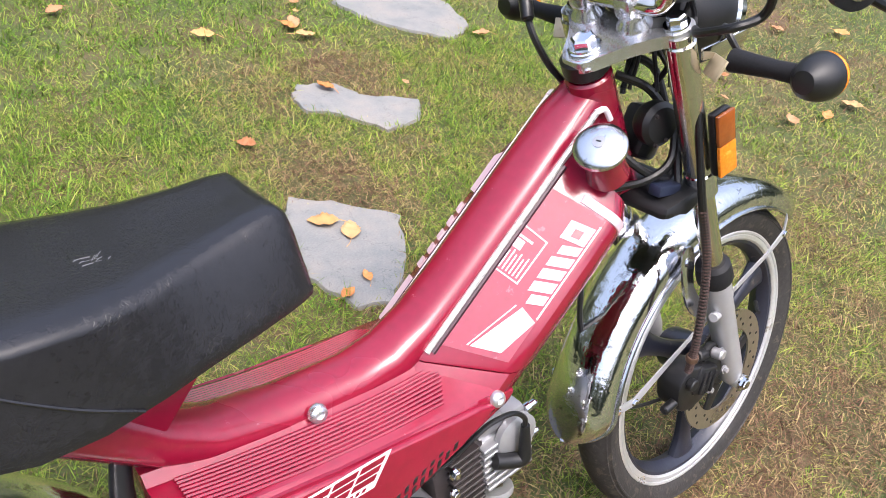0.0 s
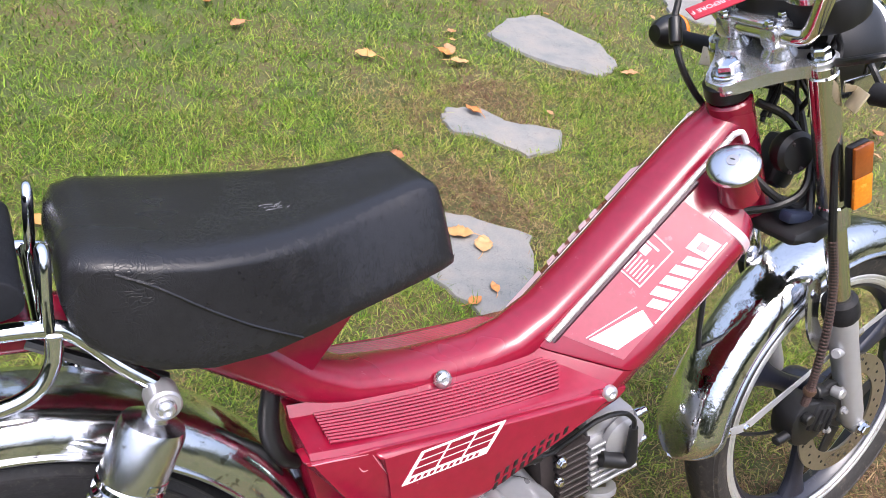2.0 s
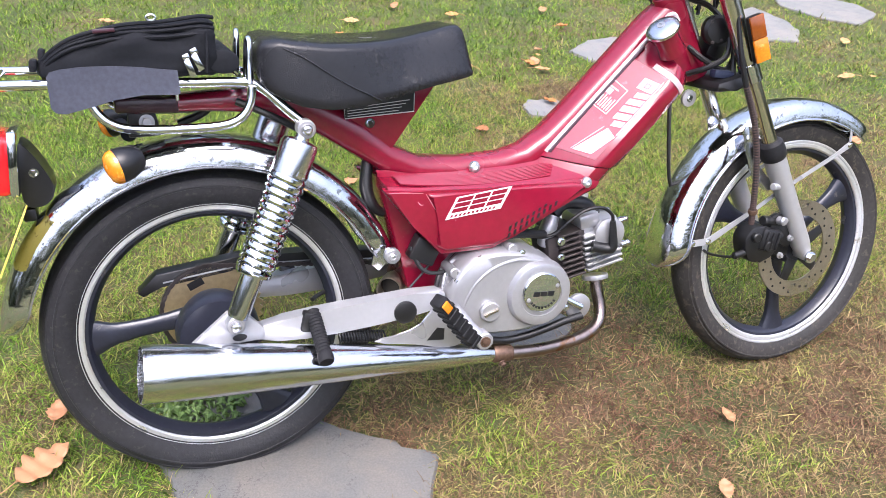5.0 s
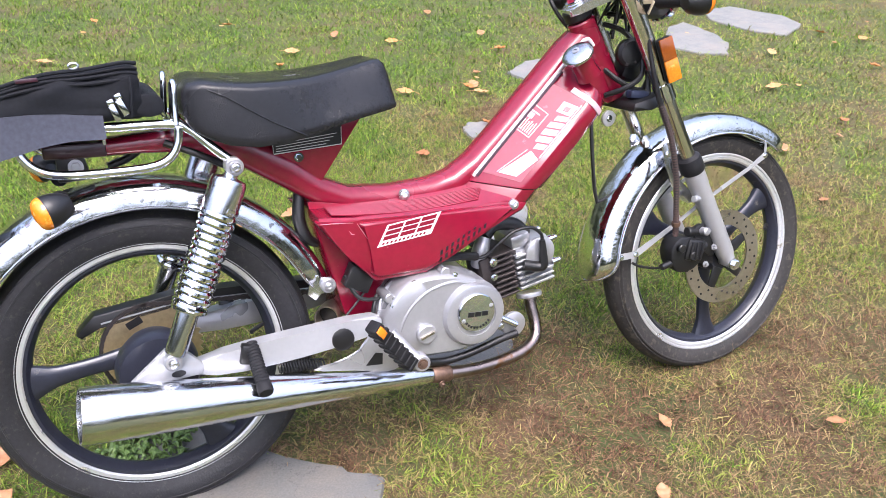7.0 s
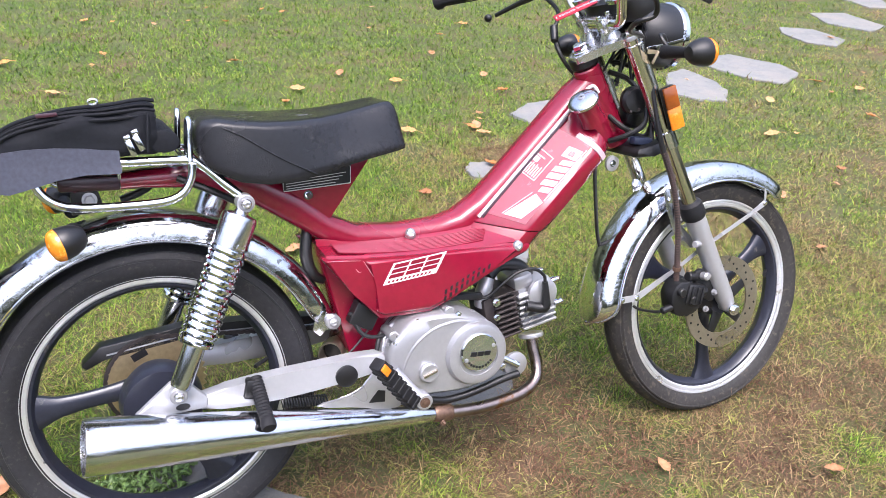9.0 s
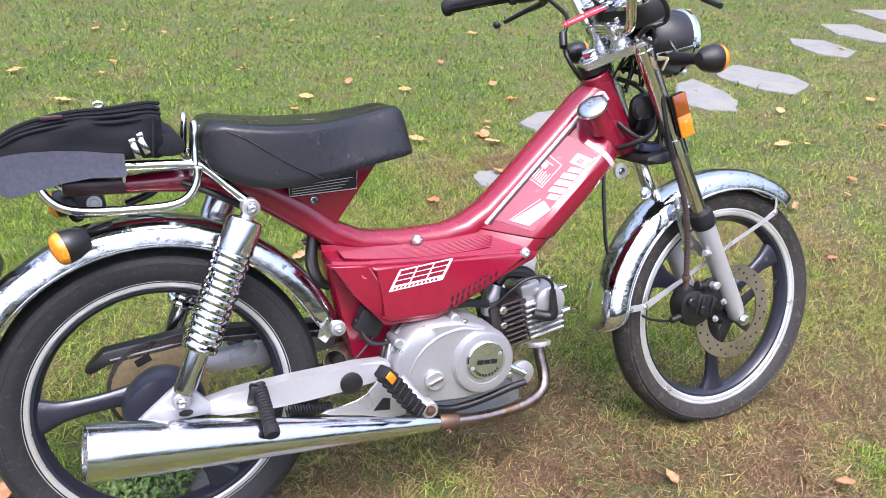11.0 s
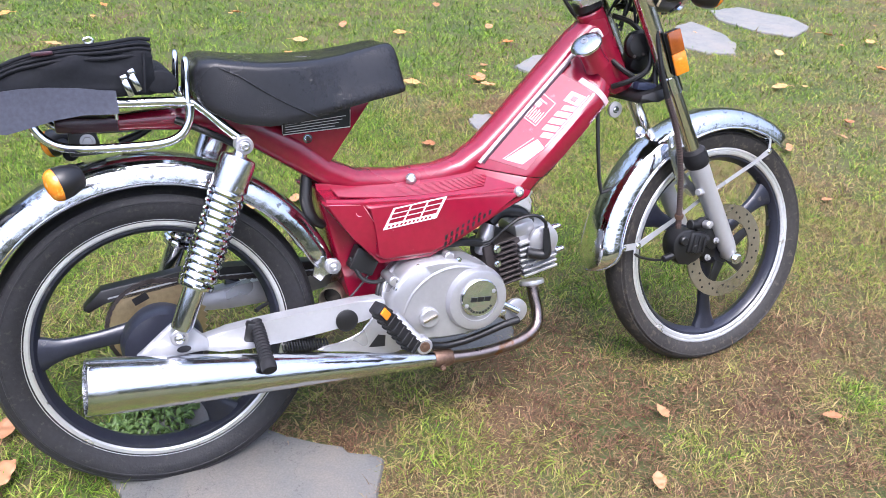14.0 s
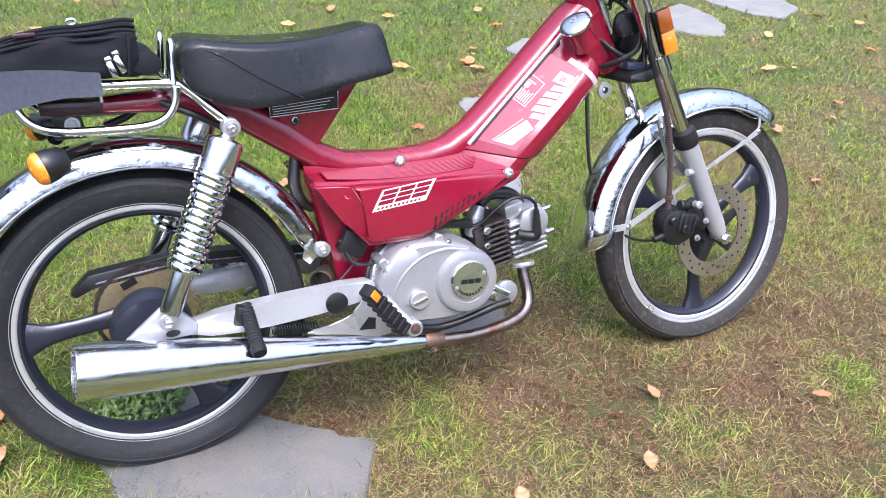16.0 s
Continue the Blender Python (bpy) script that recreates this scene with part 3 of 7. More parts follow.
def fender(name, m, R, edge, half, a0, a1, mat, label, flare=0.0, grow=0.0):
    """A chrome fender as an arched strip with rolled edges; angles in degrees about the axle."""
    n, k = 56, 17
    outer, inner = [], []
    for i in range(n + 1):
        u = 0.5 - 0.5 * math.cos(math.pi * i / n)
        a = radians(a0 + (a1 - a0) * u)
        w = half * (1 + flare * max(0, u - 0.72) ** 2 * 12)
        end = 1.0
        for q in (u, 1 - u):
            if q < 0.07:
                end = min(end, 0.12 + 0.88 * math.sqrt(max(1 - (1 - q / 0.07) ** 2, 0.0)))
        rows = []
        for j in range(k):
            v = -1 + 2 * j / (k - 1)
            drop = (R - edge) * abs(v) ** 2.6 * end
            y = w * math.copysign(abs(math.sin(v * math.pi / 2)) ** 0.9, v)
            rows.append((y * end, R + grow * u * u - drop))
        rows = [(rows[0][0] * 1.03, rows[0][1] - 0.001)] + rows + [(rows[-1][0] * 1.03, rows[-1][1] - 0.001)]
        c, s = math.cos(a), math.sin(a)
        outer.append([V(r * c, y, r * s) for y, r in rows])
        inner.append([V((r - 0.0016) * c, y * 0.97, (r - 0.0016) * s) for y, r in rows])
    bm = bmesh.new()
    loft(bm, [o + i[::-1] for o, i in zip(outer, inner)])
    ob = part(name, bm, mat, moped, label)
    ob.matrix_basis = m
    bm = bmesh.new()
    left, right = [r[0] for r in outer[1::2]], [r[-1] for r in outer[1::2]]
    tube(bm, [outer[0][9]] + left + [outer[-1][9]] + right[::-1] + [outer[0][9]], 0.0028, 8, 2)
    part("rolled_edge", bm, PLAIN_CHROME, ob)
    return ob


front_fender = fender("front_fender", FRONT_M, 0.320, 0.279, 0.050, 45, 180, PITTED, "pitted chrome front fender", 0.24, 0.018)
rear_fender = fender("rear_fender", REAR_M, 0.342, 0.300, 0.058, 15, 172, FENDER_CHROME, "bright chrome rear fender", 0.05)

# ---------- frame ----------
bm = bmesh.new()
sweep_xz(bm, [(-0.09, 0.672, 174, 0.028, 0.012, 3, Y0), (0.02, 0.672, 176, 0.030, 0.016, 3, Y0), (0.13, 0.668, 165, 0.032, 0.024, 3, Y0), (0.20, 0.640, 152, 0.034, 0.030, 3, Y0), (0.27, 0.592, 142, 0.036, 0.030, 3, Y0),
              (0.325, 0.548, 150, 0.036, 0.027, 2.6, Y0), (0.38, 0.522, 168, 0.036, 0.025, 2.5, Y0), (0.46, 0.512, 180, 0.036, 0.024, 2.5, Y0), (0.55, 0.513, 183, 0.036, 0.024, 2.5, Y0),
              (0.60, 0.523, 200, 0.037, 0.025, 2.5, Y0), (0.65, 0.551, 217, 0.037, 0.026, 2.5, Y0), (0.70, 0.594, 223, 0.037, 0.026, 2.5, Y0), (0.80, 0.688, 223, 0.038, 0.026, 2.5, Y0),
              (0.87, 0.754, 223, 0.038, 0.026, 2.5, Y0), (0.905, 0.785, 223, 0.034, 0.022, 2.5, Y0)])
part("frame", bm, RED, moped, "glossy red pressed steel spine")
HEAD_T, HEAD_B = V(0.893, Y0 - 0.010, 0.812), V(0.972, Y0 - 0.010, 0.650)
bm = bmesh.new()
rod(bm, HEAD_T, HEAD_B, 0.029, 28, 0.003)
head_tube = part("head_tube", bm, RED, moped)
bm = bmesh.new()
rod(bm, HEAD_T + V(-0.014, 0, 0.028), HEAD_T, 0.0285, 28, 0.006)
part("head_bearing", bm, BLACK, moped, "black rubber head bearing cover")
# the web between the head and the tank
bm = bmesh.new()
prism(bm, [(0.84, 0.74), (0.905, 0.80), (0.975, 0.655), (0.945, 0.642), (0.90, 0.66)], Y0 - 0.036, Y0 + 0.028, 0.006)
part("head_gusset", bm, RED, moped)

A0 = V(0.63, 0, 0.536)
D, N = V(0.727, 0, 0.687), V(0.687, 0, -0.727)


def on_tank(s, n, y):
    return A0 + D * s + N * n + V(0, y, 0)


# the near side has a flat panel with a crease, the far side is rounder: half width and depth below the spine
TANK = [(0.030, -0.004), (0.037, 0.001), (0.042, 0.003), (0.072, 0.032), (0.101, 0.0605), (0.1055, 0.067), (0.1065, 0.076), (0.103, 0.090), (0.095, 0.102), (0.084, 0.108), (0.04, 0.112)]
TANK_FAR = [(0.026, -0.004), (0.033, 0.001), (0.037, 0.003), (0.066, 0.015), (0.081, 0.031), (0.091, 0.052), (0.094, 0.066), (0.091, 0.086), (0.084, 0.100), (0.074, 0.107), (0.035, 0.112)]


def tank_ring(s, k, shrink=0.0, inset=0.0):
    ring = []
    for sgn, half in ((-1, TANK), (1, TANK_FAR[::-1])):
        for y, n in half:
            y1 = y - shrink * 0.4 * max(0, (y - 0.03)) / 0.07 - inset
            n1 = n + (shrink * 0.2 if n > 0.03 else 0) - (inset if n > 0.09 else -inset * 0.4)
            ring.append(on_tank(s + k * n1, n1 - shrink * 0.3 * (1 if n1 > 0.06 else 0), Y0 + sgn * y1))
    return ring


bm = bmesh.new()
loft(bm, [tank_ring(-0.012, 0.74), tank_ring(-0.008, 0.74, 0, -0.0012), tank_ring(0.08, 0.5, 0, -0.0012), tank_ring(0.16, 0.28, 0, -0.0012), tank_ring(0.23, 0.12), tank_ring(0.262, 0.02, 0.010), tank_ring(0.286, -0.04, 0.035), tank_ring(0.296, -0.10, 0.075)])
tank = part("fuel_tank", bm, RED, moped, "glossy red tank housing with worn white decals", 28)
bm = bmesh.new()
loft(bm, [tank_ring(-0.085, 0.95, 0.01, 0.002), tank_ring(-0.06, 0.9, 0, 0.0015), tank_ring(-0.0145, 0.74, 0, 0.0015)])
part("tank_skirt", bm, RED, moped, "", 28)

for sgn in (-1, 1):
    bm = bmesh.new()
    tube(bm, [on_tank(s, 0.001, Y0 + sgn * 0.0395) for s in (0.0, 0.09, 0.18, 0.27, 0.345)], 0.0042, 8, 2)
    part("trim_strip", bm, TRIM if sgn < 0 else WHITE, moped, "scratched bright trim strip beside the spine")
    bm = bmesh.new()
    tube(bm, [on_tank(s, 0.0035, Y0 + sgn * 0.0455) for s in (0.004, 0.09, 0.18, 0.27)], 0.0030, 8, 2)
    part("trim_dark_strip", bm, DARK_RED, moped, "dark strip beside the trim strip")
    bm = bmesh.new()
    tube(bm, [on_tank(0.345, 0.0, Y0 + sgn * 0.0395), on_tank(0.355, 0.006, Y0 + sgn * 0.043), on_tank(0.352, 0.022, Y0 + sgn * 0.046)], 0.004, 8, 3)
    part("trim_end", bm, WHITE, moped)


def on_panel(s, v, side=-1, lift=0.0):
    """A point on or over a tank panel: s along it, v from its inner edge outwards."""
    line = [p for p in (TANK if side < 0 else TANK_FAR)[2:6]]
    ys, ns = [p[0] for p in line], [p[1] for p in line]
    y = ys[0] + 0.058 * v * (1.0 if side < 0 else 0.88)
    n, e = float(np.interp(y, ys, ns)), 0.0005
    d = float(np.interp(y + e, ys, ns)) - float(np.interp(y - e, ys, ns))
    up = (V(0, side * d / (2 * e), 0) - N).normalized()
    return A0 + D * s + V(0, Y0 + side * y, 0) + N * n + up * lift


def panel_decal(name, poly, mat, lift=0.0018, parent=None, label="", side=-1):
    """A thin sheet with four corners that follows the panel."""
    bm = bmesh.new()
    a, b, c, d = [Vector(q) for q in poly]
    across, along_it = 9, 6
    rows = []
    for j in range(across):
        p, q = a.lerp(b, j / (across - 1)), d.lerp(c, j / (across - 1))
        line = [p.lerp(q, i / (along_it - 1)) for i in range(along_it)]
        rows.append([on_panel(w.x, w.y, side, 0.0016 + lift) for w in line] + [on_panel(w.x, w.y, side, 0.0002) for w in line[::-1]])
    loft(bm, rows)
    return part(name, bm, mat, parent or tank, label)


# thin sheet over the panel that carries the painted sky reflection
panel_decal("decal_sheet", [(0.016, 0.03), (0.045, 0.985), (0.248, 0.985), (0.240, 0.03)], SKY_ROSE, 0.0008, label="decal sheet tinted rose for the sky's reflection")
panel_decal("decal", [(0.035, 0.40), (0.049, 0.82), (0.100, 0.97), (0.106, 0.70)], WHITE, label="white decal block")
panel_decal("decal_line", [(0.104, 0.955), (0.104, 0.980), (0.236, 0.980), (0.236, 0.955)], WHITE)
panel_decal("decal_line", [(0.034, 0.35), (0.034, 0.37), (0.104, 0.62), (0.104, 0.60)], PALE)
# a slanting row of plain pale marks
for s, w, v0 in ((0.108, 0.013, 0.70), (0.125, 0.014, 0.62), (0.143, 0.014, 0.62), (0.161, 0.013, 0.62), (0.178, 0.012, 0.66)):
    d, e = 0.040 * (v0 - 0.60), 0.040 * (0.93 - 0.60)
    panel_decal("decal", [(s + d, v0), (s + e, 0.93), (s + e + w, 0.93), (s + d + w, v0)], PALE)
panel_decal("decal", [(0.198, 0.56), (0.205, 0.93), (0.230, 0.93), (0.223, 0.56)], PALE)
panel_decal("decal_line", [(0.206, 0.68), (0.2085, 0.81), (0.2195, 0.81), (0.217, 0.68)], RED, 0.0026)
# the warning sticker: a thin outline and lines of small print
sticker = panel_decal("warning_sticker", [(0.124, 0.02), (0.124, 0.045), (0.187, 0.030), (0.187, 0.005)], WHITE, label="thin white outline of a worn warning sticker")
for poly in ([(0.124, 0.43), (0.124, 0.455), (0.185, 0.47), (0.185, 0.445)], [(0.124, 0.02), (0.124, 0.455), (0.126, 0.455), (0.126, 0.02)], [(0.185, 0.005), (0.183, 0.47), (0.185, 0.47), (0.187, 0.005)],
             [(0.158, 0.05), (0.158, 0.20), (0.170, 0.20), (0.170, 0.05)], [(0.172, 0.05), (0.172, 0.30), (0.175, 0.30), (0.175, 0.05)]):
    panel_decal("sticker_line", poly, PALE, parent=sticker)
for k in range(6):
    panel_decal("print_line", [(0.129, 0.07 + k * 0.060), (0.129, 0.092 + k * 0.060), (0.152 + 0.004 * (k % 2), 0.092 + k * 0.060), (0.152 + 0.004 * (k % 2), 0.07 + k * 0.060)], WHITE, parent=sticker)
# a pale band that runs round the upper end of the tank
lower, upper = tank_ring(0.232, 0.10, 0.0, -0.0018), tank_ring(0.258, 0.03, 0.009, -0.0016)
bm = bmesh.new()
band = [[lower[k].lerp(upper[k], 0.52 - 0.03 * (k - 3)), upper[k]] for k in range(3, 9)]
core = on_tank(0.20, 0.055, Y0)
loft(bm, [[a, b, b.lerp(core, 0.03), a.lerp(core, 0.03)] for a, b in band])
part("tank_end_band", bm, PALE, tank, "worn silver band round the end of the tank", 40)

panel_decal("decal", [(-0.005, 0.10), (0.0, 0.55), (0.065, 0.55), (0.060, 0.10)], PALE, side=1)
for s in (0.078, 0.099, 0.120, 0.141, 0.162):
    for v0, v1 in ((0.12, 0.30), (0.37, 0.55)):
        panel_decal("decal", [(s, v0), (s + 0.003, v1), (s + 0.016, v1), (s + 0.013, v0)], PALE, side=1)
panel_decal("decal", [(0.192, 0.10), (0.197, 0.55), (0.250, 0.55), (0.262, 0.10)], PALE, side=1)
# filler neck and cap
CAP = V(0.840, -0.079, 0.752)
CAP_UP = V(-0.58, -0.20, 0.79).normalized()
bm = bmesh.new()
lathe(bm, [(0.026, -0.052), (0.0235, -0.035), (0.0235, -0.006), (0.026, -0.003)], along(CAP, CAP + CAP_UP), 32)
part("filler_neck", bm, RED, tank)
bm = bmesh.new()
lathe(bm, [(0.029, -0.004), (0.0315, -0.001), (0.0315, 0.004), (0.029, 0.007), (0.024, 0.0095), (0.015, 0.0115), (0.006, 0.0122)], along(CAP, CAP + CAP_UP), 40)
fuel_cap = part("fuel_cap", bm, PLAIN_CHROME, tank, "round chrome fuel cap")
bm = bmesh.new()
lathe(bm, [(0.0075, 0.0110), (0.0075, 0.0135), (0.003, 0.0140)], along(CAP, CAP + CAP_UP), 20)
part("cap_lock", bm, ALLOY, fuel_cap)
bm = bmesh.new()
block(bm, (0.006, 0.0012, 0.0016), along(CAP, CAP + CAP_UP) @ pose(0, 0.0140, 0))
part("keyhole", bm, BLACK, fuel_cap)

# ---------- lower body ----------
for sgn in (-1, 1):
    top = [(0.300, 0.532, 0.516), (0.36, 0.526, 0.508), (0.45, 0.521, 0.500), (0.55, 0.521, 0.497), (0.64, 0.528, 0.499), (0.70, 0.560, 0.496)]
    bm = bmesh.new()
    rings = []
    for x, zi, zo in top:
        sec = [(0.030, zi), (0.040, zi - 0.010), (0.098, zo + 0.002), (0.104, zo - 0.003), (0.100, zo - 0.012), (0.030, zi - 0.030)]
        rings.append([V(x, Y0 + sgn * y, z) for y, z in sec])
    loft(bm, rings)
    board = part("footboard", bm, RED, moped, "ribbed red footboard")
    for k in range(10):
        u = 0.08 + 0.088 * k
        bm = bmesh.new()
        pts = []
        for x, zi, zo in top[:-1]:
            x = 0.325 + (x - 0.30) * (0.94 - 0.010 * k)
            y = 0.040 + (0.098 - 0.040) * u
            z = zi - 0.010 + (zo + 0.012 - zi) * u
            pts.append(V(x, Y0 + sgn * y, z + 0.0006))
        tube(bm, pts, 0.0021, 6, 3)
        part("rib", bm, RED, board)
    bm = bmesh.new()
    prism(bm, [(0.290, 0.514), (0.377, 0.505), (0.47, 0.498), (0.56, 0.496), (0.655, 0.497), (0.715, 0.486), (0.703, 0.470), (0.634, 0.446), (0.537, 0.400), (0.495, 0.381), (0.392, 0.384), (0.345, 0.440)],
          Y0 + sgn * 0.075, Y0 + sgn * 0.106, 0.006)
    side = part("side_cover", bm, RED, moped, "angular red side cover with a white emblem")
    bm = bmesh.new()
    prism(bm, [(0.368, 0.501), (0.47, 0.494), (0.65, 0.491), (0.69, 0.481), (0.630, 0.452), (0.535, 0.408), (0.494, 0.389), (0.400, 0.392), (0.384, 0.402), (0.392, 0.455)], Y0 + sgn * 0.100, Y0 + sgn * 0.112, 0.007, seg=3)
    part("raised_panel", bm, RED, side)
    if sgn < 0:
        yy = Y0 - 0.1122

        def flat(poly, mat=WHITE, lift=0.0010, name="emblem"):
            b = bmesh.new()
            prism(b, poly, yy - lift, yy + 0.0005)
            return part(name, b, mat, side)

        def logo(u, v):
            """The emblem's own square: u along, v up, leaning forwards."""
            return (0.404 + 0.100 * u + 0.016 * v, 0.4590 + 0.008 * u + 0.0275 * v)

        # a white plain plate with three blocks of slanting red bars, and a line of small red bars below
        def patch(u0, v0, u1, v1, mat, lift, name="emblem"):
            flat([logo(u0, v0), logo(u1, v0), logo(u1, v1), logo(u0, v1)], mat, lift, name)

        patch(0.0, -0.30, 1.06, 1.12, WHITE, 0.0008, "emblem_plate")
        for u in (0.045, 0.375, 0.705):
            for v in (0.09, 0.43, 0.77):
                patch(u, v, u + 0.29, v + 0.26, RED, 0.0014, "emblem_bar")
        for k in range(11):
            patch(0.07 + 0.081 * k, -0.20, 0.110 + 0.081 * k, -0.06, RED, 0.0014, "emblem_bar")
        # pale lines painted along the edges for scratches and highlights
        for line in ([(0.300, 0.509), (0.330, 0.506), (0.362, 0.502)], [(0.367, 0.500), (0.378, 0.480), (0.391, 0.458)], [(0.352, 0.488), (0.356, 0.482), (0.362, 0.481)]):
            b = bmesh.new()
            tube(b, [V(x, Y0 - (0.1062 if x < 0.40 else 0.1110), z) for x, z in line], [0.0004, 0.0009, 0.0003], 6, 4)
            part("worn_edge", b, PINK, side)
        for k in range(9):
            x, z = 0.519 + 0.0118 * k, 0.400 + 0.0062 * k
            flat([(x, z), (x + 0.0050, z + 0.002), (x + 0.0066, z + 0.011), (x + 0.0016, z + 0.009)], BLACK, 0.0006, "vent_slot")
            if k < 7:
                flat([(x + 0.0022, z + 0.0135), (x + 0.0072, z + 0.0155), (x + 0.0086, z + 0.0245 - 0.0007 * k), (x + 0.0036, z + 0.0225 - 0.0007 * k)], BLACK, 0.0006, "vent_slot")
dome_bolt(moped, (0.484, Y0 - 0.040, 0.521), (-0.1, -1, 0.25), 0.0105, 0.009, POLISHED)
dome_bolt(moped, (0.682, Y0 - 0.105, 0.486), (-0.1, -1, 0.2), 0.0100, 0.009, POLISHED)

# seat post gusset and its warning plate
bm = bmesh.new()
prism(bm, [(0.235, 0.668), (0.416, 0.674), (0.328, 0.562), (0.300, 0.552)], Y0 - 0.030, Y0 + 0.030, 0.004)
part("seat_gusset", bm, RED, moped)
bm = bmesh.new()
prism(bm, [(0.248, 0.627), (0.374, 0.630), (0.376, 0.668), (0.248, 0.656)], Y0 - 0.0325, Y0 - 0.0300)
plate = part("warning_plate", bm, BLACK, moped, "black plate with small white print")
for k in range(4):
    bm = bmesh.new()
    z0, z1, x1 = 0.6315 + 0.0044 * k, 0.6345 + 0.0056 * k, 0.345 + 0.007 * k
    prism(bm, [(0.254, z0), (x1, z1), (x1, z1 + 0.0011), (0.254, z0 + 0.0011)], Y0 - 0.0331, Y0 - 0.0324)
    part("print_bar", bm, WHITE, plate)
bm = bmesh.new()
tube(bm, [V(0.249, Y0 - 0.0326, 0.650), V(0.249, Y0 - 0.0326, 0.628), V(0.373, Y0 - 0.0326, 0.631), V(0.375, Y0 - 0.0326, 0.662)], 0.0009, 6, 0)
part("plate_border", bm, WHITE, plate)
bolt(moped, (0.293, Y0 - 0.031, 0.617), (0, -1, 0), 0.006, 0.004, CHROME)

# down frame behind the engine
bm = bmesh.new()
prism(bm, [(0.300, 0.52), (0.345, 0.300), (0.428, 0.296), (0.432, 0.37), (0.44, 0.50)], Y0 - 0.052, Y0 + 0.052, 0.010)
part("down_frame", bm, RED, moped)
bm = bmesh.new()
block(bm, (0.05, 0.03, 0.045), pose(0.372, -0.062, 0.385, 0, 28, 0), 0.004)
part("control_box", bm, BLACK, moped, "small black ignition box")
bm = bmesh.new()
tube(bm, [V(0.292, 0, 0.550), V(0.284, -0.01, 0.50), V(0.292, -0.02, 0.466), V(0.312, -0.02, 0.450)], [0.010, 0.012, 0.011, 0.008], 12, 5)
part("breather_hose", bm, BLACK, moped)

# ---------- seat ----------
bm = bmesh.new()
rings = []
# along the seat: ridge half width and height, lower edge half width and height
for x, hr, zr, hb, zb in [(0.100, 0.066, 0.742, 0.074, 0.722), (0.104, 0.082, 0.757, 0.090, 0.708), (0.114, 0.095, 0.767, 0.101, 0.694), (0.135, 0.104, 0.769, 0.110, 0.680), (0.165, 0.109, 0.764, 0.116, 0.667), (0.210, 0.110, 0.758, 0.119, 0.659),
                          (0.260, 0.106, 0.756, 0.117, 0.660), (0.310, 0.094, 0.756, 0.111, 0.668), (0.350, 0.080, 0.759, 0.105, 0.676), (0.395, 0.068, 0.765, 0.097, 0.683), (0.430, 0.061, 0.771, 0.088, 0.687), (0.447, 0.058, 0.772, 0.083, 0.689),
                          (0.455, 0.057, 0.766, 0.080, 0.690), (0.460, 0.058, 0.752, 0.078, 0.691), (0.465, 0.060, 0.728, 0.076, 0.692), (0.467, 0.062, 0.710, 0.073, 0.694)]:
    h = zr - zb
    half_ring = [(0.0, zr + 0.004), (hr * 0.45, zr + 0.0045), (hr * 0.80, zr + 0.0045), (hr * 0.92, zr + 0.002), (hr, zr - 0.004), (hr + (hb - hr) * 0.16, zr - 0.012), (hr + (hb - hr) * 0.40, zr - h * 0.32), (hr + (hb - hr) * 0.85, zr - h * 0.72),
                 (hb, zb + 0.010), (hb * 0.985, zb + 0.002), (hb * 0.90, zb)]
    ring = half_ring + [(-y, z) for y, z in half_ring[:0:-1]]
    rings.append([V(x, 0.001 + y, z) for y, z in ring])
loft(bm, rings)
bmesh.ops.subdivide_edges(bm, edges=bm.edges[:], cuts=1, smooth=0.4, use_grid_fill=True)
seat = part("seat", bm, VINYL, moped, "creased black vinyl seat with a seam", 60)


def seat_side(x, f):
    """A point on the seat's side below the ridge: f from the ridge down to the lower edge."""
    hr, zr = np.interp(x, [0.104, 0.135, 0.165, 0.21, 0.26, 0.31], [0.082, 0.104, 0.109, 0.110, 0.106, 0.094]), np.interp(x, [0.104, 0.135, 0.165, 0.21, 0.26, 0.31], [0.757, 0.769, 0.764, 0.758, 0.756, 0.756])
    hb, zb = np.interp(x, [0.104, 0.135, 0.165, 0.21, 0.26, 0.31], [0.090, 0.110, 0.116, 0.119, 0.117, 0.111]), np.interp(x, [0.104, 0.135, 0.165, 0.21, 0.26, 0.31], [0.708, 0.680, 0.667, 0.659, 0.660, 0.668])
    return float(hr + (hb - hr) * min(1.0, f * 1.25)), float(zr + (zb - zr) * f)


for sgn in (-1, 1):
    bm = bmesh.new()
    tube(bm, [V(x, 0.001 + sgn * (seat_side(x, f)[0] + 0.0003), seat_side(x, f)[1]) for x, f in ((0.140, 0.10), (0.170, 0.20), (0.205, 0.40), (0.24, 0.62), (0.27, 0.80), (0.29, 0.95))], 0.0016, 6, 5)
    part("seam", bm, VINYL, seat)
rs = random.Random(8)
for k in range(12):
    bm = bmesh.new()
    x, y, a, ln = 0.298 + rs.uniform(-0.014, 0.014), -0.020 + rs.uniform(-0.007, 0.007), rs.uniform(-0.4, 1.2), rs.uniform(0.002, 0.008)
    w = rs.uniform(0.0002, 0.0006)
    d, q = V(math.cos(a), math.sin(a), 0) * ln, V(-math.sin(a), math.cos(a), 0) * w
    c = V(x, y, 0.7603)
    tube(bm, [c - d, c + q, c + d], [0.0003, w, 0.0003], 6, 3)
    part("scuff", bm, SCUFF, seat)
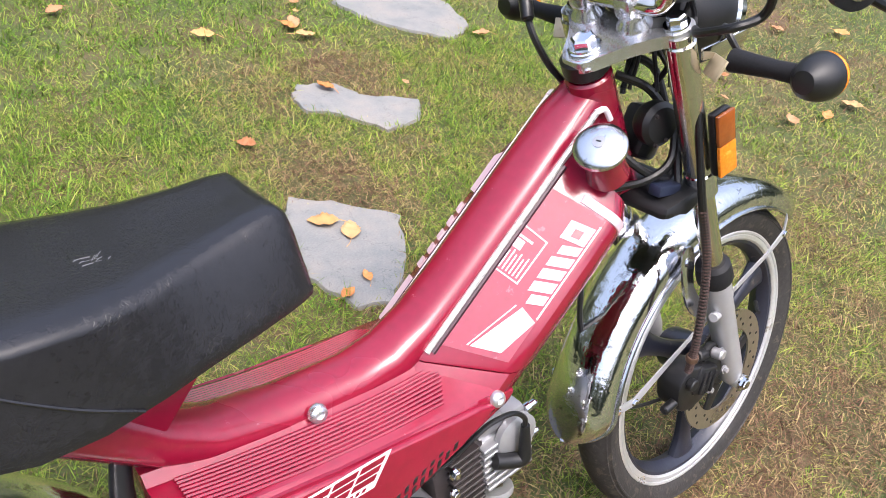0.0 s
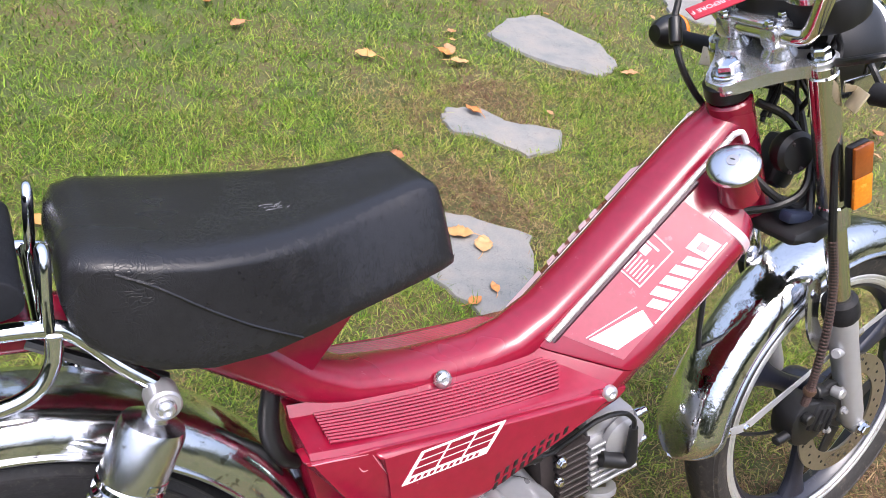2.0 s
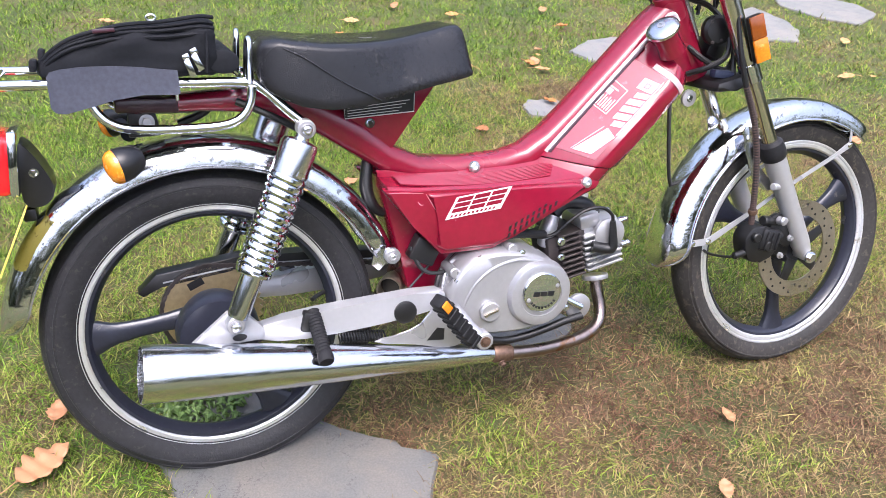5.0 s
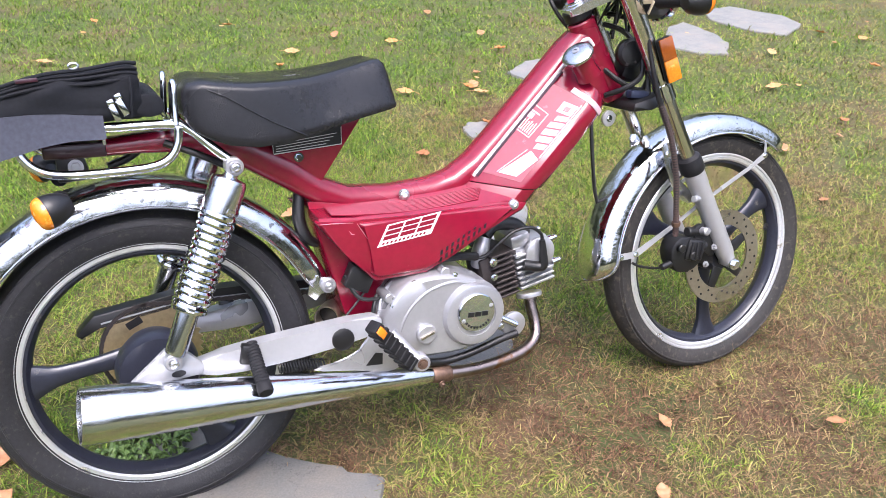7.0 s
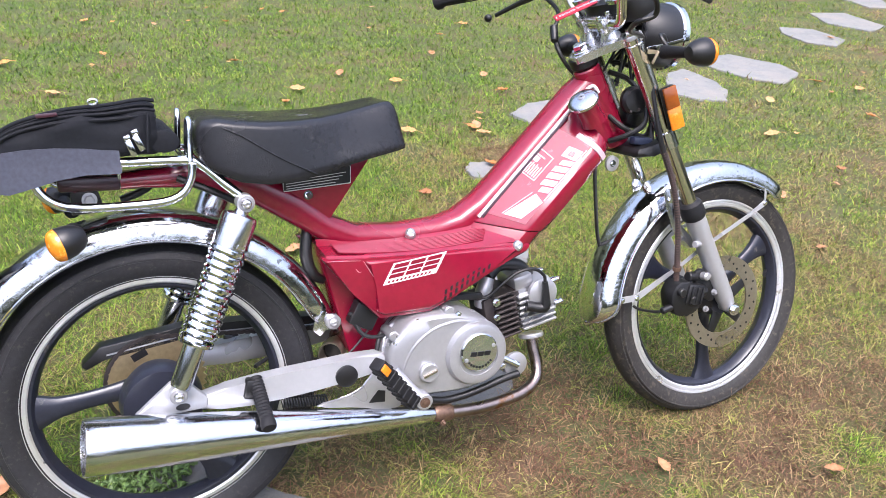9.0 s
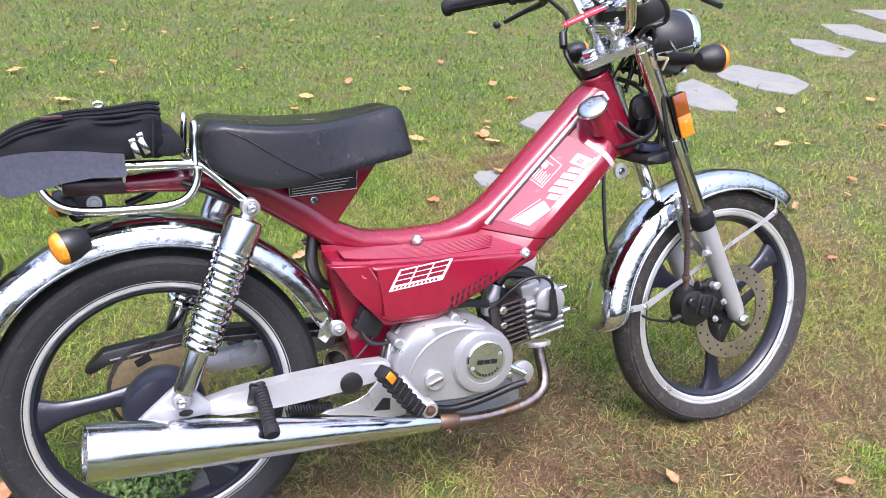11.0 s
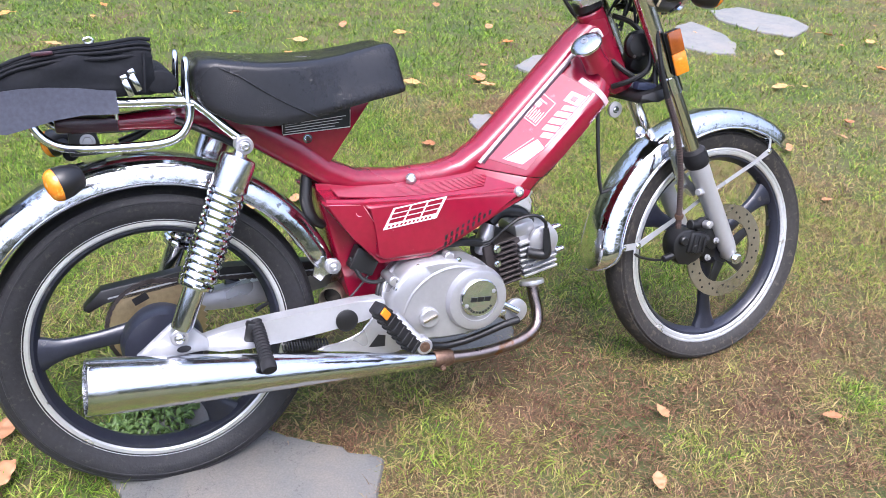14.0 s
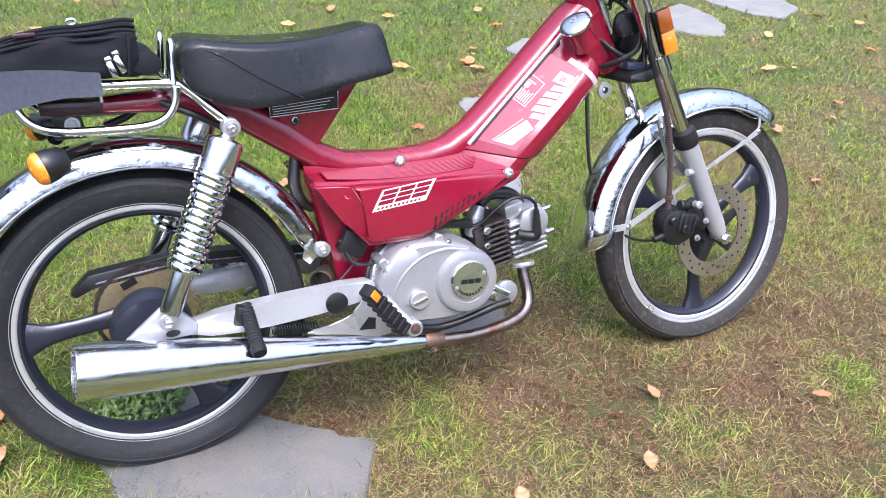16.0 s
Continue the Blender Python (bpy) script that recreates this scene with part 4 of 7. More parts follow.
# ---------- engine ----------
def ring_line(points, steps=5):
    """A smooth closed outline."""
    p = [Vector(q) for q in points]
    n, out = len(p), []
    for i in range(n):
        a, b, c, d = p[i - 1], p[i], p[(i + 1) % n], p[(i + 2) % n]
        for k in range(steps):
            t = k / steps
            out.append(0.5 * (2 * b + (c - a) * t + (2 * a - 5 * b + 4 * c - d) * t * t + (3 * b - a - 3 * c + d) * t ** 3))
    return [tuple(q) for q in out]


CASE = ring_line([(0.398, 0.310), (0.415, 0.348), (0.448, 0.376), (0.495, 0.382), (0.557, 0.373), (0.608, 0.346), (0.644, 0.301), (0.645, 0.255), (0.611, 0.224), (0.560, 0.214), (0.500, 0.216), (0.440, 0.226), (0.402, 0.258)])


def shrunk(poly, k):
    cx, cz = sum(p[0] for p in poly) / len(poly), sum(p[1] for p in poly) / len(poly)
    return [(cx + (x - cx) * k, cz + (z - cz) * k) for x, z in poly]


bm = bmesh.new()
loft(bm, [[V(x, y, z) for x, z in shrunk(CASE, k)] for k, y in ((0.97, 0.085), (1.0, 0.075), (1.0, -0.060), (0.985, -0.066))])
engine = part("engine", bm, ALLOY, moped, "dusty cast alloy engine case")
bm = bmesh.new()
loft(bm, [[V(x, y, z) for x, z in shrunk(CASE, k)] for k, y in ((1.035, -0.066), (1.035, -0.074), (1.0, -0.078), (0.985, -0.104), (0.955, -0.116), (0.90, -0.1205), (0.5, -0.1215))])
cover = part("clutch_cover", bm, ALLOY, engine, "smooth silver clutch cover", 40)
bm = bmesh.new()
loft(bm, [[V(0.577 + r * math.cos(a), y, 0.290 + r * math.sin(a)) for a in np.linspace(0, 2 * math.pi, 49)[:-1]] for r, y in ((0.066, -0.112), (0.064, -0.126), (0.060, -0.1325), (0.052, -0.135), (0.042, -0.135), (0.041, -0.1325), (0.010, -0.1325))])
dome = part("round_cover", bm, ALLOY, engine, "round silver cover", 40)
bm = bmesh.new()
loft(bm, [[V(0.577 + r * math.cos(a), y, 0.297 + r * math.sin(a)) for a in np.linspace(0, 2 * math.pi, 49)[:-1]] for r, y in ((0.0385, -0.131), (0.0385, -0.1385), (0.0365, -0.1405), (0.020, -0.1415), (0.004, -0.1418))])
badge = part("badge", bm, CHROME, engine, "domed bright badge with dark marks", 40)
for k in range(3):
    bm = bmesh.new()
    x, z = 0.556 + 0.0145 * k, 0.297 - 0.0012 * k
    prism(bm, [(x, z - 0.004), (x + 0.012, z - 0.0055), (x + 0.0145, z + 0.0035), (x + 0.0025, z + 0.005)], -0.1428, -0.1405)
    part("badge_mark", bm, BLACK, badge)
for k in range(9):
    a = radians(215 + 13 * k)
    bm = bmesh.new()
    block(bm, (0.0035, 0.0014, 0.005), Matrix.Translation((0.577 + 0.029 * math.cos(a), -0.1412, 0.297 + 0.029 * math.sin(a))) @ pose(0, 0, 0, 0, 270 - math.degrees(a), 0))
    part("badge_mark", bm, BLACK, badge)
for a in (20, 200):
    bolt(engine, (0.577 + 0.031 * math.cos(radians(a)), -0.1405, 0.297 + 0.031 * math.sin(radians(a))), (0, -1, 0), 0.003, 0.002, ALLOY, "badge_screw")
# dark joint behind the cover, its bosses and a ribbed edge
bm = bmesh.new()
loft(bm, [[V(x, y, z) for x, z in shrunk(CASE, 1.022)] for y in (-0.0665, -0.0615)])
part("gasket", bm, BLACK, engine, "dark gasket joint")
for x, z in ((0.414, 0.350), (0.404, 0.290), (0.448, 0.236), (0.528, 0.380)):
    bm = bmesh.new()
    rod(bm, (x, -0.060, z), (x, -0.112, z), 0.0095, 18, 0.002)
    part("screw_boss", bm, ALLOY, engine)
for k, (x0, x1) in enumerate(((0.396, 0.401), (0.384, 0.389))):
    bm = bmesh.new()
    tube(bm, [V(x1 + 0.012, -0.075, 0.352 - 0.004 * k), V(x1, -0.085, 0.325), V(x0, -0.088, 0.290), V(x1 + 0.004, -0.085, 0.250)], 0.0042, 10, 5)
    part("case_edge", bm, (ALLOY, BLACK)[k], engine)
bm = bmesh.new()
tube(bm, [V(0.470, -0.070, 0.388), V(0.520, -0.072, 0.394), V(0.575, -0.066, 0.390), V(0.620, -0.055, 0.378)], 0.0085, 10, 5)
part("breather_hose", bm, BLACK, engine)
# step ridge that arches over the cover, screws, filler cap
bm = bmesh.new()
tube(bm, [V(0.421, -0.116, 0.262), V(0.432, -0.119, 0.298), V(0.453, -0.120, 0.330), V(0.490, -0.120, 0.354), V(0.540, -0.120, 0.362), V(0.585, -0.120, 0.352)], 0.0035, 8, 6)
part("ridge", bm, ALLOY, engine)
for x, z in ((0.418, 0.335), (0.463, 0.371), (0.545, 0.371), (0.622, 0.325), (0.640, 0.246), (0.560, 0.222), (0.455, 0.230), (0.412, 0.265)):
    bolt(engine, (x, -0.113, z), (0, -1, 0), 0.0048, 0.005, CHROME, "case_screw")
bm = bmesh.new()
lathe(bm, [(0.0185, 0), (0.0195, 0.003), (0.0195, 0.010), (0.017, 0.013), (0.004, 0.013)], along((0.476, -0.119, 0.271), (0.476, -0.2, 0.271)), 28)
filler = part("oil_filler", bm, ALLOY, engine)
bm = bmesh.new()
block(bm, (0.030, 0.006, 0.005), pose(0.476, -0.133, 0.271, 0, -18, 0), 0.001)
part("slot", bm, DISC, filler)

ENG = Matrix.Translation((0.690, -0.005, 0.330)) @ pose(0, 0, 0, 0, -10, 0)
bm = bmesh.new()
block(bm, (0.085, 0.080, 0.085), ENG @ pose(-0.01, 0, 0), 0.006)
cylinder = part("cylinder", bm, DARK_FIN, engine, "black finned cylinder")
for k in range(9):
    bm = bmesh.new()
    block(bm, (0.048, 0.108, 0.0042), ENG @ pose(-0.008, 0, -0.046 + 0.0113 * k), 0.0008, 1)
    part("fin", bm, DARK_FIN, cylinder)
bm = bmesh.new()
block(bm, (0.092, 0.074, 0.088), ENG @ pose(0.065, 0, 0), 0.008)
head = part("cylinder_head", bm, ALLOY, engine, "finned alloy cylinder head")
for k in range(7):
    bm = bmesh.new()
    block(bm, (0.085 - 0.002 * abs(k - 3), 0.104, 0.0052), ENG @ pose(0.062, 0, -0.046 + 0.0118 * k), 0.001, 1)
    part("fin", bm, ALLOY, head)
bm = bmesh.new()
lathe(bm, [(0.030, 0), (0.033, 0.003), (0.033, 0.012), (0.026, 0.016), (0.01, 0.017)], along(ENG @ V(0.078, -0.042, 0.018), ENG @ V(0.078, -0.2, 0.018)), 28)
part("rocker_cover", bm, ALLOY, head)
bm = bmesh.new()
block(bm, (0.045, 0.085, 0.030), ENG @ pose(0.045, 0, 0.052), 0.006)
part("valve_cap", bm, ALLOY, head)
for y in (-0.034, 0.034):
    for z in (0.030, -0.022):
        bm = bmesh.new()
        lathe(bm, [(0.008, 0), (0.008, 0.008), (0.006, 0.010), (0.006, 0.018), (0.003, 0.022)], along(ENG @ V(0.110, y, z), ENG @ V(0.2, y, z)), 12)
        part("acorn_nut", bm, CHROME, head)
bm = bmesh.new()
tube(bm, [V(0.722, -0.062, 0.343), V(0.748, -0.070, 0.337), V(0.760, -0.076, 0.340), V(0.760, -0.076, 0.366), V(0.758, -0.076, 0.394)], [0.011, 0.011, 0.010, 0.008, 0.006], 12, 4)
part("plug_cap", bm, BLACK, engine, "black rubber spark plug cap")
bm = bmesh.new()
tube(bm, [V(0.758, -0.076, 0.39), V(0.755, -0.076, 0.408), V(0.733, -0.075, 0.424), V(0.698, -0.072, 0.422), V(0.668, -0.066, 0.402), V(0.640, -0.055, 0.376), V(0.615, -0.045, 0.372)], 0.0036, 8, 6)
part("plug_lead", bm, BLACK, engine)
bm = bmesh.new()
tube(bm, [V(0.640, -0.02, 0.345), V(0.643, -0.025, 0.375), V(0.655, -0.02, 0.402)], [0.016, 0.018, 0.014], 14, 3)
part("carburettor", bm, ALLOY, engine, "small alloy carburettor")
bm = bmesh.new()
tube(bm, [V(0.66, -0.01, 0.40), V(0.69, 0, 0.418), V(0.735, 0.0, 0.412), V(0.76, 0, 0.386)], 0.014, 12, 4)
part("intake_pipe", bm, BLACK, engine)
bolt(engine, (0.653, -0.062, 0.362), (0, -1, 0), 0.006, 0.008, CHROME)
bolt(engine, (0.654, -0.062, 0.330), (0, -1, 0), 0.005, 0.008, CHROME)

# starter shaft and the black lever under the engine
bm = bmesh.new()
lathe(bm, [(0.024, 0), (0.026, 0.002), (0.026, 0.010), (0.022, 0.012)], along((0.676, -0.090, 0.236), (0.676, -0.2, 0.236)), 28)
part("lever_disc", bm, ALLOY, engine)
bm = bmesh.new()
rod(bm, (0.640, -0.105, 0.262), (0.676, -0.112, 0.240), 0.007, 12, 0.001)
part("lever_pin", bm, CHROME, engine)
bm = bmesh.new()
tube(bm, [V(0.676, -0.112, 0.222), V(0.640, -0.112, 0.217), V(0.600, -0.112, 0.208), V(0.555, -0.112, 0.200), V(0.510, -0.112, 0.199), V(0.470, -0.118, 0.212)], 0.0075, 12, 5)
part("brake_lever_rod", bm, BLACK, moped, "bent black lever rod")

# ---------- exhaust ----------
bm = bmesh.new()
tube(bm, [V(0.745, -0.040, 0.272), V(0.746, -0.048, 0.240), V(0.748, -0.060, 0.205), V(0.735, -0.075, 0.178), V(0.690, -0.090, 0.163), V(0.60, -0.102, 0.160), V(0.515, -0.110, 0.170)], 0.0125, 18, 7)
exhaust = part("exhaust_pipe", bm, BLUED, moped, "heat-blued exhaust header pipe")
bm = bmesh.new()
lathe(bm, [(0.026, -0.004), (0.027, 0), (0.026, 0.005)], along((0.745, -0.041, 0.267), (0.744, -0.030, 0.31)), 24)
part("port_flange", bm, ALLOY, exhaust)
bm = bmesh.new()
M0, M1 = V(0.525, -0.110, 0.170), V(-0.132, -0.165, 0.284)
ml = (M1 - M0).length
lathe(bm, [(0.0135, 0.035), (0.0165, 0.06), (0.0195, 0.10), (0.0400, ml * 0.72), (0.0455, ml * 0.9), (0.0462, ml - 0.004), (0.0452, ml), (0.0435, ml), (0.0428, ml - 0.03), (0.0420, ml - 0.10)], along(M0, M1), 48)
muffler = part("muffler", bm, MUFFLER_CHROME, moped, "long tapered chrome muffler")
bm = bmesh.new()
lathe(bm, [(0.0425, ml - 0.085), (0.0425, ml - 0.083)], along(M0, M1), 40)
part("muffler_bore", bm, BLACK, muffler)
bm = bmesh.new()
lathe(bm, [(0.016, 0.0), (0.0175, 0.006), (0.0175, 0.034), (0.0155, 0.040)], along(M0, M1), 24)
part("rusty_clamp", bm, RUST, muffler, "rusty pipe clamp")
bolt(muffler, (0.500, -0.128, 0.162), (0.2, -1, -0.5), 0.005, 0.008, RUST)

# ---------- swingarm, pegs, pedal ----------
for sgn in (-1, 1):
    yo, yi = Y0 + sgn * 0.118, Y0 + sgn * 0.088
    bm = bmesh.new()
    prism(bm, ring_line([(0.062, 0.306), (0.16, 0.317), (0.28, 0.321), (0.382, 0.322), (0.396, 0.306), (0.385, 0.290), (0.345, 0.282), (0.26, 0.274), (0.14, 0.271), (0.055, 0.283)], 2), yo, yi, 0.006)
    arm = part("swingarm", bm, SILVER if sgn < 0 else ALLOY, moped, "silver swingarm with scuffed paint")
    bm = bmesh.new()
    prism(bm, [(-0.050, 0.296), (0.012, 0.344), (0.036, 0.344), (0.070, 0.306), (0.068, 0.286), (-0.048, 0.284)], Y0 + sgn * 0.124, Y0 + sgn * 0.110, 0.004)
    part("axle_plate", bm, SILVER, arm)
    bm = bmesh.new()
    prism(bm, oval(16, 0.012, 0.006), Y0 + sgn * 0.1252, Y0 + sgn * 0.1235, 0, Matrix.Translation((0.028, 0, 0.297)))
    part("plate_slot", bm, BLACK, arm)
    bm = bmesh.new()
    rod(bm, (0, Y0 + sgn * 0.135, 0.277), (0, Y0 + sgn * 0.05, 0.277), 0.010, 16, 0.002)
    part("axle_end", bm, CHROME, arm)
    bm = bmesh.new()
    lathe(bm, [(0.021, 0), (0.021, 0.004), (0.016, 0.006)], along((0.318, yo, 0.291), (0.318, yo + sgn, 0.291)), 24)
    part("pivot_cap", bm, BLACK, arm, "black rubber pivot cap")
    # spring shock
    top, bot = V(0.165, Y0 + sgn * 0.112, 0.634), V(0.022, Y0 + sgn * 0.133, 0.327)
    way = top - bot
    ln = way.length
    m = along(bot, top)
    bm = bmesh.new()
    lathe(bm, [(0.017, 0.012), (0.0185, 0.02), (0.0185, 0.095), (0.015, 0.10), (0.0190, 0.10), (0.0190, ln * 0.77), (0.0290, ln * 0.768), (0.0302, ln * 0.772), (0.0302, ln * 0.915), (0.0275, ln * 0.935), (0.012, ln * 0.945), (0.010, ln * 0.985)], m, 32)
    shock = part("shock_absorber", bm, PLAIN_CHROME, moped, "chrome coil spring shock absorber")
    bm = bmesh.new()
    turns = 13
    pts = []
    for k in range(int(turns * 18) + 1):
        a = 2 * math.pi * k / 18
        u = k / (turns * 18)
        pts.append(m @ V(0.0245 * math.cos(a), ln * (0.285 + 0.505 * u), 0.0245 * math.sin(a)))
    tube(bm, pts, 0.0074, 10, 0)
    part("spring", bm, CHROME, shock, "chrome coil spring")
    bm = bmesh.new()
    lathe(bm, [(0.0295, ln * 0.262), (0.030, ln * 0.268), (0.030, ln * 0.280), (0.028, ln * 0.285)], m, 28)
    part("spring_seat", bm, CHROME, shock)
    for p, name in ((top, "top_eye"), (bot, "bottom_eye")):
        bm = bmesh.new()
        rod(bm, p - V(0, sgn * 0.014, 0), p + V(0, sgn * 0.013, 0), 0.0150, 24, 0.002)
        part(name, bm, ALLOY, shock)
        dome_bolt(shock, p + V(0, sgn * 0.013, 0), (0, sgn, 0), 0.0088, 0.009, POLISHED)
    # foot peg
    bm = bmesh.new()
    lathe(bm, [(0.012, 0.0)] + [(0.0130 if k % 2 else 0.0112, 0.006 + 0.0032 * k) for k in range(26)] + [(0.0138, 0.092), (0.0138, 0.099), (0.012, 0.103)], along((0.155, Y0 + sgn * 0.108, 0.315), (0.157, Y0 + sgn * 0.208, 0.250)), 20)
    peg = part("foot_peg", bm, GRIP, moped, "ribbed black rubber foot peg")
    bm = bmesh.new()
    block(bm, (0.030, 0.020, 0.036), pose(0.148, Y0 + sgn * 0.116, 0.302, 0, 15, 0), 0.004)
    part("peg_bracket", bm, BLACK, peg)
# silver bracket plate, return spring
bm = bmesh.new()
prism(bm, ring_line([(0.255, 0.250), (0.320, 0.257), (0.352, 0.276), (0.372, 0.305), (0.392, 0.300), (0.425, 0.255), (0.425, 0.222), (0.390, 0.214), (0.330, 0.232)], 3), -0.128, -0.121, 0.002)
plate = part("peg_plate", bm, ALLOY, moped, "bright bracket plate")
bm = bmesh.new()
prism(bm, [(0.352, 0.236), (0.372, 0.258), (0.386, 0.254), (0.384, 0.232)], -0.1286, -0.1276)
part("plate_hole", bm, BLACK, plate)
bm = bmesh.new()
pts = [V(0.195 + 0.085 * k / 150, -0.104 + 0.010 * math.cos(k * 0.7), 0.262 + 0.010 * math.sin(k * 0.7) - 0.014 * k / 150) for k in range(151)]
tube(bm, pts, 0.0019, 6, 0)
part("return_spring", bm, BLACK, moped)
# pedal: crank arm and block with reflector
bm = bmesh.new()
tube(bm, [V(0.402, -0.135, 0.292), V(0.425, -0.158, 0.262), V(0.445, -0.166, 0.238)], [0.012, 0.010, 0.012], 12, 3)
pedal = part("pedal_crank", bm, ALLOY, moped, "worn alloy pedal crank")
bm = bmesh.new()
rod(bm, (0.445, -0.150, 0.238), (0.445, -0.178, 0.238), 0.016, 24, 0.002)
part("crank_boss", bm, ALLOY, pedal)
bolt(pedal, (0.445, -0.178, 0.238), (0, -1, 0), 0.007, 0.003, RUST)
PM = look((0.380, -0.197, 0.300), (0.335, -0.216, 0.363))
bm = bmesh.new()
block(bm, (0.028, 0.024, 0.134), PM @ pose(0, 0, 0.004), 0.004)
part("pedal_block", bm, GRIP, pedal, "black ribbed pedal block")
for k in range(7):
    bm = bmesh.new()
    block(bm, (0.0310, 0.0262, 0.008), PM @ pose(0, 0, -0.046 + 0.0175 * k + 0.004), 0.001, 1)
    part("pedal_rib", bm, GRIP, pedal)
bm = bmesh.new()
block(bm, (0.004, 0.014, 0.021), PM @ pose(-0.0175, -0.002, -0.052), 0.001)
part("pedal_reflector", bm, AMBER, pedal, "amber pedal reflector")

# chain guard and chain on the far side
bm = bmesh.new()
prism(bm, [(-0.125, 0.330), (-0.090, 0.362), (0.06, 0.376), (0.20, 0.366), (0.33, 0.352), (0.33, 0.335), (0.20, 0.346), (0.06, 0.352), (-0.085, 0.340), (-0.115, 0.322)], 0.058, 0.092, 0.003)
part("chain_guard", bm, BLACK, moped, "long black chain guard")
bm = bmesh.new()
prism(bm, [(-0.080, 0.347), (0.06, 0.361), (0.20, 0.351), (0.20, 0.349), (0.06, 0.358), (-0.080, 0.344)], 0.0572, 0.0585)
part("guard_crease", bm, SILVER, moped)
link_bm = bmesh.new()
prism(link_bm, oval(10, 0.0085, 0.004, 2.4), -0.005, 0.005)
link_me = bpy.data.meshes.new("chain_link")
link_bm.to_mesh(link_me)
link_bm.free()
link_me.materials.append(DARK_FIN)
chain = part("chain", rod(bmesh.new(), (0.36, 0.055, 0.30), (0.36, 0.068, 0.30), 0.022, 20), RUST, moped, "oily drive chain")
run = []
for k in range(30):
    run.append((0.0 + 0.0127 * k, 0.277 + 0.090 - 0.0016 * k, -7))
for k in range(30):
    run.append((0.0 + 0.0127 * k, 0.277 - 0.090 + 0.0030 * k, 13))
for k in range(21):
    a = radians(90 + 180 * (k + 0.5) / 21)
    run.append((0.090 * math.cos(a), 0.277 + 0.090 * math.sin(a), 90 - math.degrees(a)))
for x, z, turn in run:
    ob = new("chain_link", link_me)
    ob.parent = chain
    ob.matrix_basis = pose(x, 0.0605, z, 0, turn, 0)

# stub pipe, fender bracket, lower cable
bm = bmesh.new()
lathe(bm, [(0.0225, 0.0), (0.0235, 0.002), (0.0235, 0.075), (0.0205, 0.075), (0.0205, 0.001)], along((0.308, -0.044, 0.309), (0.338, 0.020, 0.296)), 28, True)
tube_end = part("frame_tube_end", bm, DISC, moped, "open grey steel tube end")
bm = bmesh.new()
lathe(bm, [(0.0205, 0.060), (0.0205, 0.062)], along((0.308, -0.044, 0.309), (0.338, 0.020, 0.296)), 24)
part("tube_bore", bm, BLACK, tube_end)
bm = bmesh.new()
prism(bm, [(0.276, 0.366), (0.286, 0.404), (0.300, 0.394), (0.322, 0.394), (0.331, 0.378), (0.324, 0.364), (0.300, 0.364), (0.290, 0.352)], -0.052, -0.046, 0.001)
bracket = part("fender_bracket", bm, PLAIN_CHROME, moped, "scratched silver fender bracket")
bm = bmesh.new()
lathe(bm, [(0.0135, 0), (0.0145, 0.002), (0.0145, 0.007), (0.012, 0.009)], along((0.315, -0.052, 0.379), (0.315, -0.2, 0.379)), 24)
part("bush", bm, ALLOY, bracket)
dome_bolt(bracket, (0.315, -0.061, 0.379), (0, -1, 0), 0.0075, 0.006, POLISHED)
bolt(bracket, (0.297, -0.052, 0.398), (0, -1, 0), 0.003, 0.003, CHROME)
bm = bmesh.new()
tube(bm, [V(0.45, -0.075, 0.372), V(0.41, -0.080, 0.345), V(0.365, -0.080, 0.352), V(0.345, -0.065, 0.395)], 0.004, 8, 5)
part("cable", bm, BLACK, moped)
bm = bmesh.new()
tube(bm, [V(0.395, -0.066, 0.372), V(0.365, -0.07, 0.342), V(0.33, -0.075, 0.312)], 0.0022, 8, 4)
part("cable", bm, BLACK, moped)

# ---------- rear rack, lights ----------
for sgn in (-1, 1):
    y = Y0 + sgn * 0.083
    bm = bmesh.new()
    tube(bm, [V(-0.285, y, 0.727), V(-0.15, y, 0.721), V(0.0, y, 0.713), V(0.080, y, 0.708), V(0.108, y - sgn * 0.0, 0.696), V(0.140, y + sgn * 0.012, 0.664), V(0.165, y + sgn * 0.018, 0.640)], 0.0078, 14, 6)
    rail = part("rack_rail", bm, CHROME, moped, "chrome tube rack rail")
    bm = bmesh.new()
    tube(bm, [V(0.091, y + sgn * 0.004, 0.702), V(0.086, y + sgn * 0.006, 0.676), V(0.070, y + sgn * 0.007, 0.655), V(0.040, y + sgn * 0.007, 0.645), V(-0.02, y + sgn * 0.007, 0.645), V(-0.082, y + sgn * 0.007, 0.649), V(-0.118, y + sgn * 0.007, 0.659), V(-0.140, y + sgn * 0.005, 0.682), V(-0.146, y, 0.716)], 0.0072, 14, 6)
    part("rack_loop", bm, CHROME, moped, "chrome tube side loop")
    bm = bmesh.new()
    tube(bm, [V(0.088, y + sgn * 0.004, 0.706), V(0.090, y, 0.735), V(0.093, y - sgn * 0.002, 0.764), V(0.093, y - sgn * 0.010, 0.773), V(0.092, y - sgn * 0.018, 0.764), V(0.089, y - sgn * 0.020, 0.735), V(0.086, y - sgn * 0.020, 0.708)], 0.0052, 12, 5)
    part("rack_hoop", bm, CHROME, moped, "chrome upright hoop")
    bm = bmesh.new()
    rod(bm, (-0.022, y, 0.712), (-0.022, y, 0.688), 0.003, 10)
    part("rack_stud", bm, CHROME, moped)
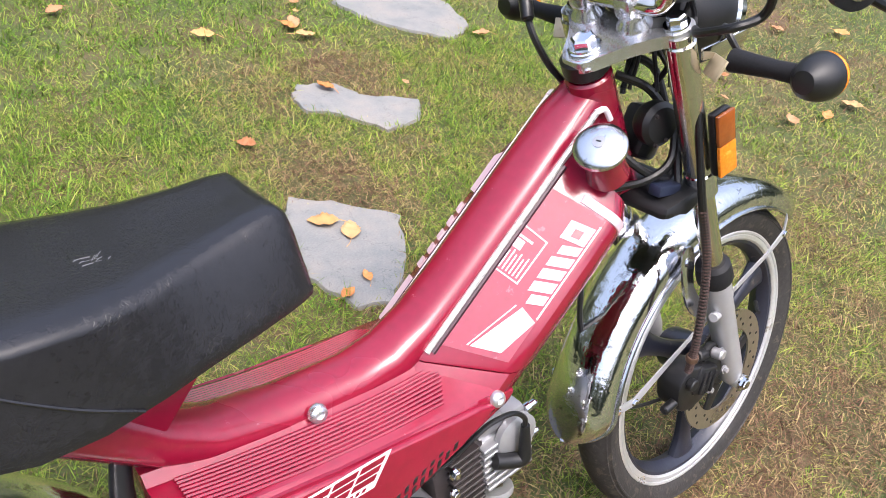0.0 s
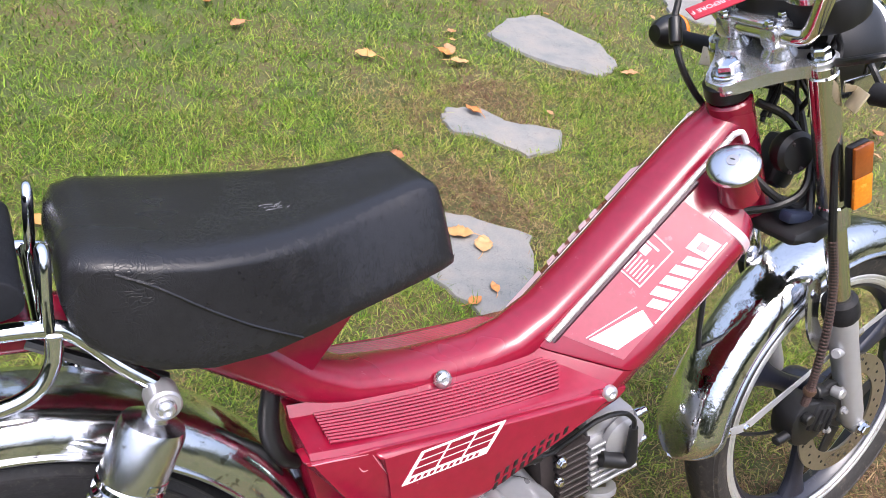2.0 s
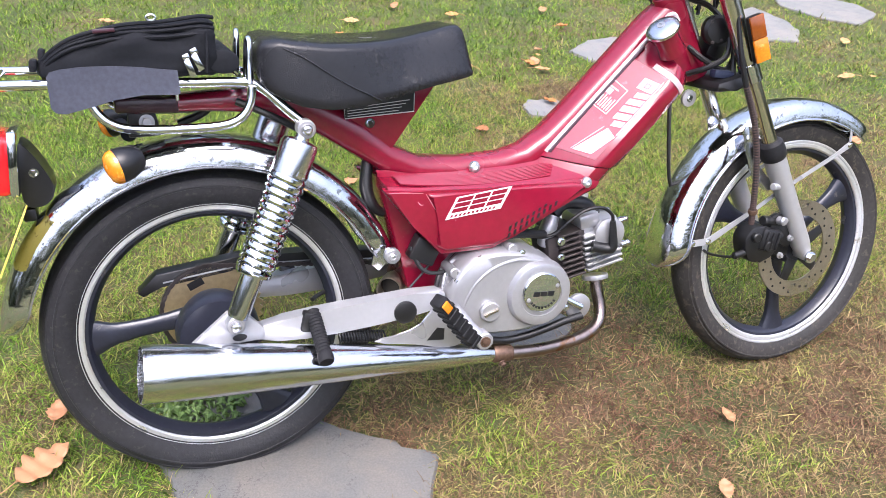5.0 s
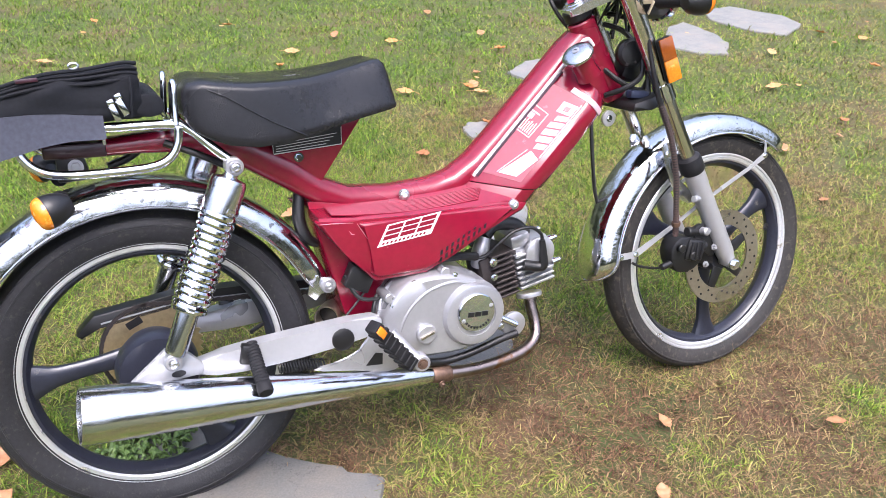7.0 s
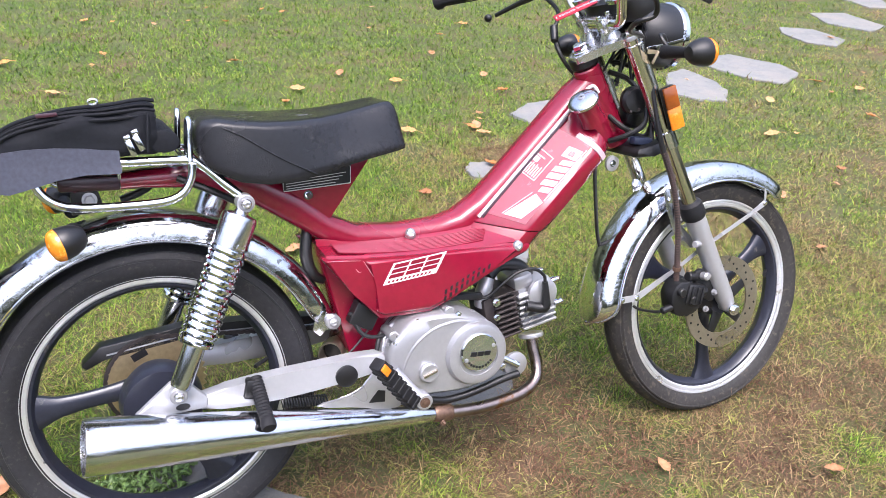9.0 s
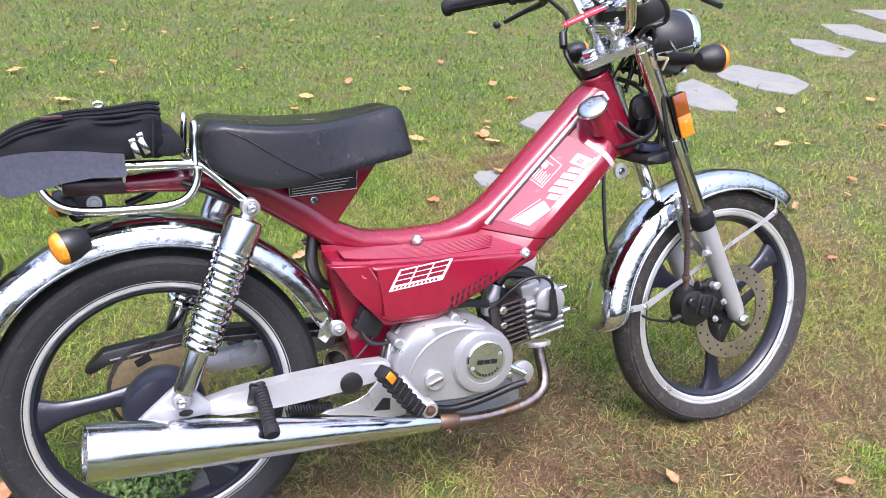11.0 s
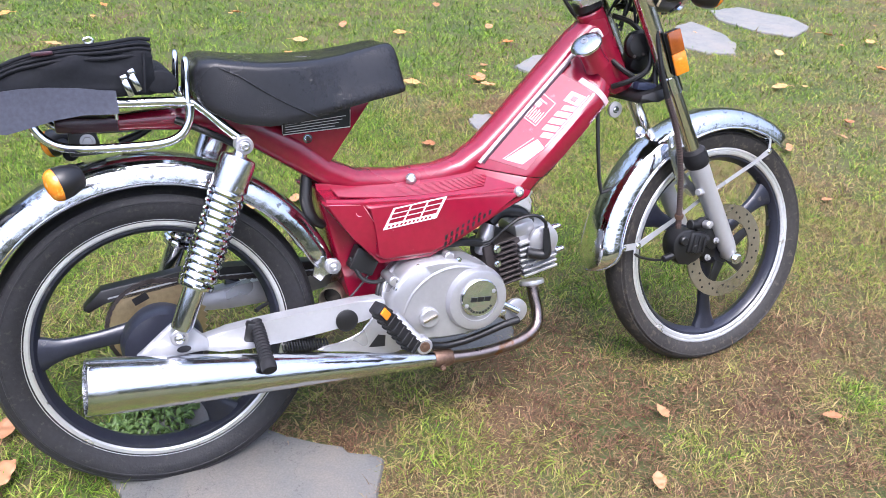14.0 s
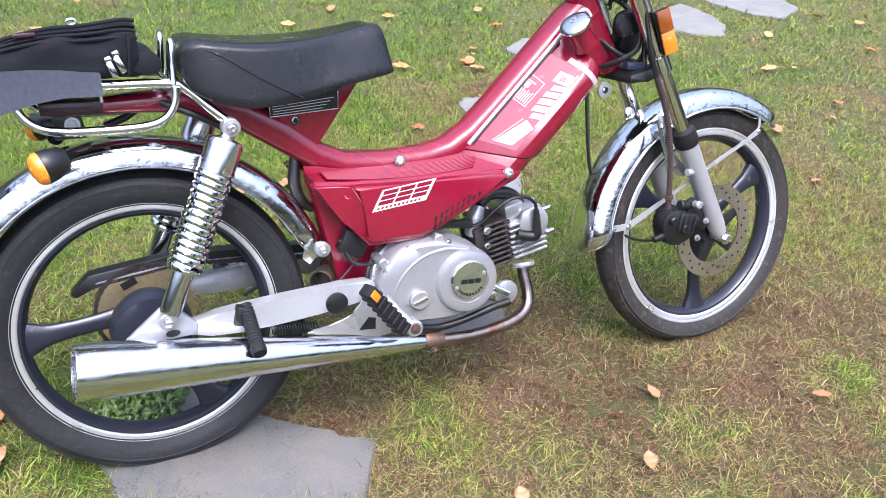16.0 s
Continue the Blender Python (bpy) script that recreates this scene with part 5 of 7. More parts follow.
for x, z in ((0.082, 0.708), (-0.03, 0.714), (-0.155, 0.720), (-0.275, 0.726)):
    bm = bmesh.new()
    rod(bm, (x, Y0 - 0.083, z), (x, Y0 + 0.083, z), 0.006, 12)
    part("rack_bar", bm, CHROME, moped)
bm = bmesh.new()
prism(bm, [(-0.115, 0.690), (-0.02, 0.684), (-0.02, 0.660), (-0.115, 0.666)], Y0 - 0.034, Y0 + 0.034, 0.004)
part("tail_box", bm, DARK_RED, moped, "dark maroon box under the rack")
bm = bmesh.new()
prism(bm, [(-0.098, 0.67), (-0.058, 0.67), (-0.048, 0.622), (-0.10, 0.622)], Y0 - 0.012, Y0 + 0.012, 0.003)
part("fender_mount", bm, BLACK, moped)
bolt(moped, (-0.070, Y0 - 0.014, 0.646), (0, -1, 0.1), 0.0085, 0.008, ALLOY)
bm = bmesh.new()
tube(bm, [V(0.05, 0.03, 0.67), V(0.02, 0.04, 0.645), V(-0.02, 0.045, 0.630)], 0.007, 10, 3)
part("strut", bm, BLACK, moped)
bm = bmesh.new()
tube(bm, [V(0.07, -0.03, 0.672), V(0.12, -0.045, 0.648), V(0.18, -0.04, 0.612)], 0.006, 8, 4)
part("cable", bm, BLACK, moped)


def turn_signal(p, face, parent, stalk_from, size=1.0):
    """A black bullet indicator with an amber lens."""
    p, face = Vector(p), Vector(face).normalized()
    m = along(p, p + face)
    bm = bmesh.new()
    lathe(bm, [(q * size, h * size) for q, h in ((0.004, -0.042), (0.014, -0.040), (0.0225, -0.030), (0.028, -0.014), (0.0295, 0.002), (0.0285, 0.004))], m, 28)
    body = part("turn_signal", bm, BLACK, parent, "black bullet turn signal")
    bm = bmesh.new()
    lathe(bm, [(q * size, h * size) for q, h in ((0.0290, 0.004), (0.0288, 0.008), (0.0265, 0.014), (0.021, 0.019), (0.010, 0.022), (0.002, 0.0225))], m, 28)
    part("amber_lens", bm, AMBER, body, "amber lens")
    bm = bmesh.new()
    s = Vector(stalk_from)
    e = p - face * 0.012
    tube(bm, [s, s + (e - s) * 0.15, s + (e - s) * 0.55, e], [0.014, 0.013, 0.0105, 0.012], 14, 3)
    part("stalk", bm, GRIP, body)
    return body


turn_signal((-0.116, -0.180, 0.619), (-1, -0.30, -0.25), moped, (-0.10, -0.075, 0.612), 0.86)
turn_signal((-0.128, 0.165, 0.619), (-1, 0.30, -0.25), moped, (-0.10, 0.085, 0.612), 0.86)

bm = bmesh.new()
prism(bm, ring_line([(-0.262, 0.625), (-0.247, 0.622), (-0.222, 0.572), (-0.222, 0.545), (-0.240, 0.530), (-0.266, 0.540)], 3), Y0 - 0.030, Y0 + 0.030, 0.004)
tail = part("tail_light", bm, BLACK, moped, "rear light on a black bracket")
bm = bmesh.new()
block(bm, (0.014, 0.104, 0.100), pose(-0.268, Y0, 0.604, 0, 6, 0), 0.004)
part("light_rim", bm, CHROME, tail, "chrome rim")
bm = bmesh.new()
block(bm, (0.050, 0.098, 0.092), pose(-0.298, Y0, 0.602, 0, 6, 0), 0.010, 3)
part("red_lens", bm, RED_LENS, tail, "ribbed red lens")
bolt(tail, (-0.244, Y0 - 0.031, 0.585), (0, -1, 0), 0.005, 0.004, CHROME)
bm = bmesh.new()
PL = pose(-0.286, Y0, 0.488, 0, 27, 0)
block(bm, (0.003, 0.178, 0.104), PL, 0.001)
plate = part("number_plate", bm, PLATE, moped, "yellow number plate tilted below the rear light")
for k in range(4):
    bm = bmesh.new()
    block(bm, (0.0012, 0.024, 0.050), PL @ pose(-0.0018, -0.054 + 0.036 * k, 0))
    part("plate_bar", bm, BLACK, plate)
bm = bmesh.new()
block(bm, (0.020, 0.040, 0.020), pose(-0.262, Y0, 0.515), 0.003)
part("plate_bracket", bm, BLACK, moped)
# ---------- fork ----------
FORK_X = V(0.899, 0, 0.438)
STEER = V(-0.405, 0, 0.914)
for sgn in (-1, 1):
    y = -0.006 + sgn * 0.081
    t, s, a = V(0.943, y, 0.868), V(1.117, y, 0.500), V(1.234, y + (0 if sgn < 0 else 0.0), 0.262)
    bm = bmesh.new()
    tube(bm, [t, s], 0.0155, 24, 0)
    leg = part("fork_tube", bm, WARM_CHROME, moped, "warm-toned chrome fork tube")
    w = (s - t).normalized()
    bm = bmesh.new()
    rod(bm, t + w * 0.01, t + w * 0.225, 0.0185, 24, 0.002)
    part("fork_sleeve", bm, WARM_CHROME, leg)
    bm = bmesh.new()
    rod(bm, t + w * 0.205, t + w * 0.245, 0.0205, 24, 0.002)
    part("fork_collar", bm, CHROME, leg)
    bm = bmesh.new()
    lathe(bm, [(0.018, -0.026), (0.0245, -0.020), (0.0265, -0.004), (0.0265, 0.010), (0.023, 0.016)], along(s, s + w), 24)
    part("dust_boot", bm, GRIP, leg, "black rubber dust boot")
    bm = bmesh.new()
    w2 = (a - s).normalized()
    ll = (a - s).length
    lathe(bm, [(0.0225, 0.010), (0.0225, 0.050), (0.0215, 0.055), (0.0205, ll - 0.03), (0.017, ll - 0.004), (0.012, ll + 0.004)], along(s, a), 24)
    lower = part("fork_leg", bm, SILVER, moped, "matt silver lower fork leg")
    bm = bmesh.new()
    rod(bm, a - V(0, 0.020, 0), a + V(0, 0.020, 0), 0.013, 20, 0.002)
    part("axle_lug", bm, SILVER, lower)
    bolt(lower, a + V(0, sgn * 0.020, 0), (0, sgn, 0), 0.010, 0.010, CHROME, "axle_nut")
    bm = bmesh.new()
    rod(bm, V(1.150, y - 0.004, 0.425), V(1.118, y + sgn * 0.012, 0.428), 0.0075, 12, 0.001)
    part("fender_lug", bm, SILVER, lower)
    # fender stays
    fy = -0.013 + sgn * 0.052
    bm = bmesh.new()
    pts = [V(0.950, fy + sgn * 0.010, 0.320), V(0.988, fy + sgn * 0.010, 0.320), V(1.10, fy + sgn * 0.006, 0.372), V(1.155, fy + sgn * 0.006, 0.403), V(1.298, fy + sgn * 0.004, 0.467), V(1.342, fy, 0.488), V(1.345, fy - sgn * 0.002, 0.516)]
    rings = []
    for p, h in zip(pts, (0.007, 0.007, 0.004, 0.004, 0.004, 0.006, 0.006)):
        rings.append([p + V(-0.4 * h, sgn * 0.0012, h), p + V(0.4 * h, sgn * 0.0012, -h), p + V(0.4 * h, -sgn * 0.0012, -h), p + V(-0.4 * h, -sgn * 0.0012, h)])
    loft(bm, rings)
    stay = part("fender_stay", bm, SILVER, moped, "flat silver fender stay")
    for p in (pts[0], pts[1], pts[5]):
        bolt(stay, p + V(0, sgn * 0.001, 0), (0, sgn, 0), 0.0045, 0.004, CHROME)
    bm = bmesh.new()
    prism(bm, ring_line([(1.052, 0.545), (1.078, 0.545), (1.092, 0.480), (1.128, 0.440), (1.150, 0.422), (1.130, 0.412), (1.105, 0.425), (1.076, 0.465)], 3), fy + sgn * 0.004, fy + sgn * 0.008, 0.001)
    br = part("fender_bracket", bm, PLAIN_CHROME, moped)
    bolt(br, (1.066, fy + sgn * 0.008, 0.528), (0, sgn, 0), 0.005, 0.004, CHROME)

# lower clamp with its dark cover
bm = bmesh.new()
prism(bm, [(0.955, 0.630), (0.960, 0.650), (1.035, 0.664), (1.046, 0.640), (1.00, 0.632)], -0.100, 0.080, 0.010)
part("lower_clamp", bm, BLACK, moped, "black lower fork clamp")
bm = bmesh.new()
block(bm, (0.045, 0.050, 0.070), pose(1.010, -0.005, 0.715, 0, 24, 0), 0.012)
part("horn_bracket", bm, BLACK, moped)
bm = bmesh.new()
lathe(bm, [(0.010, -0.02), (0.024, -0.018), (0.029, -0.008), (0.029, 0.006), (0.023, 0.012), (0.012, 0.014)], along((0.985, -0.045, 0.742), (0.955, -0.20, 0.752)), 28)
horn = part("horn", bm, BLACK, moped, "round black horn behind the fork")
for x, z in ((0.960, 0.760), (0.985, 0.725), (0.965, 0.722)):
    bolt(horn, (x, -0.062, z), (-0.2, -1, 0.1), 0.0022, 0.003, DARK_FIN)
for pts in ([(0.93, -0.02, 0.72), (0.955, -0.05, 0.690), (1.0, -0.06, 0.668), (1.03, -0.05, 0.69)], [(0.935, -0.03, 0.66), (0.965, -0.06, 0.676), (1.0, -0.065, 0.70), (1.01, -0.05, 0.76)],
            [(0.95, 0.0, 0.80), (0.985, -0.03, 0.78), (1.02, -0.05, 0.72), (1.01, -0.075, 0.66)], [(0.97, 0.03, 0.82), (1.02, 0.0, 0.80), (1.04, -0.02, 0.74)]):
    bm = bmesh.new()
    tube(bm, [V(*p) for p in pts], 0.0055, 8, 5)
    part("wiring", bm, BLACK, moped)
bm = bmesh.new()
block(bm, (0.045, 0.02, 0.016), pose(0.985, -0.072, 0.662, 0, 8, 0), 0.004)
part("connector", bm, BLUE_PLUG, moped)
bm = bmesh.new()
prism(bm, ring_line([(0.936, 0.618), (0.950, 0.628), (0.966, 0.618), (0.962, 0.600), (0.948, 0.594), (0.936, 0.602)], 3), -0.026, -0.018, 0.001)
tab = part("lock_tab", bm, SILVER, moped)
bolt(tab, (0.950, -0.026, 0.611), (0, -1, 0), 0.005, 0.003, CHROME)
bm = bmesh.new()
tube(bm, [V(0.94, 0.02, 0.64), V(0.930, 0.01, 0.59), V(0.929, 0.0, 0.50), V(0.934, 0.0, 0.45), V(0.945, 0.0, 0.41)], 0.0042, 8, 5)
part("hanging_cable", bm, BLACK, moped, "loose black cable")

# brake hose and calliper
bm = bmesh.new()
hose = [V(0.985, -0.100, 0.78), V(0.995, -0.112, 0.70), V(1.010, -0.116, 0.642), V(1.038, -0.116, 0.572), V(1.056, -0.114, 0.493), V(1.062, -0.112, 0.413), V(1.068, -0.105, 0.356)]
tube(bm, hose, [0.0042, 0.0050, 0.0058, 0.0058, 0.0058, 0.0058, 0.0045], 10, 6)
hose_ob = part("brake_hose", bm, BLACK, moped, "coiled brake hose")
fine = curve(hose[2:], 14)
for k, (p, q) in enumerate(zip(fine, fine[1:])):
    bm = bmesh.new()
    lathe(bm, [(0.0060, 0), (0.0067, 0.0016), (0.0060, 0.0032)], along(p, q), 10)
    part("hose_coil", bm, surface("hose_guard", (0.060, 0.034, 0.030), 0.6) if k == 0 else bpy.data.materials["hose_guard"], hose_ob)
bm = bmesh.new()
lathe(bm, [(0.009, -0.004), (0.010, 0), (0.009, 0.005)], along((1.065, -0.109, 0.385), (1.068, -0.105, 0.356)), 14)
part("hose_clip", bm, RUST, hose_ob)
bm = bmesh.new()
prism(bm, ring_line([(1.064, 0.318), (1.085, 0.345), (1.125, 0.338), (1.150, 0.312), (1.140, 0.276), (1.108, 0.264), (1.076, 0.274)], 3), -0.100, -0.056, 0.006)
calliper = part("brake_calliper", bm, BLACK, moped, "black brake calliper")
for a, b, r in (((1.085, -0.100, 0.325), (1.085, -0.112, 0.325), 0.010), ((1.120, -0.100, 0.300), (1.120, -0.108, 0.300), 0.011), ((1.072, -0.090, 0.290), (1.045, -0.090, 0.284), 0.008), ((1.150, -0.080, 0.345), (1.115, -0.085, 0.352), 0.011), ((1.165, -0.085, 0.310), (1.130, -0.088, 0.318), 0.012)):
    bm = bmesh.new()
    rod(bm, a, b, r, 16, 0.002)
    part("calliper_pin", bm, BLACK, calliper)
for p in ((1.158, -0.100, 0.352), (1.178, -0.100, 0.310), (1.168, -0.088, 0.268)):
    bolt(calliper, p, (0, -1, 0.1), 0.005, 0.008, ALLOY)
bm = bmesh.new()
prism(bm, ring_line([(1.130, 0.352), (1.160, 0.362), (1.192, 0.300), (1.178, 0.285), (1.150, 0.310)], 3), -0.090, -0.080, 0.002)
part("calliper_bracket", bm, BLACK, calliper)
bm = bmesh.new()
block(bm, (0.050, 0.024, 0.050), pose(1.126, -0.094, 0.312, 0, 14, 0), 0.008)
half_body = part("calliper_half", bm, BLACK, calliper)
for k in range(3):
    bm = bmesh.new()
    block(bm, (0.005, 0.006, 0.038), pose(1.112 + 0.014 * k, -0.107, 0.315 - 0.003 * k, 0, 14, 0), 0.002)
    part("rib", bm, BLACK, half_body)
bm = bmesh.new()
rod(bm, (1.150, -0.090, 0.350), (1.152, -0.110, 0.352), 0.009, 18, 0.003)
part("lug", bm, ALLOY, calliper)
bm = bmesh.new()
tube(bm, [V(1.092, -0.06, 0.270), V(1.06, -0.052, 0.268), V(1.02, -0.050, 0.279), V(1.0, -0.045, 0.290)], 0.003, 8, 5)
part("speed_cable", bm, BLACK, moped)

# amber side reflector
for sgn in (-1, 1):
    y = -0.010 + sgn * 0.108
    bm = bmesh.new()
    RM = pose(1.024, y, 0.731, 0, -18, sgn * 5)
    block(bm, (0.032, 0.012, 0.090), RM @ pose(0, -sgn * 0.004, 0), 0.004)
    holder = part("reflector_holder", bm, BLACK, moped)
    bm = bmesh.new()
    block(bm, (0.030, 0.006, 0.044), RM @ pose(0, sgn * 0.005, 0.0222), 0.002)
    part("reflector", bm, AMBER_DARK, holder, "dark amber reflector half")
    bm = bmesh.new()
    block(bm, (0.030, 0.006, 0.044), RM @ pose(0, sgn * 0.005, -0.0222), 0.002)
    part("reflector", bm, AMBER, holder, "bright amber reflector half")

# ---------- top clamp and handlebar ----------
TOP = Matrix(((FORK_X.x, STEER.x, 0, 0.886), (0, 0, 1, -0.007), (FORK_X.z, STEER.z, 0, 0.829), (0, 0, 0, 1)))
bm = bmesh.new()
half = [(-0.027, 0.0), (-0.024, 0.016), (-0.008, 0.027), (0.022, 0.046), (0.048, 0.070), (0.058, 0.086), (0.073, 0.093), (0.089, 0.088), (0.094, 0.073), (0.086, 0.056), (0.076, 0.036), (0.070, 0.016)]
outline = half + [(p, -q) for p, q in half[::-1] if q > 0]
prism(bm, ring_line(outline, 3), 0.0, 0.016, 0.0035, TOP)
top_clamp = part("top_clamp", bm, POLISHED, moped, "polished alloy top fork clamp")
bm = bmesh.new()
lathe(bm, [(0.0205, 0.016), (0.0205, 0.019), (0.0185, 0.020), (0.0185, 0.0225)], TOP, 28)
lathe(bm, [(0.0150, 0.0225), (0.0150, 0.031), (0.0125, 0.033)], TOP, 6)
part("stem_nut", bm, CHROME, top_clamp, "large chrome stem nut")
for sgn in (-1, 1):
    bm = bmesh.new()
    m = TOP @ Matrix.Translation((0.074, 0, sgn * 0.074))
    lathe(bm, [(0.0155, 0.016), (0.0155, 0.019)], m, 24)
    lathe(bm, [(0.0115, 0.019), (0.0115, 0.028), (0.009, 0.030)], m, 6)
    part("fork_cap_nut", bm, CHROME, top_clamp)
    m = TOP @ Matrix.Translation((0.058, 0, 0.010 + sgn * 0.036))
    bm = bmesh.new()
    lathe(bm, [(0.0215, 0.016), (0.0205, 0.021), (0.0165, 0.027), (0.0160, 0.034), (0.0175, 0.040)], m, 28)
    part("bar_riser", bm, POLISHED, top_clamp, "alloy handlebar riser")
BAR_C = TOP @ V(0.058, 0.045, 0)
bm = bmesh.new()
block(bm, (0.022, 0.008, 0.098), TOP @ pose(0.058, 0.057, 0.010, 0, 0, 0), 0.003)
bridge = part("bar_clamp", bm, POLISHED, moped, "alloy handlebar clamp bridge")
for sgn in (-1, 1):
    bm = bmesh.new()
    block(bm, (0.036, 0.028, 0.026), TOP @ pose(0.058, 0.045, 0.010 + sgn * 0.036), 0.006)
    part("clamp_cap", bm, POLISHED, bridge)
    for d in (-0.011, 0.011):
        p = TOP @ V(0.058 + d, 0.060, 0.010 + sgn * 0.036)
        bolt(bridge, p, STEER, 0.0055, 0.008, CHROME)
bx, bz = BAR_C.x, BAR_C.z
bm = bmesh.new()
right = [(bx, -0.01, bz), (bx, -0.055, bz), (bx + 0.004, -0.076, bz + 0.008), (0.912, -0.094, 0.943), (0.901, -0.112, 0.982), (0.875, -0.155, 1.001), (0.832, -0.205, 1.000), (0.790, -0.28, 0.992), (0.735, -0.375, 0.985)]
left = [(bx, -0.01, bz), (bx, 0.035, bz), (bx + 0.004, 0.066, bz + 0.008), (0.916, 0.088, 0.932), (0.904, 0.110, 0.965), (0.873, 0.145, 0.984), (0.825, 0.20, 0.975), (0.785, 0.27, 0.962), (0.725, 0.37, 0.950)]
tube(bm, [V(*p) for p in left[::-1] + right[1:]], 0.0108, 18, 6)
bar = part("handlebar", bm, WARM_CHROME, moped, "chrome handlebar")
for pts in (right, left):
    a, b = V(*pts[-3]), V(*pts[-1])
    g0 = a + (b - a) * 0.05
    m = along(g0, b)
    ln = (b - g0).length
    bm = bmesh.new()
    rings = []
    for r, h, groove in ((0.0120, 0.0, 0), (0.0215, 0.001, 0), (0.0215, 0.007, 0), (0.0150, 0.011, 0), (0.0150, 0.020, 0), (0.0146, 0.024, 0.0016), (0.0138, ln - 0.030, 0.0016), (0.0142, ln - 0.022, 0), (0.0190, ln - 0.014, 0), (0.0190, ln - 0.004, 0), (0.0100, ln, 0)):
        rings.append([m @ V((r - (groove if k % 8 < 3 else 0)) * math.cos(math.pi * k / 24), h, (r - (groove if k % 8 < 3 else 0)) * math.sin(math.pi * k / 24)) for k in range(48)])
    loft(bm, rings)
    part("grip", bm, GRIP, moped, "black rubber grip with grooves along it")
    bm = bmesh.new()
    c = V(*pts[-4]) + (V(*pts[-3]) - V(*pts[-4])) * 0.75
    big = 1.35 if pts is right else 1.0
    block(bm, (0.038 * big, 0.046 * big, 0.042 * big), along(c, b), 0.010, 3)
    part("switch_housing", bm, BLACK, moped, "black switch housing")
# levers and their cables
bm = bmesh.new()
tube(bm, [V(0.860, 0.185, 0.972), V(0.900, 0.215, 0.958), V(0.890, 0.28, 0.940), V(0.862, 0.335, 0.916)], [0.008, 0.008, 0.006, 0.005], 10, 5)
lever = part("clutch_lever", bm, BLACK, moped, "black hand lever with a ball end")
bm = bmesh.new()
bmesh.ops.create_uvsphere(bm, u_segments=16, v_segments=10, radius=0.0095, matrix=Matrix.Translation((0.848, 0.347, 0.910)))
part("lever_ball", bm, BLACK, lever)
bm = bmesh.new()
tube(bm, [V(0.850, -0.185, 0.985), V(0.905, -0.20, 0.975), V(0.915, -0.24, 0.965), V(0.905, -0.30, 0.950), V(0.885, -0.37, 0.935)], [0.008, 0.008, 0.006, 0.0055, 0.005], 10, 5)
part("brake_lever", bm, BLACK, moped)
bm = bmesh.new()
tube(bm, [V(0.868, -0.212, 0.985), V(0.878, -0.218, 0.962), V(0.898, -0.218, 0.935), V(0.905, -0.205, 0.912), V(0.880, -0.190, 0.902), V(0.900, -0.140, 0.885), V(0.960, -0.095, 0.872), V(0.99, -0.06, 0.85)], 0.0048, 10, 6)
part("throttle_cable", bm, BLACK, moped, "black cable looping below the grip")
bm = bmesh.new()
tube(bm, [V(0.88, 0.17, 0.965), V(0.905, 0.13, 0.925), V(0.885, 0.105, 0.885), V(0.872, 0.075, 0.850), V(0.888, 0.06, 0.812), V(0.915, 0.05, 0.780)], 0.0045, 8, 6)
part("clutch_cable", bm, BLACK, moped)
bm = bmesh.new()
rod(bm, (0.876, 0.096, 0.893), (0.868, 0.078, 0.862), 0.0085, 14, 0.002)
part("cable_adjuster", bm, BLACK, moped)
bm = bmesh.new()
tube(bm, [V(0.99, 0.04, 0.88), V(0.950, 0.045, 0.935), V(0.915, 0.04, 0.955), V(0.88, 0.07, 1.0), V(0.86, 0.15, 1.0)], 0.004, 8, 6)
part("cable", bm, BLACK, moped)

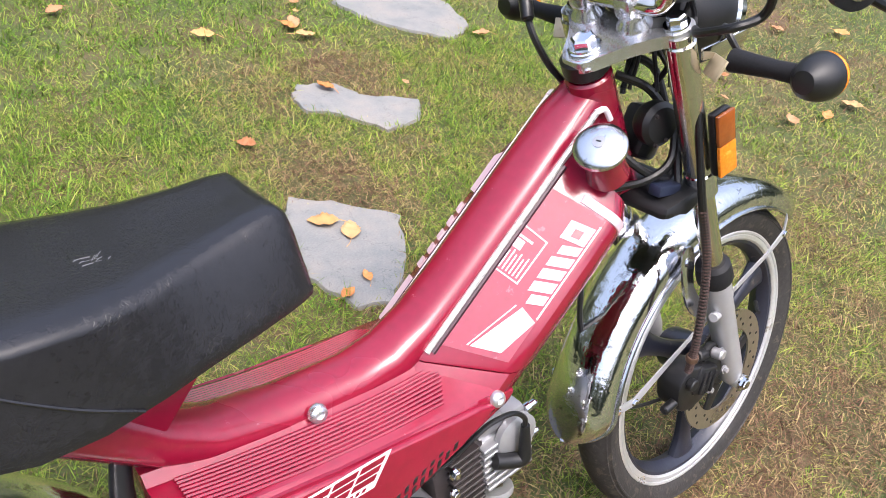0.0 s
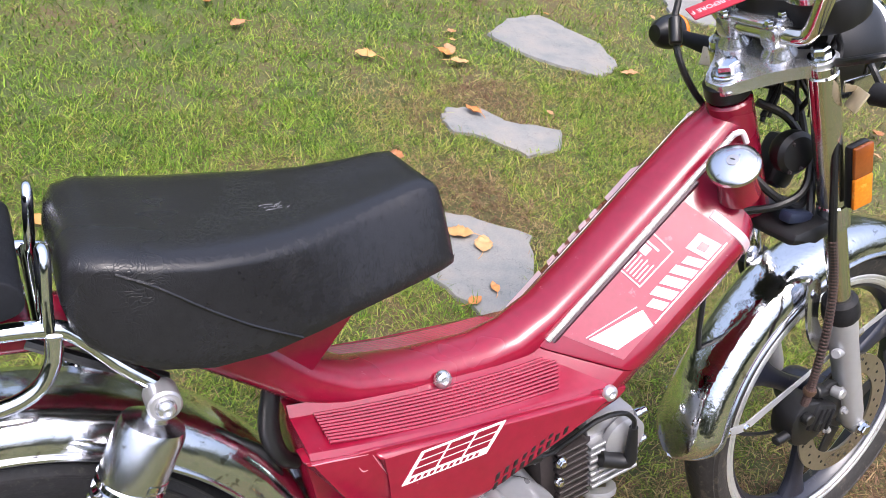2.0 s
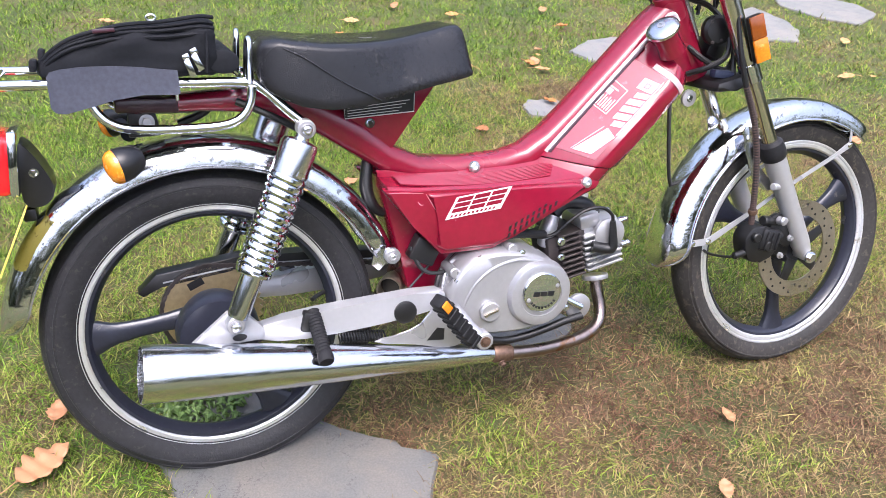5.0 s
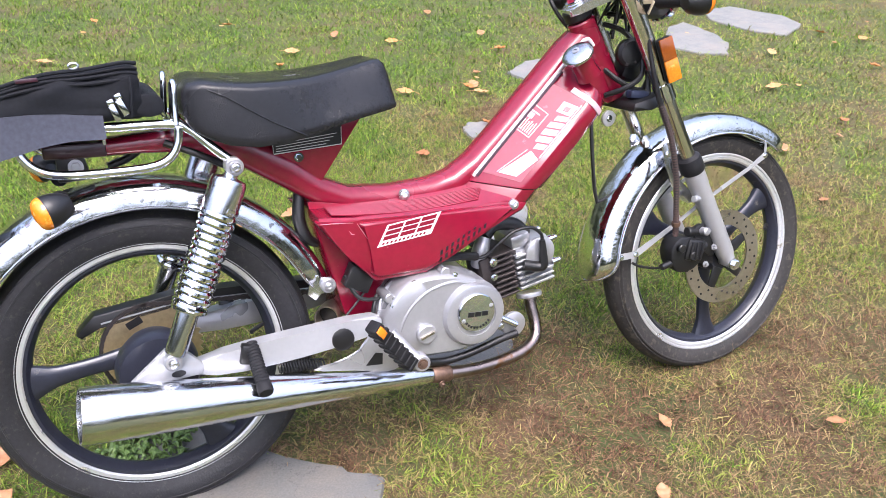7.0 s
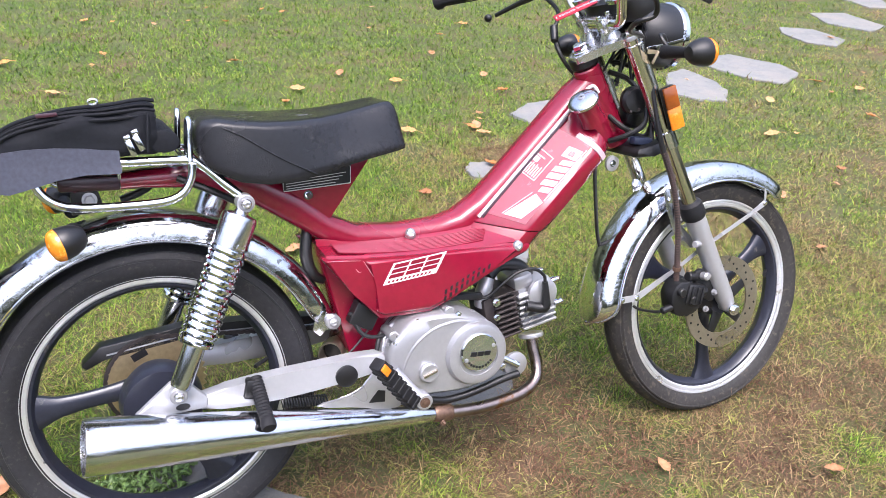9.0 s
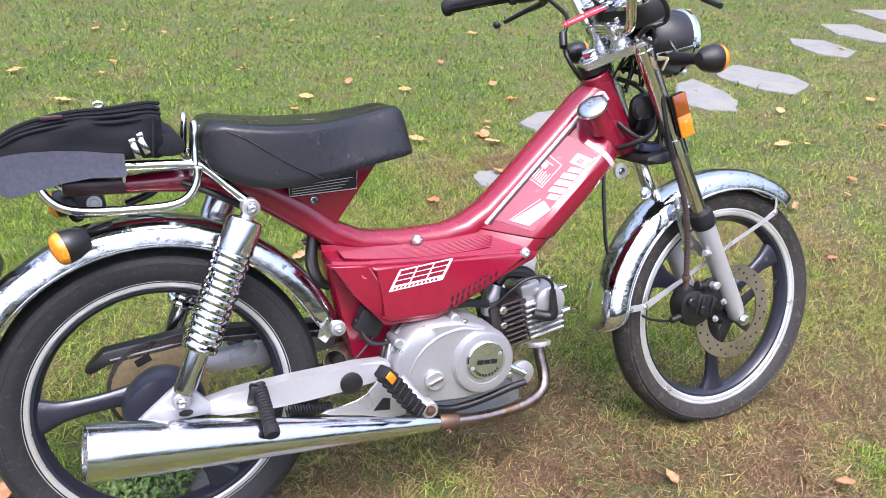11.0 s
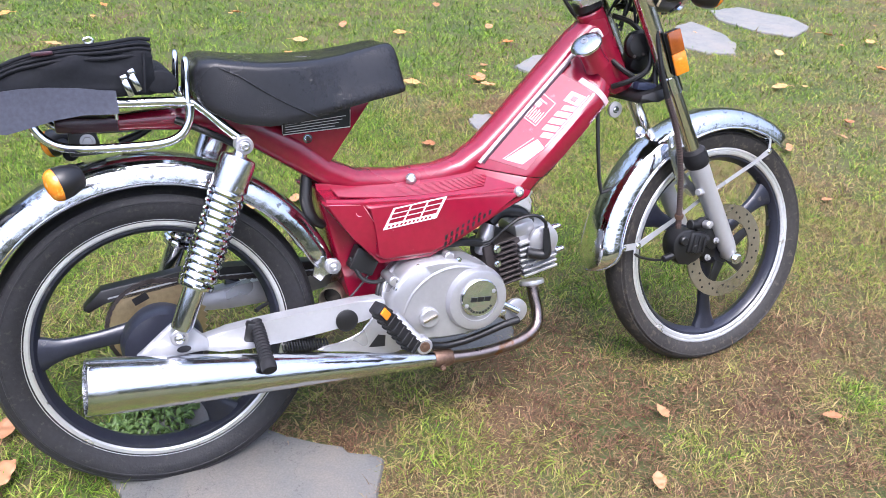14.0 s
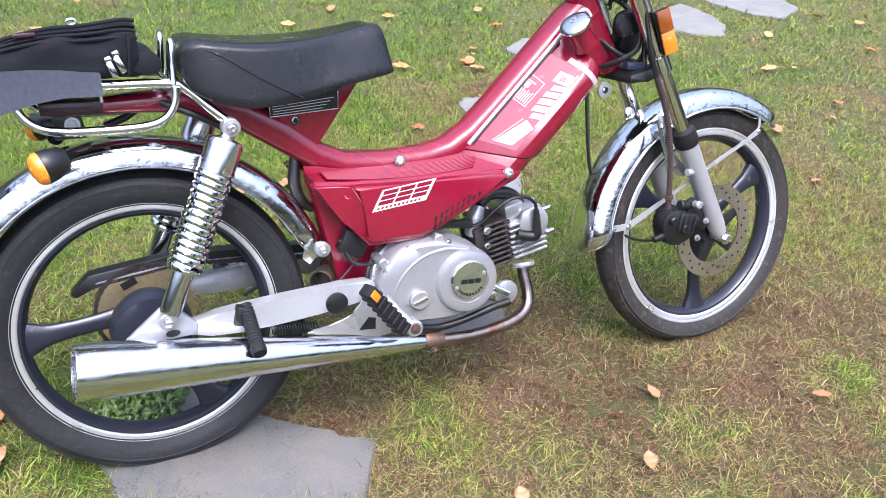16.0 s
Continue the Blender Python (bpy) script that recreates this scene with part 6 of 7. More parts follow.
# instruments
DASH = Matrix.Translation((0.950, 0.016, 0.952)) @ pose(0, 0, 0, 0, -28, 0)
bm = bmesh.new()
prism(bm, ring_line([(-0.040, -0.045), (-0.048, 0.0), (-0.040, 0.045), (-0.024, 0.108), (0.03, 0.114), (0.045, 0.07), (0.045, -0.07), (0.03, -0.114), (-0.024, -0.108)], 3), -0.045, 0.0, 0.008,
      DASH @ Matrix(((1, 0, 0, 0), (0, 0, 1, 0), (0, 1, 0, 0), (0, 0, 0, 1))))
dash = part("dashboard", bm, BLACK, moped, "black instrument panel with two round gauges")
for sgn in (-1, 1):
    c = DASH @ V(0.0, sgn * 0.069, 0.0)
    up = (DASH.to_3x3() @ V(0, 0, 1)).normalized()
    m = along(c, c + up)
    bm = bmesh.new()
    lathe(bm, [(0.038, -0.002), (0.0425, 0.0), (0.0425, 0.007), (0.0405, 0.009), (0.0378, 0.008), (0.0378, 0.002)], m, 44)
    gauge = part("gauge", bm, CHROME, dash, "round gauge with a chrome bezel")
    bm = bmesh.new()
    lathe(bm, [(0.0378, 0.001), (0.0378, 0.003), (0.002, 0.003)], m, 40)
    part("dial", bm, GLASS_DIAL, gauge)
    for k in range(21):
        a = radians(-140 + 14 * k)
        bm = bmesh.new()
        block(bm, (0.0014, 0.0008, 0.0065 if k % 2 == 0 else 0.0035), m @ Matrix.Translation((0.0315 * math.sin(a), 0.0032, 0.0315 * math.cos(a))) @ pose(0, 0, 0, 0, math.degrees(a), 0))
        part("tick", bm, WHITE, gauge)
    for k in range(6):
        bm = bmesh.new()
        block(bm, (0.0030, 0.0008, 0.0034), m @ pose(-0.0095 + 0.0038 * k, 0.0032, -0.014))
        part("counter_bar", bm, WHITE, gauge)
    bm = bmesh.new()
    lathe(bm, [(0.005, 0.003), (0.005, 0.006), (0.003, 0.007)], m, 16)
    part("needle_hub", bm, SILVER, gauge)
    bm = bmesh.new()
    block(bm, (0.0012, 0.001, 0.026), m @ pose(0, 0.0055, 0, 0, 200, 0) @ pose(0, 0, 0.011))
    part("needle", bm, WHITE, gauge)
bm = bmesh.new()
block(bm, (0.030, 0.026, 0.004), DASH @ pose(0.012, 0, 0.002), 0.001)
part("warning_lights", bm, GLASS_DIAL, dash)
for k in range(3):
    bm = bmesh.new()
    block(bm, (0.005, 0.018, 0.002), DASH @ pose(0.003 + 0.009 * k, 0, 0.0042))
    part("light_bar", bm, SILVER, dash)
bm = bmesh.new()
lathe(bm, [(0.013, 0.0), (0.013, 0.006), (0.010, 0.008)], along(DASH @ V(-0.030, 0, 0), DASH @ V(-0.030, 0, 1)), 20)
part("key_switch", bm, CHROME, dash)

for sgn in (-1, 1):
    bm = bmesh.new()
    block(bm, (0.003, 0.040, 0.026), pose(0.976, -0.006 + sgn * 0.114, 0.832, 0, 24, sgn * 35), 0.001)
    part("signal_plate", bm, ZINC, moped, "folded plated signal bracket")
# wiring behind the clamp
rw = random.Random(21)
for k in range(11):
    y0, y1 = rw.uniform(-0.075, 0.06), rw.uniform(-0.075, 0.06)
    a, b = V(rw.uniform(0.955, 0.985), y0, rw.uniform(0.90, 0.935)), V(rw.uniform(0.955, 1.0), y1, rw.uniform(0.76, 0.83))
    mid = (a + b) / 2 + V(rw.uniform(-0.015, 0.03), rw.uniform(-0.03, 0.03), rw.uniform(-0.02, 0.02))
    bm = bmesh.new()
    tube(bm, [a, a.lerp(mid, 0.5) + V(0.010, 0, 0), mid, b], rw.uniform(0.002, 0.0042), 8, 5)
    part("wire", bm, (BLACK, GRIP, BLACK, BLUE_PLUG)[k % 4], moped)
# headlight
bm = bmesh.new()
lathe(bm, [(0.012, -0.10), (0.050, -0.085), (0.074, -0.050), (0.082, 0.0), (0.082, 0.020)], along((1.066, -0.004, 0.868), (1.18, 0.0, 0.850)) @ Matrix.Diagonal((0.81, 0.86, 0.81, 1)), 40)
lamp = part("headlight", bm, BLACK, moped, "round black headlight with a chrome rim")
bm = bmesh.new()
lathe(bm, [(0.082, 0.016), (0.087, 0.020), (0.087, 0.032), (0.080, 0.038), (0.076, 0.036)], along((1.066, -0.004, 0.868), (1.18, 0.0, 0.850)) @ Matrix.Diagonal((0.81, 0.86, 0.81, 1)), 40)
part("headlight_rim", bm, CHROME, lamp)
bm = bmesh.new()
lathe(bm, [(0.078, 0.030), (0.060, 0.042), (0.002, 0.048)], along((1.066, -0.004, 0.868), (1.18, 0.0, 0.850)) @ Matrix.Diagonal((0.81, 0.86, 0.81, 1)), 40)
part("headlight_glass", bm, GLASS_DIAL, lamp)
for sgn in (-1, 1):
    y = -0.006
    bm = bmesh.new()
    prism(bm, [(0.965, 0.852), (1.012, 0.858), (1.055, 0.866), (1.050, 0.850), (1.008, 0.838), (0.968, 0.838)], y + sgn * 0.098, y + sgn * 0.102, 0.001)
    part("light_bracket", bm, WARM_CHROME, moped, "bent plated bracket")
    turn_signal((0.998, y + sgn * 0.228, 0.845), (1, sgn * 0.02, 0.03), moped, (0.986, y + sgn * 0.128, 0.842), 0.90)
    bm = bmesh.new()
    tube(bm, [V(0.992, y + sgn * 0.13, 0.85), V(0.985, y + sgn * 0.115, 0.872), V(1.01, y + sgn * 0.095, 0.870), V(1.03, y + sgn * 0.08, 0.85)], 0.004, 8, 5)
    part("signal_wire", bm, BLACK, moped)
# ---------- tail bag on the rack ----------
bag = root("tail_bag", BIKE, "black nylon tail bag with zip pockets lying on the chrome rack", "bag")
bm = bmesh.new()
rings = []
for x, zt, zb, half in [(-0.212, 0.742, 0.736, 0.060), (-0.206, 0.756, 0.733, 0.085), (-0.185, 0.774, 0.730, 0.098), (-0.15, 0.789, 0.729, 0.104), (-0.09, 0.803, 0.727, 0.106), (-0.03, 0.807, 0.725, 0.106), (0.02, 0.811, 0.723, 0.104), (0.034, 0.810, 0.722, 0.100), (0.042, 0.802, 0.724, 0.096), (0.036, 0.795, 0.728, 0.092), (0.024, 0.788, 0.728, 0.088), (0.022, 0.770, 0.730, 0.086)]:
    h = zt - zb
    side = [(0.0, zt + 0.003), (half * 0.6, zt), (half * 0.86, zt - 0.006), (half * 0.96, zt - h * 0.16), (half, zt - h * 0.35), (half * 1.01, zt - h * 0.62), (half * 0.98, zb + h * 0.08), (half * 0.9, zb)]
    ring = side + [(-y, z) for y, z in side[:0:-1]]
    # the lid is drawn up at the near edge and sags towards the far one
    ring = [(y, z + (z - zb) / h * (0.007 - 0.050 * (y + half) / (2 * half))) for y, z in ring]
    rings.append([V(x, 0.012 + y, z) for y, z in ring])
loft(bm, rings)
bmesh.ops.subdivide_edges(bm, edges=bm.edges[:], cuts=2, use_grid_fill=True)
for v in bm.verts:
    q = noise.noise(Vector((v.co.x * 22, v.co.y * 20, v.co.z * 38)))
    v.co += V(0, math.copysign(0.007, v.co.y) * q, 0.005 * noise.noise(v.co * 30))
part("bag_body", bm, CLOTH, bag, "", 60)
# lid edge with piping and zip
for dz, r in ((0.0, 0.0032), (-0.007, 0.0022), (-0.013, 0.0030), (-0.022, 0.0034)):
    bm = bmesh.new()
    pts = [(-0.205, 0.752, 0.080), (-0.182, 0.774, 0.098), (-0.15, 0.790, 0.1035), (-0.09, 0.803, 0.105), (-0.03, 0.806, 0.1055), (0.02, 0.811, 0.103), (0.042, 0.808, 0.097)]
    tube(bm, [V(x, 0.013 - y, z + dz * (0.5 + 0.7 * (x + 0.2) / 0.24)) for x, z, y in pts], r, 8, 5)
    part("piping", bm, CLOTH, bag)
bm = bmesh.new()
prism(bm, ring_line([(0.030, 0.733), (0.036, 0.757), (0.058, 0.760), (0.074, 0.748), (0.072, 0.730), (0.05, 0.724)], 3), -0.085, 0.105, 0.008, seg=3)
part("front_pocket", bm, CLOTH, bag)
# grey flap that hangs over the rail, a bent sheet
bm = bmesh.new()
rings = []
for x, zt, zb in [(-0.197, 0.736, 0.694), (-0.192, 0.743, 0.686), (-0.178, 0.746, 0.684), (-0.15, 0.748, 0.691), (-0.11, 0.747, 0.699), (-0.07, 0.743, 0.704), (-0.040, 0.738, 0.702), (-0.022, 0.736, 0.702), (-0.018, 0.735, 0.704)]:
    k = 0.002 * math.sin(x * 90)
    ring = [V(x, -0.097 + k, zt), V(x, -0.100 + k, (zt + zb) / 2 + 0.008), V(x, -0.1035 + k * 2, (zt + zb) / 2 - 0.008), V(x, -0.108 + k * 3, zb), V(x, -0.1055 + k * 3, zb - 0.0005), V(x, -0.100, (zt + zb) / 2 - 0.008), V(x, -0.096, (zt + zb) / 2 + 0.008), V(x, -0.094, zt)]
    rings.append(ring)
loft(bm, rings)
bmesh.ops.subdivide_edges(bm, edges=bm.edges[:], cuts=1, smooth=0.3, use_grid_fill=True)
part("flap", bm, CLOTH_GREY, bag, "grey nylon flap hanging over the rail", 50)
bm = bmesh.new()
block(bm, (0.030, 0.003, 0.006), pose(-0.112, -0.0965, 0.797, 0, -2, 0), 0.001)
part("bag_label", bm, DARK_RED, bag, "small dark red label")
for x, z, tilt in ((-0.002, 0.738, -18), (0.010, 0.746, -22)):
    bm = bmesh.new()
    block(bm, (0.011, 0.004, 0.010), pose(x - 0.002, -0.100, z + 0.016, 0, tilt, 0), 0.002)
    pull = part("zip_slider", bm, CHROME, bag, "metal zip pull")
    bm = bmesh.new()
    block(bm, (0.010, 0.003, 0.026), pose(x + 0.002, -0.105, z, 0, tilt, 0), 0.003)
    part("zip_tab", bm, CHROME, pull)
bm = bmesh.new()
pts = [V(-0.046 + 0.0065 * math.cos(a), -0.094, 0.812 + 0.004 * math.sin(a)) for a in np.linspace(0, 2 * math.pi, 17).tolist()]
tube(bm, pts, 0.0022, 8, 0, False)
part("d_ring", bm, CHROME, bag)
bm = bmesh.new()
tube(bm, [V(0.024, -0.100, 0.730), V(0.028, -0.1005, 0.765), V(0.030, -0.096, 0.790)], 0.0022, 6, 4)
part("zip", bm, CLOTH, bag)
for y in (-0.075, 0.075):
    bm = bmesh.new()
    block(bm, (0.010, 0.020, 0.018), pose(-0.213, y, 0.752, 0, 10, 0), 0.003)
    part("strap", bm, CLOTH, bag)

# ---------- red key tag ----------
key_tag = root("key_tag", BIKE, "red cloth key tag with white letters hanging from the ignition", "key tag")
TA, TB = V(0.842, 0.036, 0.908), V(0.921, 0.010, 0.942)
TX = (TA - TB).normalized()
TZ = V(-0.35, -0.25, 0.9)
TZ = (TZ - TX * TZ.dot(TX)).normalized()
TY = TZ.cross(TX)
mid = (TA + TB) / 2
TM = Matrix(((TX.x, TY.x, TZ.x, mid.x), (TX.y, TY.y, TZ.y, mid.y), (TX.z, TY.z, TZ.z, mid.z), (0, 0, 0, 1)))
bm = bmesh.new()
block(bm, ((TA - TB).length, 0.026, 0.0022), TM, 0.0008)
part("tag_cloth", bm, TAG, key_tag)
fc = bpy.data.curves.new("tag_text", "FONT")
fc.body, fc.size, fc.align_x, fc.align_y, fc.extrude = "REMOVE BEFORE F", 0.0105, "CENTER", "CENTER", 0.0002
tmp = new("tag_text", fc)
text_me = bpy.data.meshes.new_from_object(tmp)
bpy.data.objects.remove(tmp)
text_me.materials.clear()
text_me.materials.append(TAG_PRINT)
tag_text = new("lettering", text_me)
tag_text.parent = key_tag
tag_text.matrix_basis = TM @ pose(0, 0, 0.0013)
bm = bmesh.new()
pts = [TB - TX * 0.012 + TX * 0.012 * math.cos(a) + TY * 0.012 * math.sin(a) for a in np.linspace(0, 2 * math.pi, 21).tolist()]
tube(bm, pts, 0.0011, 6, 0, False)
part("key_ring", bm, CHROME, key_tag)
bm = bmesh.new()
block(bm, (0.030, 0.009, 0.003), along(TB - TX * 0.022, DASH @ V(-0.030, 0, 0.006)) @ pose(0, 0.01, 0), 0.001)
part("key", bm, CHROME, key_tag)

# ---------- fallen leaves and weeds ----------
def leaf_mesh(name, mat, lobes, long, wide, curl, seed):
    r = random.Random(seed)
    n = 22
    edge = []
    for k in range(n + 1):
        u = k / n
        w = wide * math.sin(math.pi * u ** 0.85) ** 0.8
        if lobes:
            w *= 0.62 + 0.42 * abs(math.sin(u * math.pi * lobes))
        else:
            w *= 1 + 0.08 * math.sin(u * 40)
        edge.append((long * (u - 0.5), max(w, 0.0006)))
    bm = bmesh.new()

    def lift(x, y):
        return curl * ((x / long) ** 2 * 1.6 + (y / wide) ** 2 * 0.5) * long + 0.0015 * math.sin(x * 260 + seed)

    rows = []
    for x, w in edge:
        rows.append([V(x, w * f, lift(x, w * f) + (0.0012 if abs(f) < 0.01 else 0)) for f in (-1, -0.5, 0, 0.5, 1)])
    under = [[p - V(0, 0, 0.0006) for p in row] for row in rows]
    loft(bm, [a + b[::-1] for a, b in zip(rows, under)])
    tube(bm, [V(-long * 0.5, 0, lift(-long * 0.5, 0)), V(-long * 0.72, 0.004, 0.004), V(-long * 0.9, 0.012, 0.002)], 0.0009, 6, 3)
    for f in bm.faces:
        f.smooth = True
    me = bpy.data.meshes.new(name)
    bm.to_mesh(me)
    bm.free()
    me.materials.append(mat)
    return me


LEAF_KINDS = {"o": (leaf_mesh("leaf_orange", LEAF_ORANGE, 0, 0.062, 0.019, 0.35, 1), "curled orange fallen leaf on the grass"),
              "y": (leaf_mesh("leaf_yellow", LEAF_YELLOW, 0, 0.066, 0.022, 0.25, 2), "yellow fallen leaf on the grass"),
              "t": (leaf_mesh("leaf_tan", LEAF_TAN, 0, 0.068, 0.023, 0.34, 3), "dry tan fallen leaf on the grass"),
              "b": (leaf_mesh("leaf_brown", LEAF_BROWN, 0, 0.060, 0.022, 0.40, 5), "curled brown fallen leaf on the grass"),
              "q": (leaf_mesh("leaf_brown_oak", LEAF_BROWN, 4, 0.100, 0.036, 0.25, 6), "brown lobed oak leaf on the grass"),
              "k": (leaf_mesh("leaf_oak", LEAF_TAN, 4, 0.105, 0.036, 0.22, 4), "pale lobed oak leaf on the grass")}


def leaf(kind, x, y, size=1.0, z=0.020, turn=None, tilt=12):
    me, label = LEAF_KINDS[kind]
    r = random.Random(int(x * 1000) * 7 + int(y * 1000))
    ob = new("fallen_leaf", me)
    ob.matrix_basis = pose(x, y, z, r.uniform(-tilt, tilt), r.uniform(-tilt, tilt), r.uniform(0, 360) if turn is None else turn) @ Matrix.Diagonal((size, size, size, 1))
    return tagged(ob, label, "leaf", "fallen leaves")


for kind, size, places in [
        ("y", 1.15, ((0.05, 4.44), (-0.16, 2.89), (-0.38, 3.48), (1.48, 2.75), (0.95, 2.72), (1.25, 1.99), (2.45, 4.00), (3.90, 2.21), (3.31, 1.97), (2.90, 1.52), (4.03, 2.03), (0.14, 1.23), (0.35, 1.01), (1.57, 1.88), (3.16, 0.70), (3.84, 1.13))),
        ("o", 1.00, ((0.10, 3.58), (0.84, 2.52), (0.75, 3.31), (1.32, 4.54), (0.89, 4.30), (1.97, 2.47), (3.66, 1.62), (1.43, 1.53), (1.55, 1.96), (2.97, 0.69))),
        ("t", 0.95, ((1.24, 2.95), (1.58, 1.98), (2.00, 2.76), (2.38, 0.92), (4.98, 3.14), (-0.30, 0.20), (0.49, 1.02), (0.89, 2.30), (2.19, 1.68), (2.80, 0.73), (3.54, 1.27))),
        ("b", 0.95, ((1.90, 3.26), (1.06, 1.32), (2.86, 1.07))),
        ("t", 0.60, ((0.98, -0.20), (0.85, -0.37), (1.33, -0.34), (0.57, -0.36))),
        ("q", 0.80, ((1.41, 0.64), (1.33, 0.54)))]:
    for x, y in places:
        leaf(kind, x, y, size)
leaf("k", -0.325, 0.055, 1.05, 0.022, 40, 5)
leaf("y", 1.06, 0.94, 1.15, 0.0145, 150, 4)
leaf("y", 1.10, 0.88, 1.05, 0.0145, 60, 4)
leaf("o", 0.97, 0.69, 0.7, 0.0145, 20, 4)
leaf("o", 1.04, 0.72, 0.6, 0.0145, 80, 4)
rl = random.Random(12)
for _ in range(45):
    x, y = rl.uniform(-1.2, 7.5), rl.uniform(2.9, 8.0)
    leaf(rl.choice("ooyt"), x, y, rl.uniform(0.45, 0.9))
for _ in range(22):
    x, y = rl.uniform(1.5, 4.8), rl.uniform(-0.2, 2.6)
    leaf(rl.choice("oytt"), x, y, rl.uniform(0.35, 0.7))


def weeds(clumps):
    """Broad leaves on short stems, too small to tell apart, in clumps."""
    r = random.Random(3)
    bm = bmesh.new()
    for x, y, count, spread in clumps:
        for _ in range(count):
            a = r.uniform(0, 6.283)
            d = spread * math.sqrt(r.random())
            c = V(x + d * math.cos(a), y + d * math.sin(a), r.uniform(0.012, 0.038))
            long, wide, way = r.uniform(0.011, 0.024), r.uniform(0.003, 0.0065), r.uniform(0, 6.283)
            f, s, up = V(math.cos(way), math.sin(way), r.uniform(-0.2, 0.4)), V(-math.sin(way), math.cos(way), r.uniform(-0.2, 0.2)), V(0, 0, 1)
            rows = []
            for k in range(5):
                u = k / 4
                w = wide * math.sin(math.pi * (0.06 + 0.9 * u)) ** 0.7
                p = c + f * long * (u - 0.5) - up * 0.004 * (u - 0.5) ** 2 * 8
                rows.append([bm.verts.new(p - s * w + up * 0.002), bm.verts.new(p), bm.verts.new(p + s * w + up * 0.002)])
            for p, q in zip(rows, rows[1:]):
                bm.faces.new((p[0], p[1], q[1], q[0]))
                bm.faces.new((p[1], p[2], q[2], q[1]))
    ob = part("weeds", bm, WEED, None)
    return tagged(ob, "low clumps of broad green weed leaves in the lawn", "weeds", kind="stuff")


weeds([(-0.03, 0.135, 190, 0.075), (-0.09, 0.10, 90, 0.06), (0.02, 0.17, 50, 0.04)])

# ---------- ground ----------
def unseen_trees():
    """Unseen ring of trees added to darken chrome reflections: tall beyond the moped, with gaps of sky."""
    r = random.Random(5)
    bm = bmesh.new()
    n, rows = 260, 26
    grid = []
    for j in range(rows):
        u = j / (rows - 1)
        ring = []
        for i in range(n):
            a = 2 * math.pi * i / n
            tall = 4.6 + 5.6 * max(0.0, math.cos(a - radians(75))) ** 0.7
            top = tall * (1 + 0.22 * noise.noise(Vector((3 * math.cos(a), 3 * math.sin(a), 1))) + 0.16 * noise.noise(Vector((14 * math.cos(a), 14 * math.sin(a), 2))))
            d = 17 + 1.6 * noise.noise(Vector((9 * math.cos(a), 9 * math.sin(a), 3 * u))) - 1.5 * math.sin(math.pi * u) + 2.5 * u + r.uniform(-0.5, 0.5)
            ring.append(bm.verts.new((1 + d * math.cos(a), 1 + d * math.sin(a), top * u - 0.05 + (r.uniform(-0.25, 0.25) if j else 0))))
        grid.append(ring)
    for j, (p, q) in enumerate(zip(grid, grid[1:])):
        u = j / (rows - 1)
        for i in range(n):
            k = (i + 1) % n
            if noise.noise(p[i].co * 0.42) + 0.6 * noise.noise(p[i].co * 1.3) > 0.75 - 0.75 * u:
                continue
            bm.faces.new((p[i], p[k], q[k], q[i]))
    ob = part("backdrop", bm, FOLIAGE, None, "", 80)
    tagged(ob, "unseen ring of dark trees, added for the reflections in the chrome", "backdrop", kind="structure")


unseen_trees()

bm = bmesh.new()
ticks = sorted({round(s * v, 3) for v in (0, 0.25, 0.5, 0.8, 1.2, 1.7, 2.4, 3.3, 4.5, 6, 8, 12, 20, 40, 80, 160, 400) for s in (1, -1)})
grid = [[bm.verts.new((0.6 + x, 0.6 + y, 0)) for x in ticks] for y in ticks]
for a, b in zip(grid, grid[1:]):
    for i in range(len(ticks) - 1):
        bm.faces.new((a[i], a[i + 1], b[i + 1], b[i]))
ground = part("ground", bm, SOIL, None)
tagged(ground, "autumn lawn soil and thatch, patchy green and brown", "ground", kind="structure")

STONES = [[(-0.13, 0.02), (-0.10, -0.10), (0.04, -0.17), (0.30, -0.25), (0.375, -0.125), (0.30, -0.06), (0.18, 0.03), (0.09, 0.16), (0.0, 0.20), (-0.09, 0.13)],
          [(0.58, 0.20), (0.66, 0.13), (0.76, 0.13), (0.83, 0.19), (0.80, 0.32), (0.70, 0.40), (0.60, 0.33)],
          [(1.05, 1.07), (1.15, 0.99), (1.25, 0.89), (1.17, 0.74), (1.04, 0.62), (0.97, 0.65), (0.92, 0.80), (0.96, 0.98)],
          [(1.37, 1.59), (1.47, 1.56), (1.52, 1.46), (1.67, 1.37), (1.60, 1.26), (1.47, 1.25), (1.40, 1.38), (1.31, 1.44), (1.31, 1.53)],
          [(1.83, 2.13), (2.00, 2.26), (2.18, 2.29), (2.27, 1.97), (2.22, 1.78), (2.08, 1.70), (1.95, 1.82), (1.87, 1.95)],
          [(2.98, 2.42), (3.14, 2.62), (3.29, 2.67), (3.30, 2.40), (3.24, 2.22), (3.10, 2.06), (2.95, 2.10), (2.88, 2.26)],
          [(3.60, 2.88), (3.85, 2.92), (4.02, 2.62), (3.97, 2.42), (3.69, 2.25), (3.54, 2.42), (3.50, 2.68)],
          [(4.90, 3.57), (5.13, 3.46), (5.10, 3.12), (4.85, 2.95), (4.72, 3.10), (4.75, 3.38)],
          [(5.65, 4.00), (5.99, 3.95), (5.90, 3.45), (5.58, 3.31), (5.45, 3.62)],
          [(6.58, 4.55), (7.04, 4.50), (6.72, 4.08), (6.48, 4.12)]]


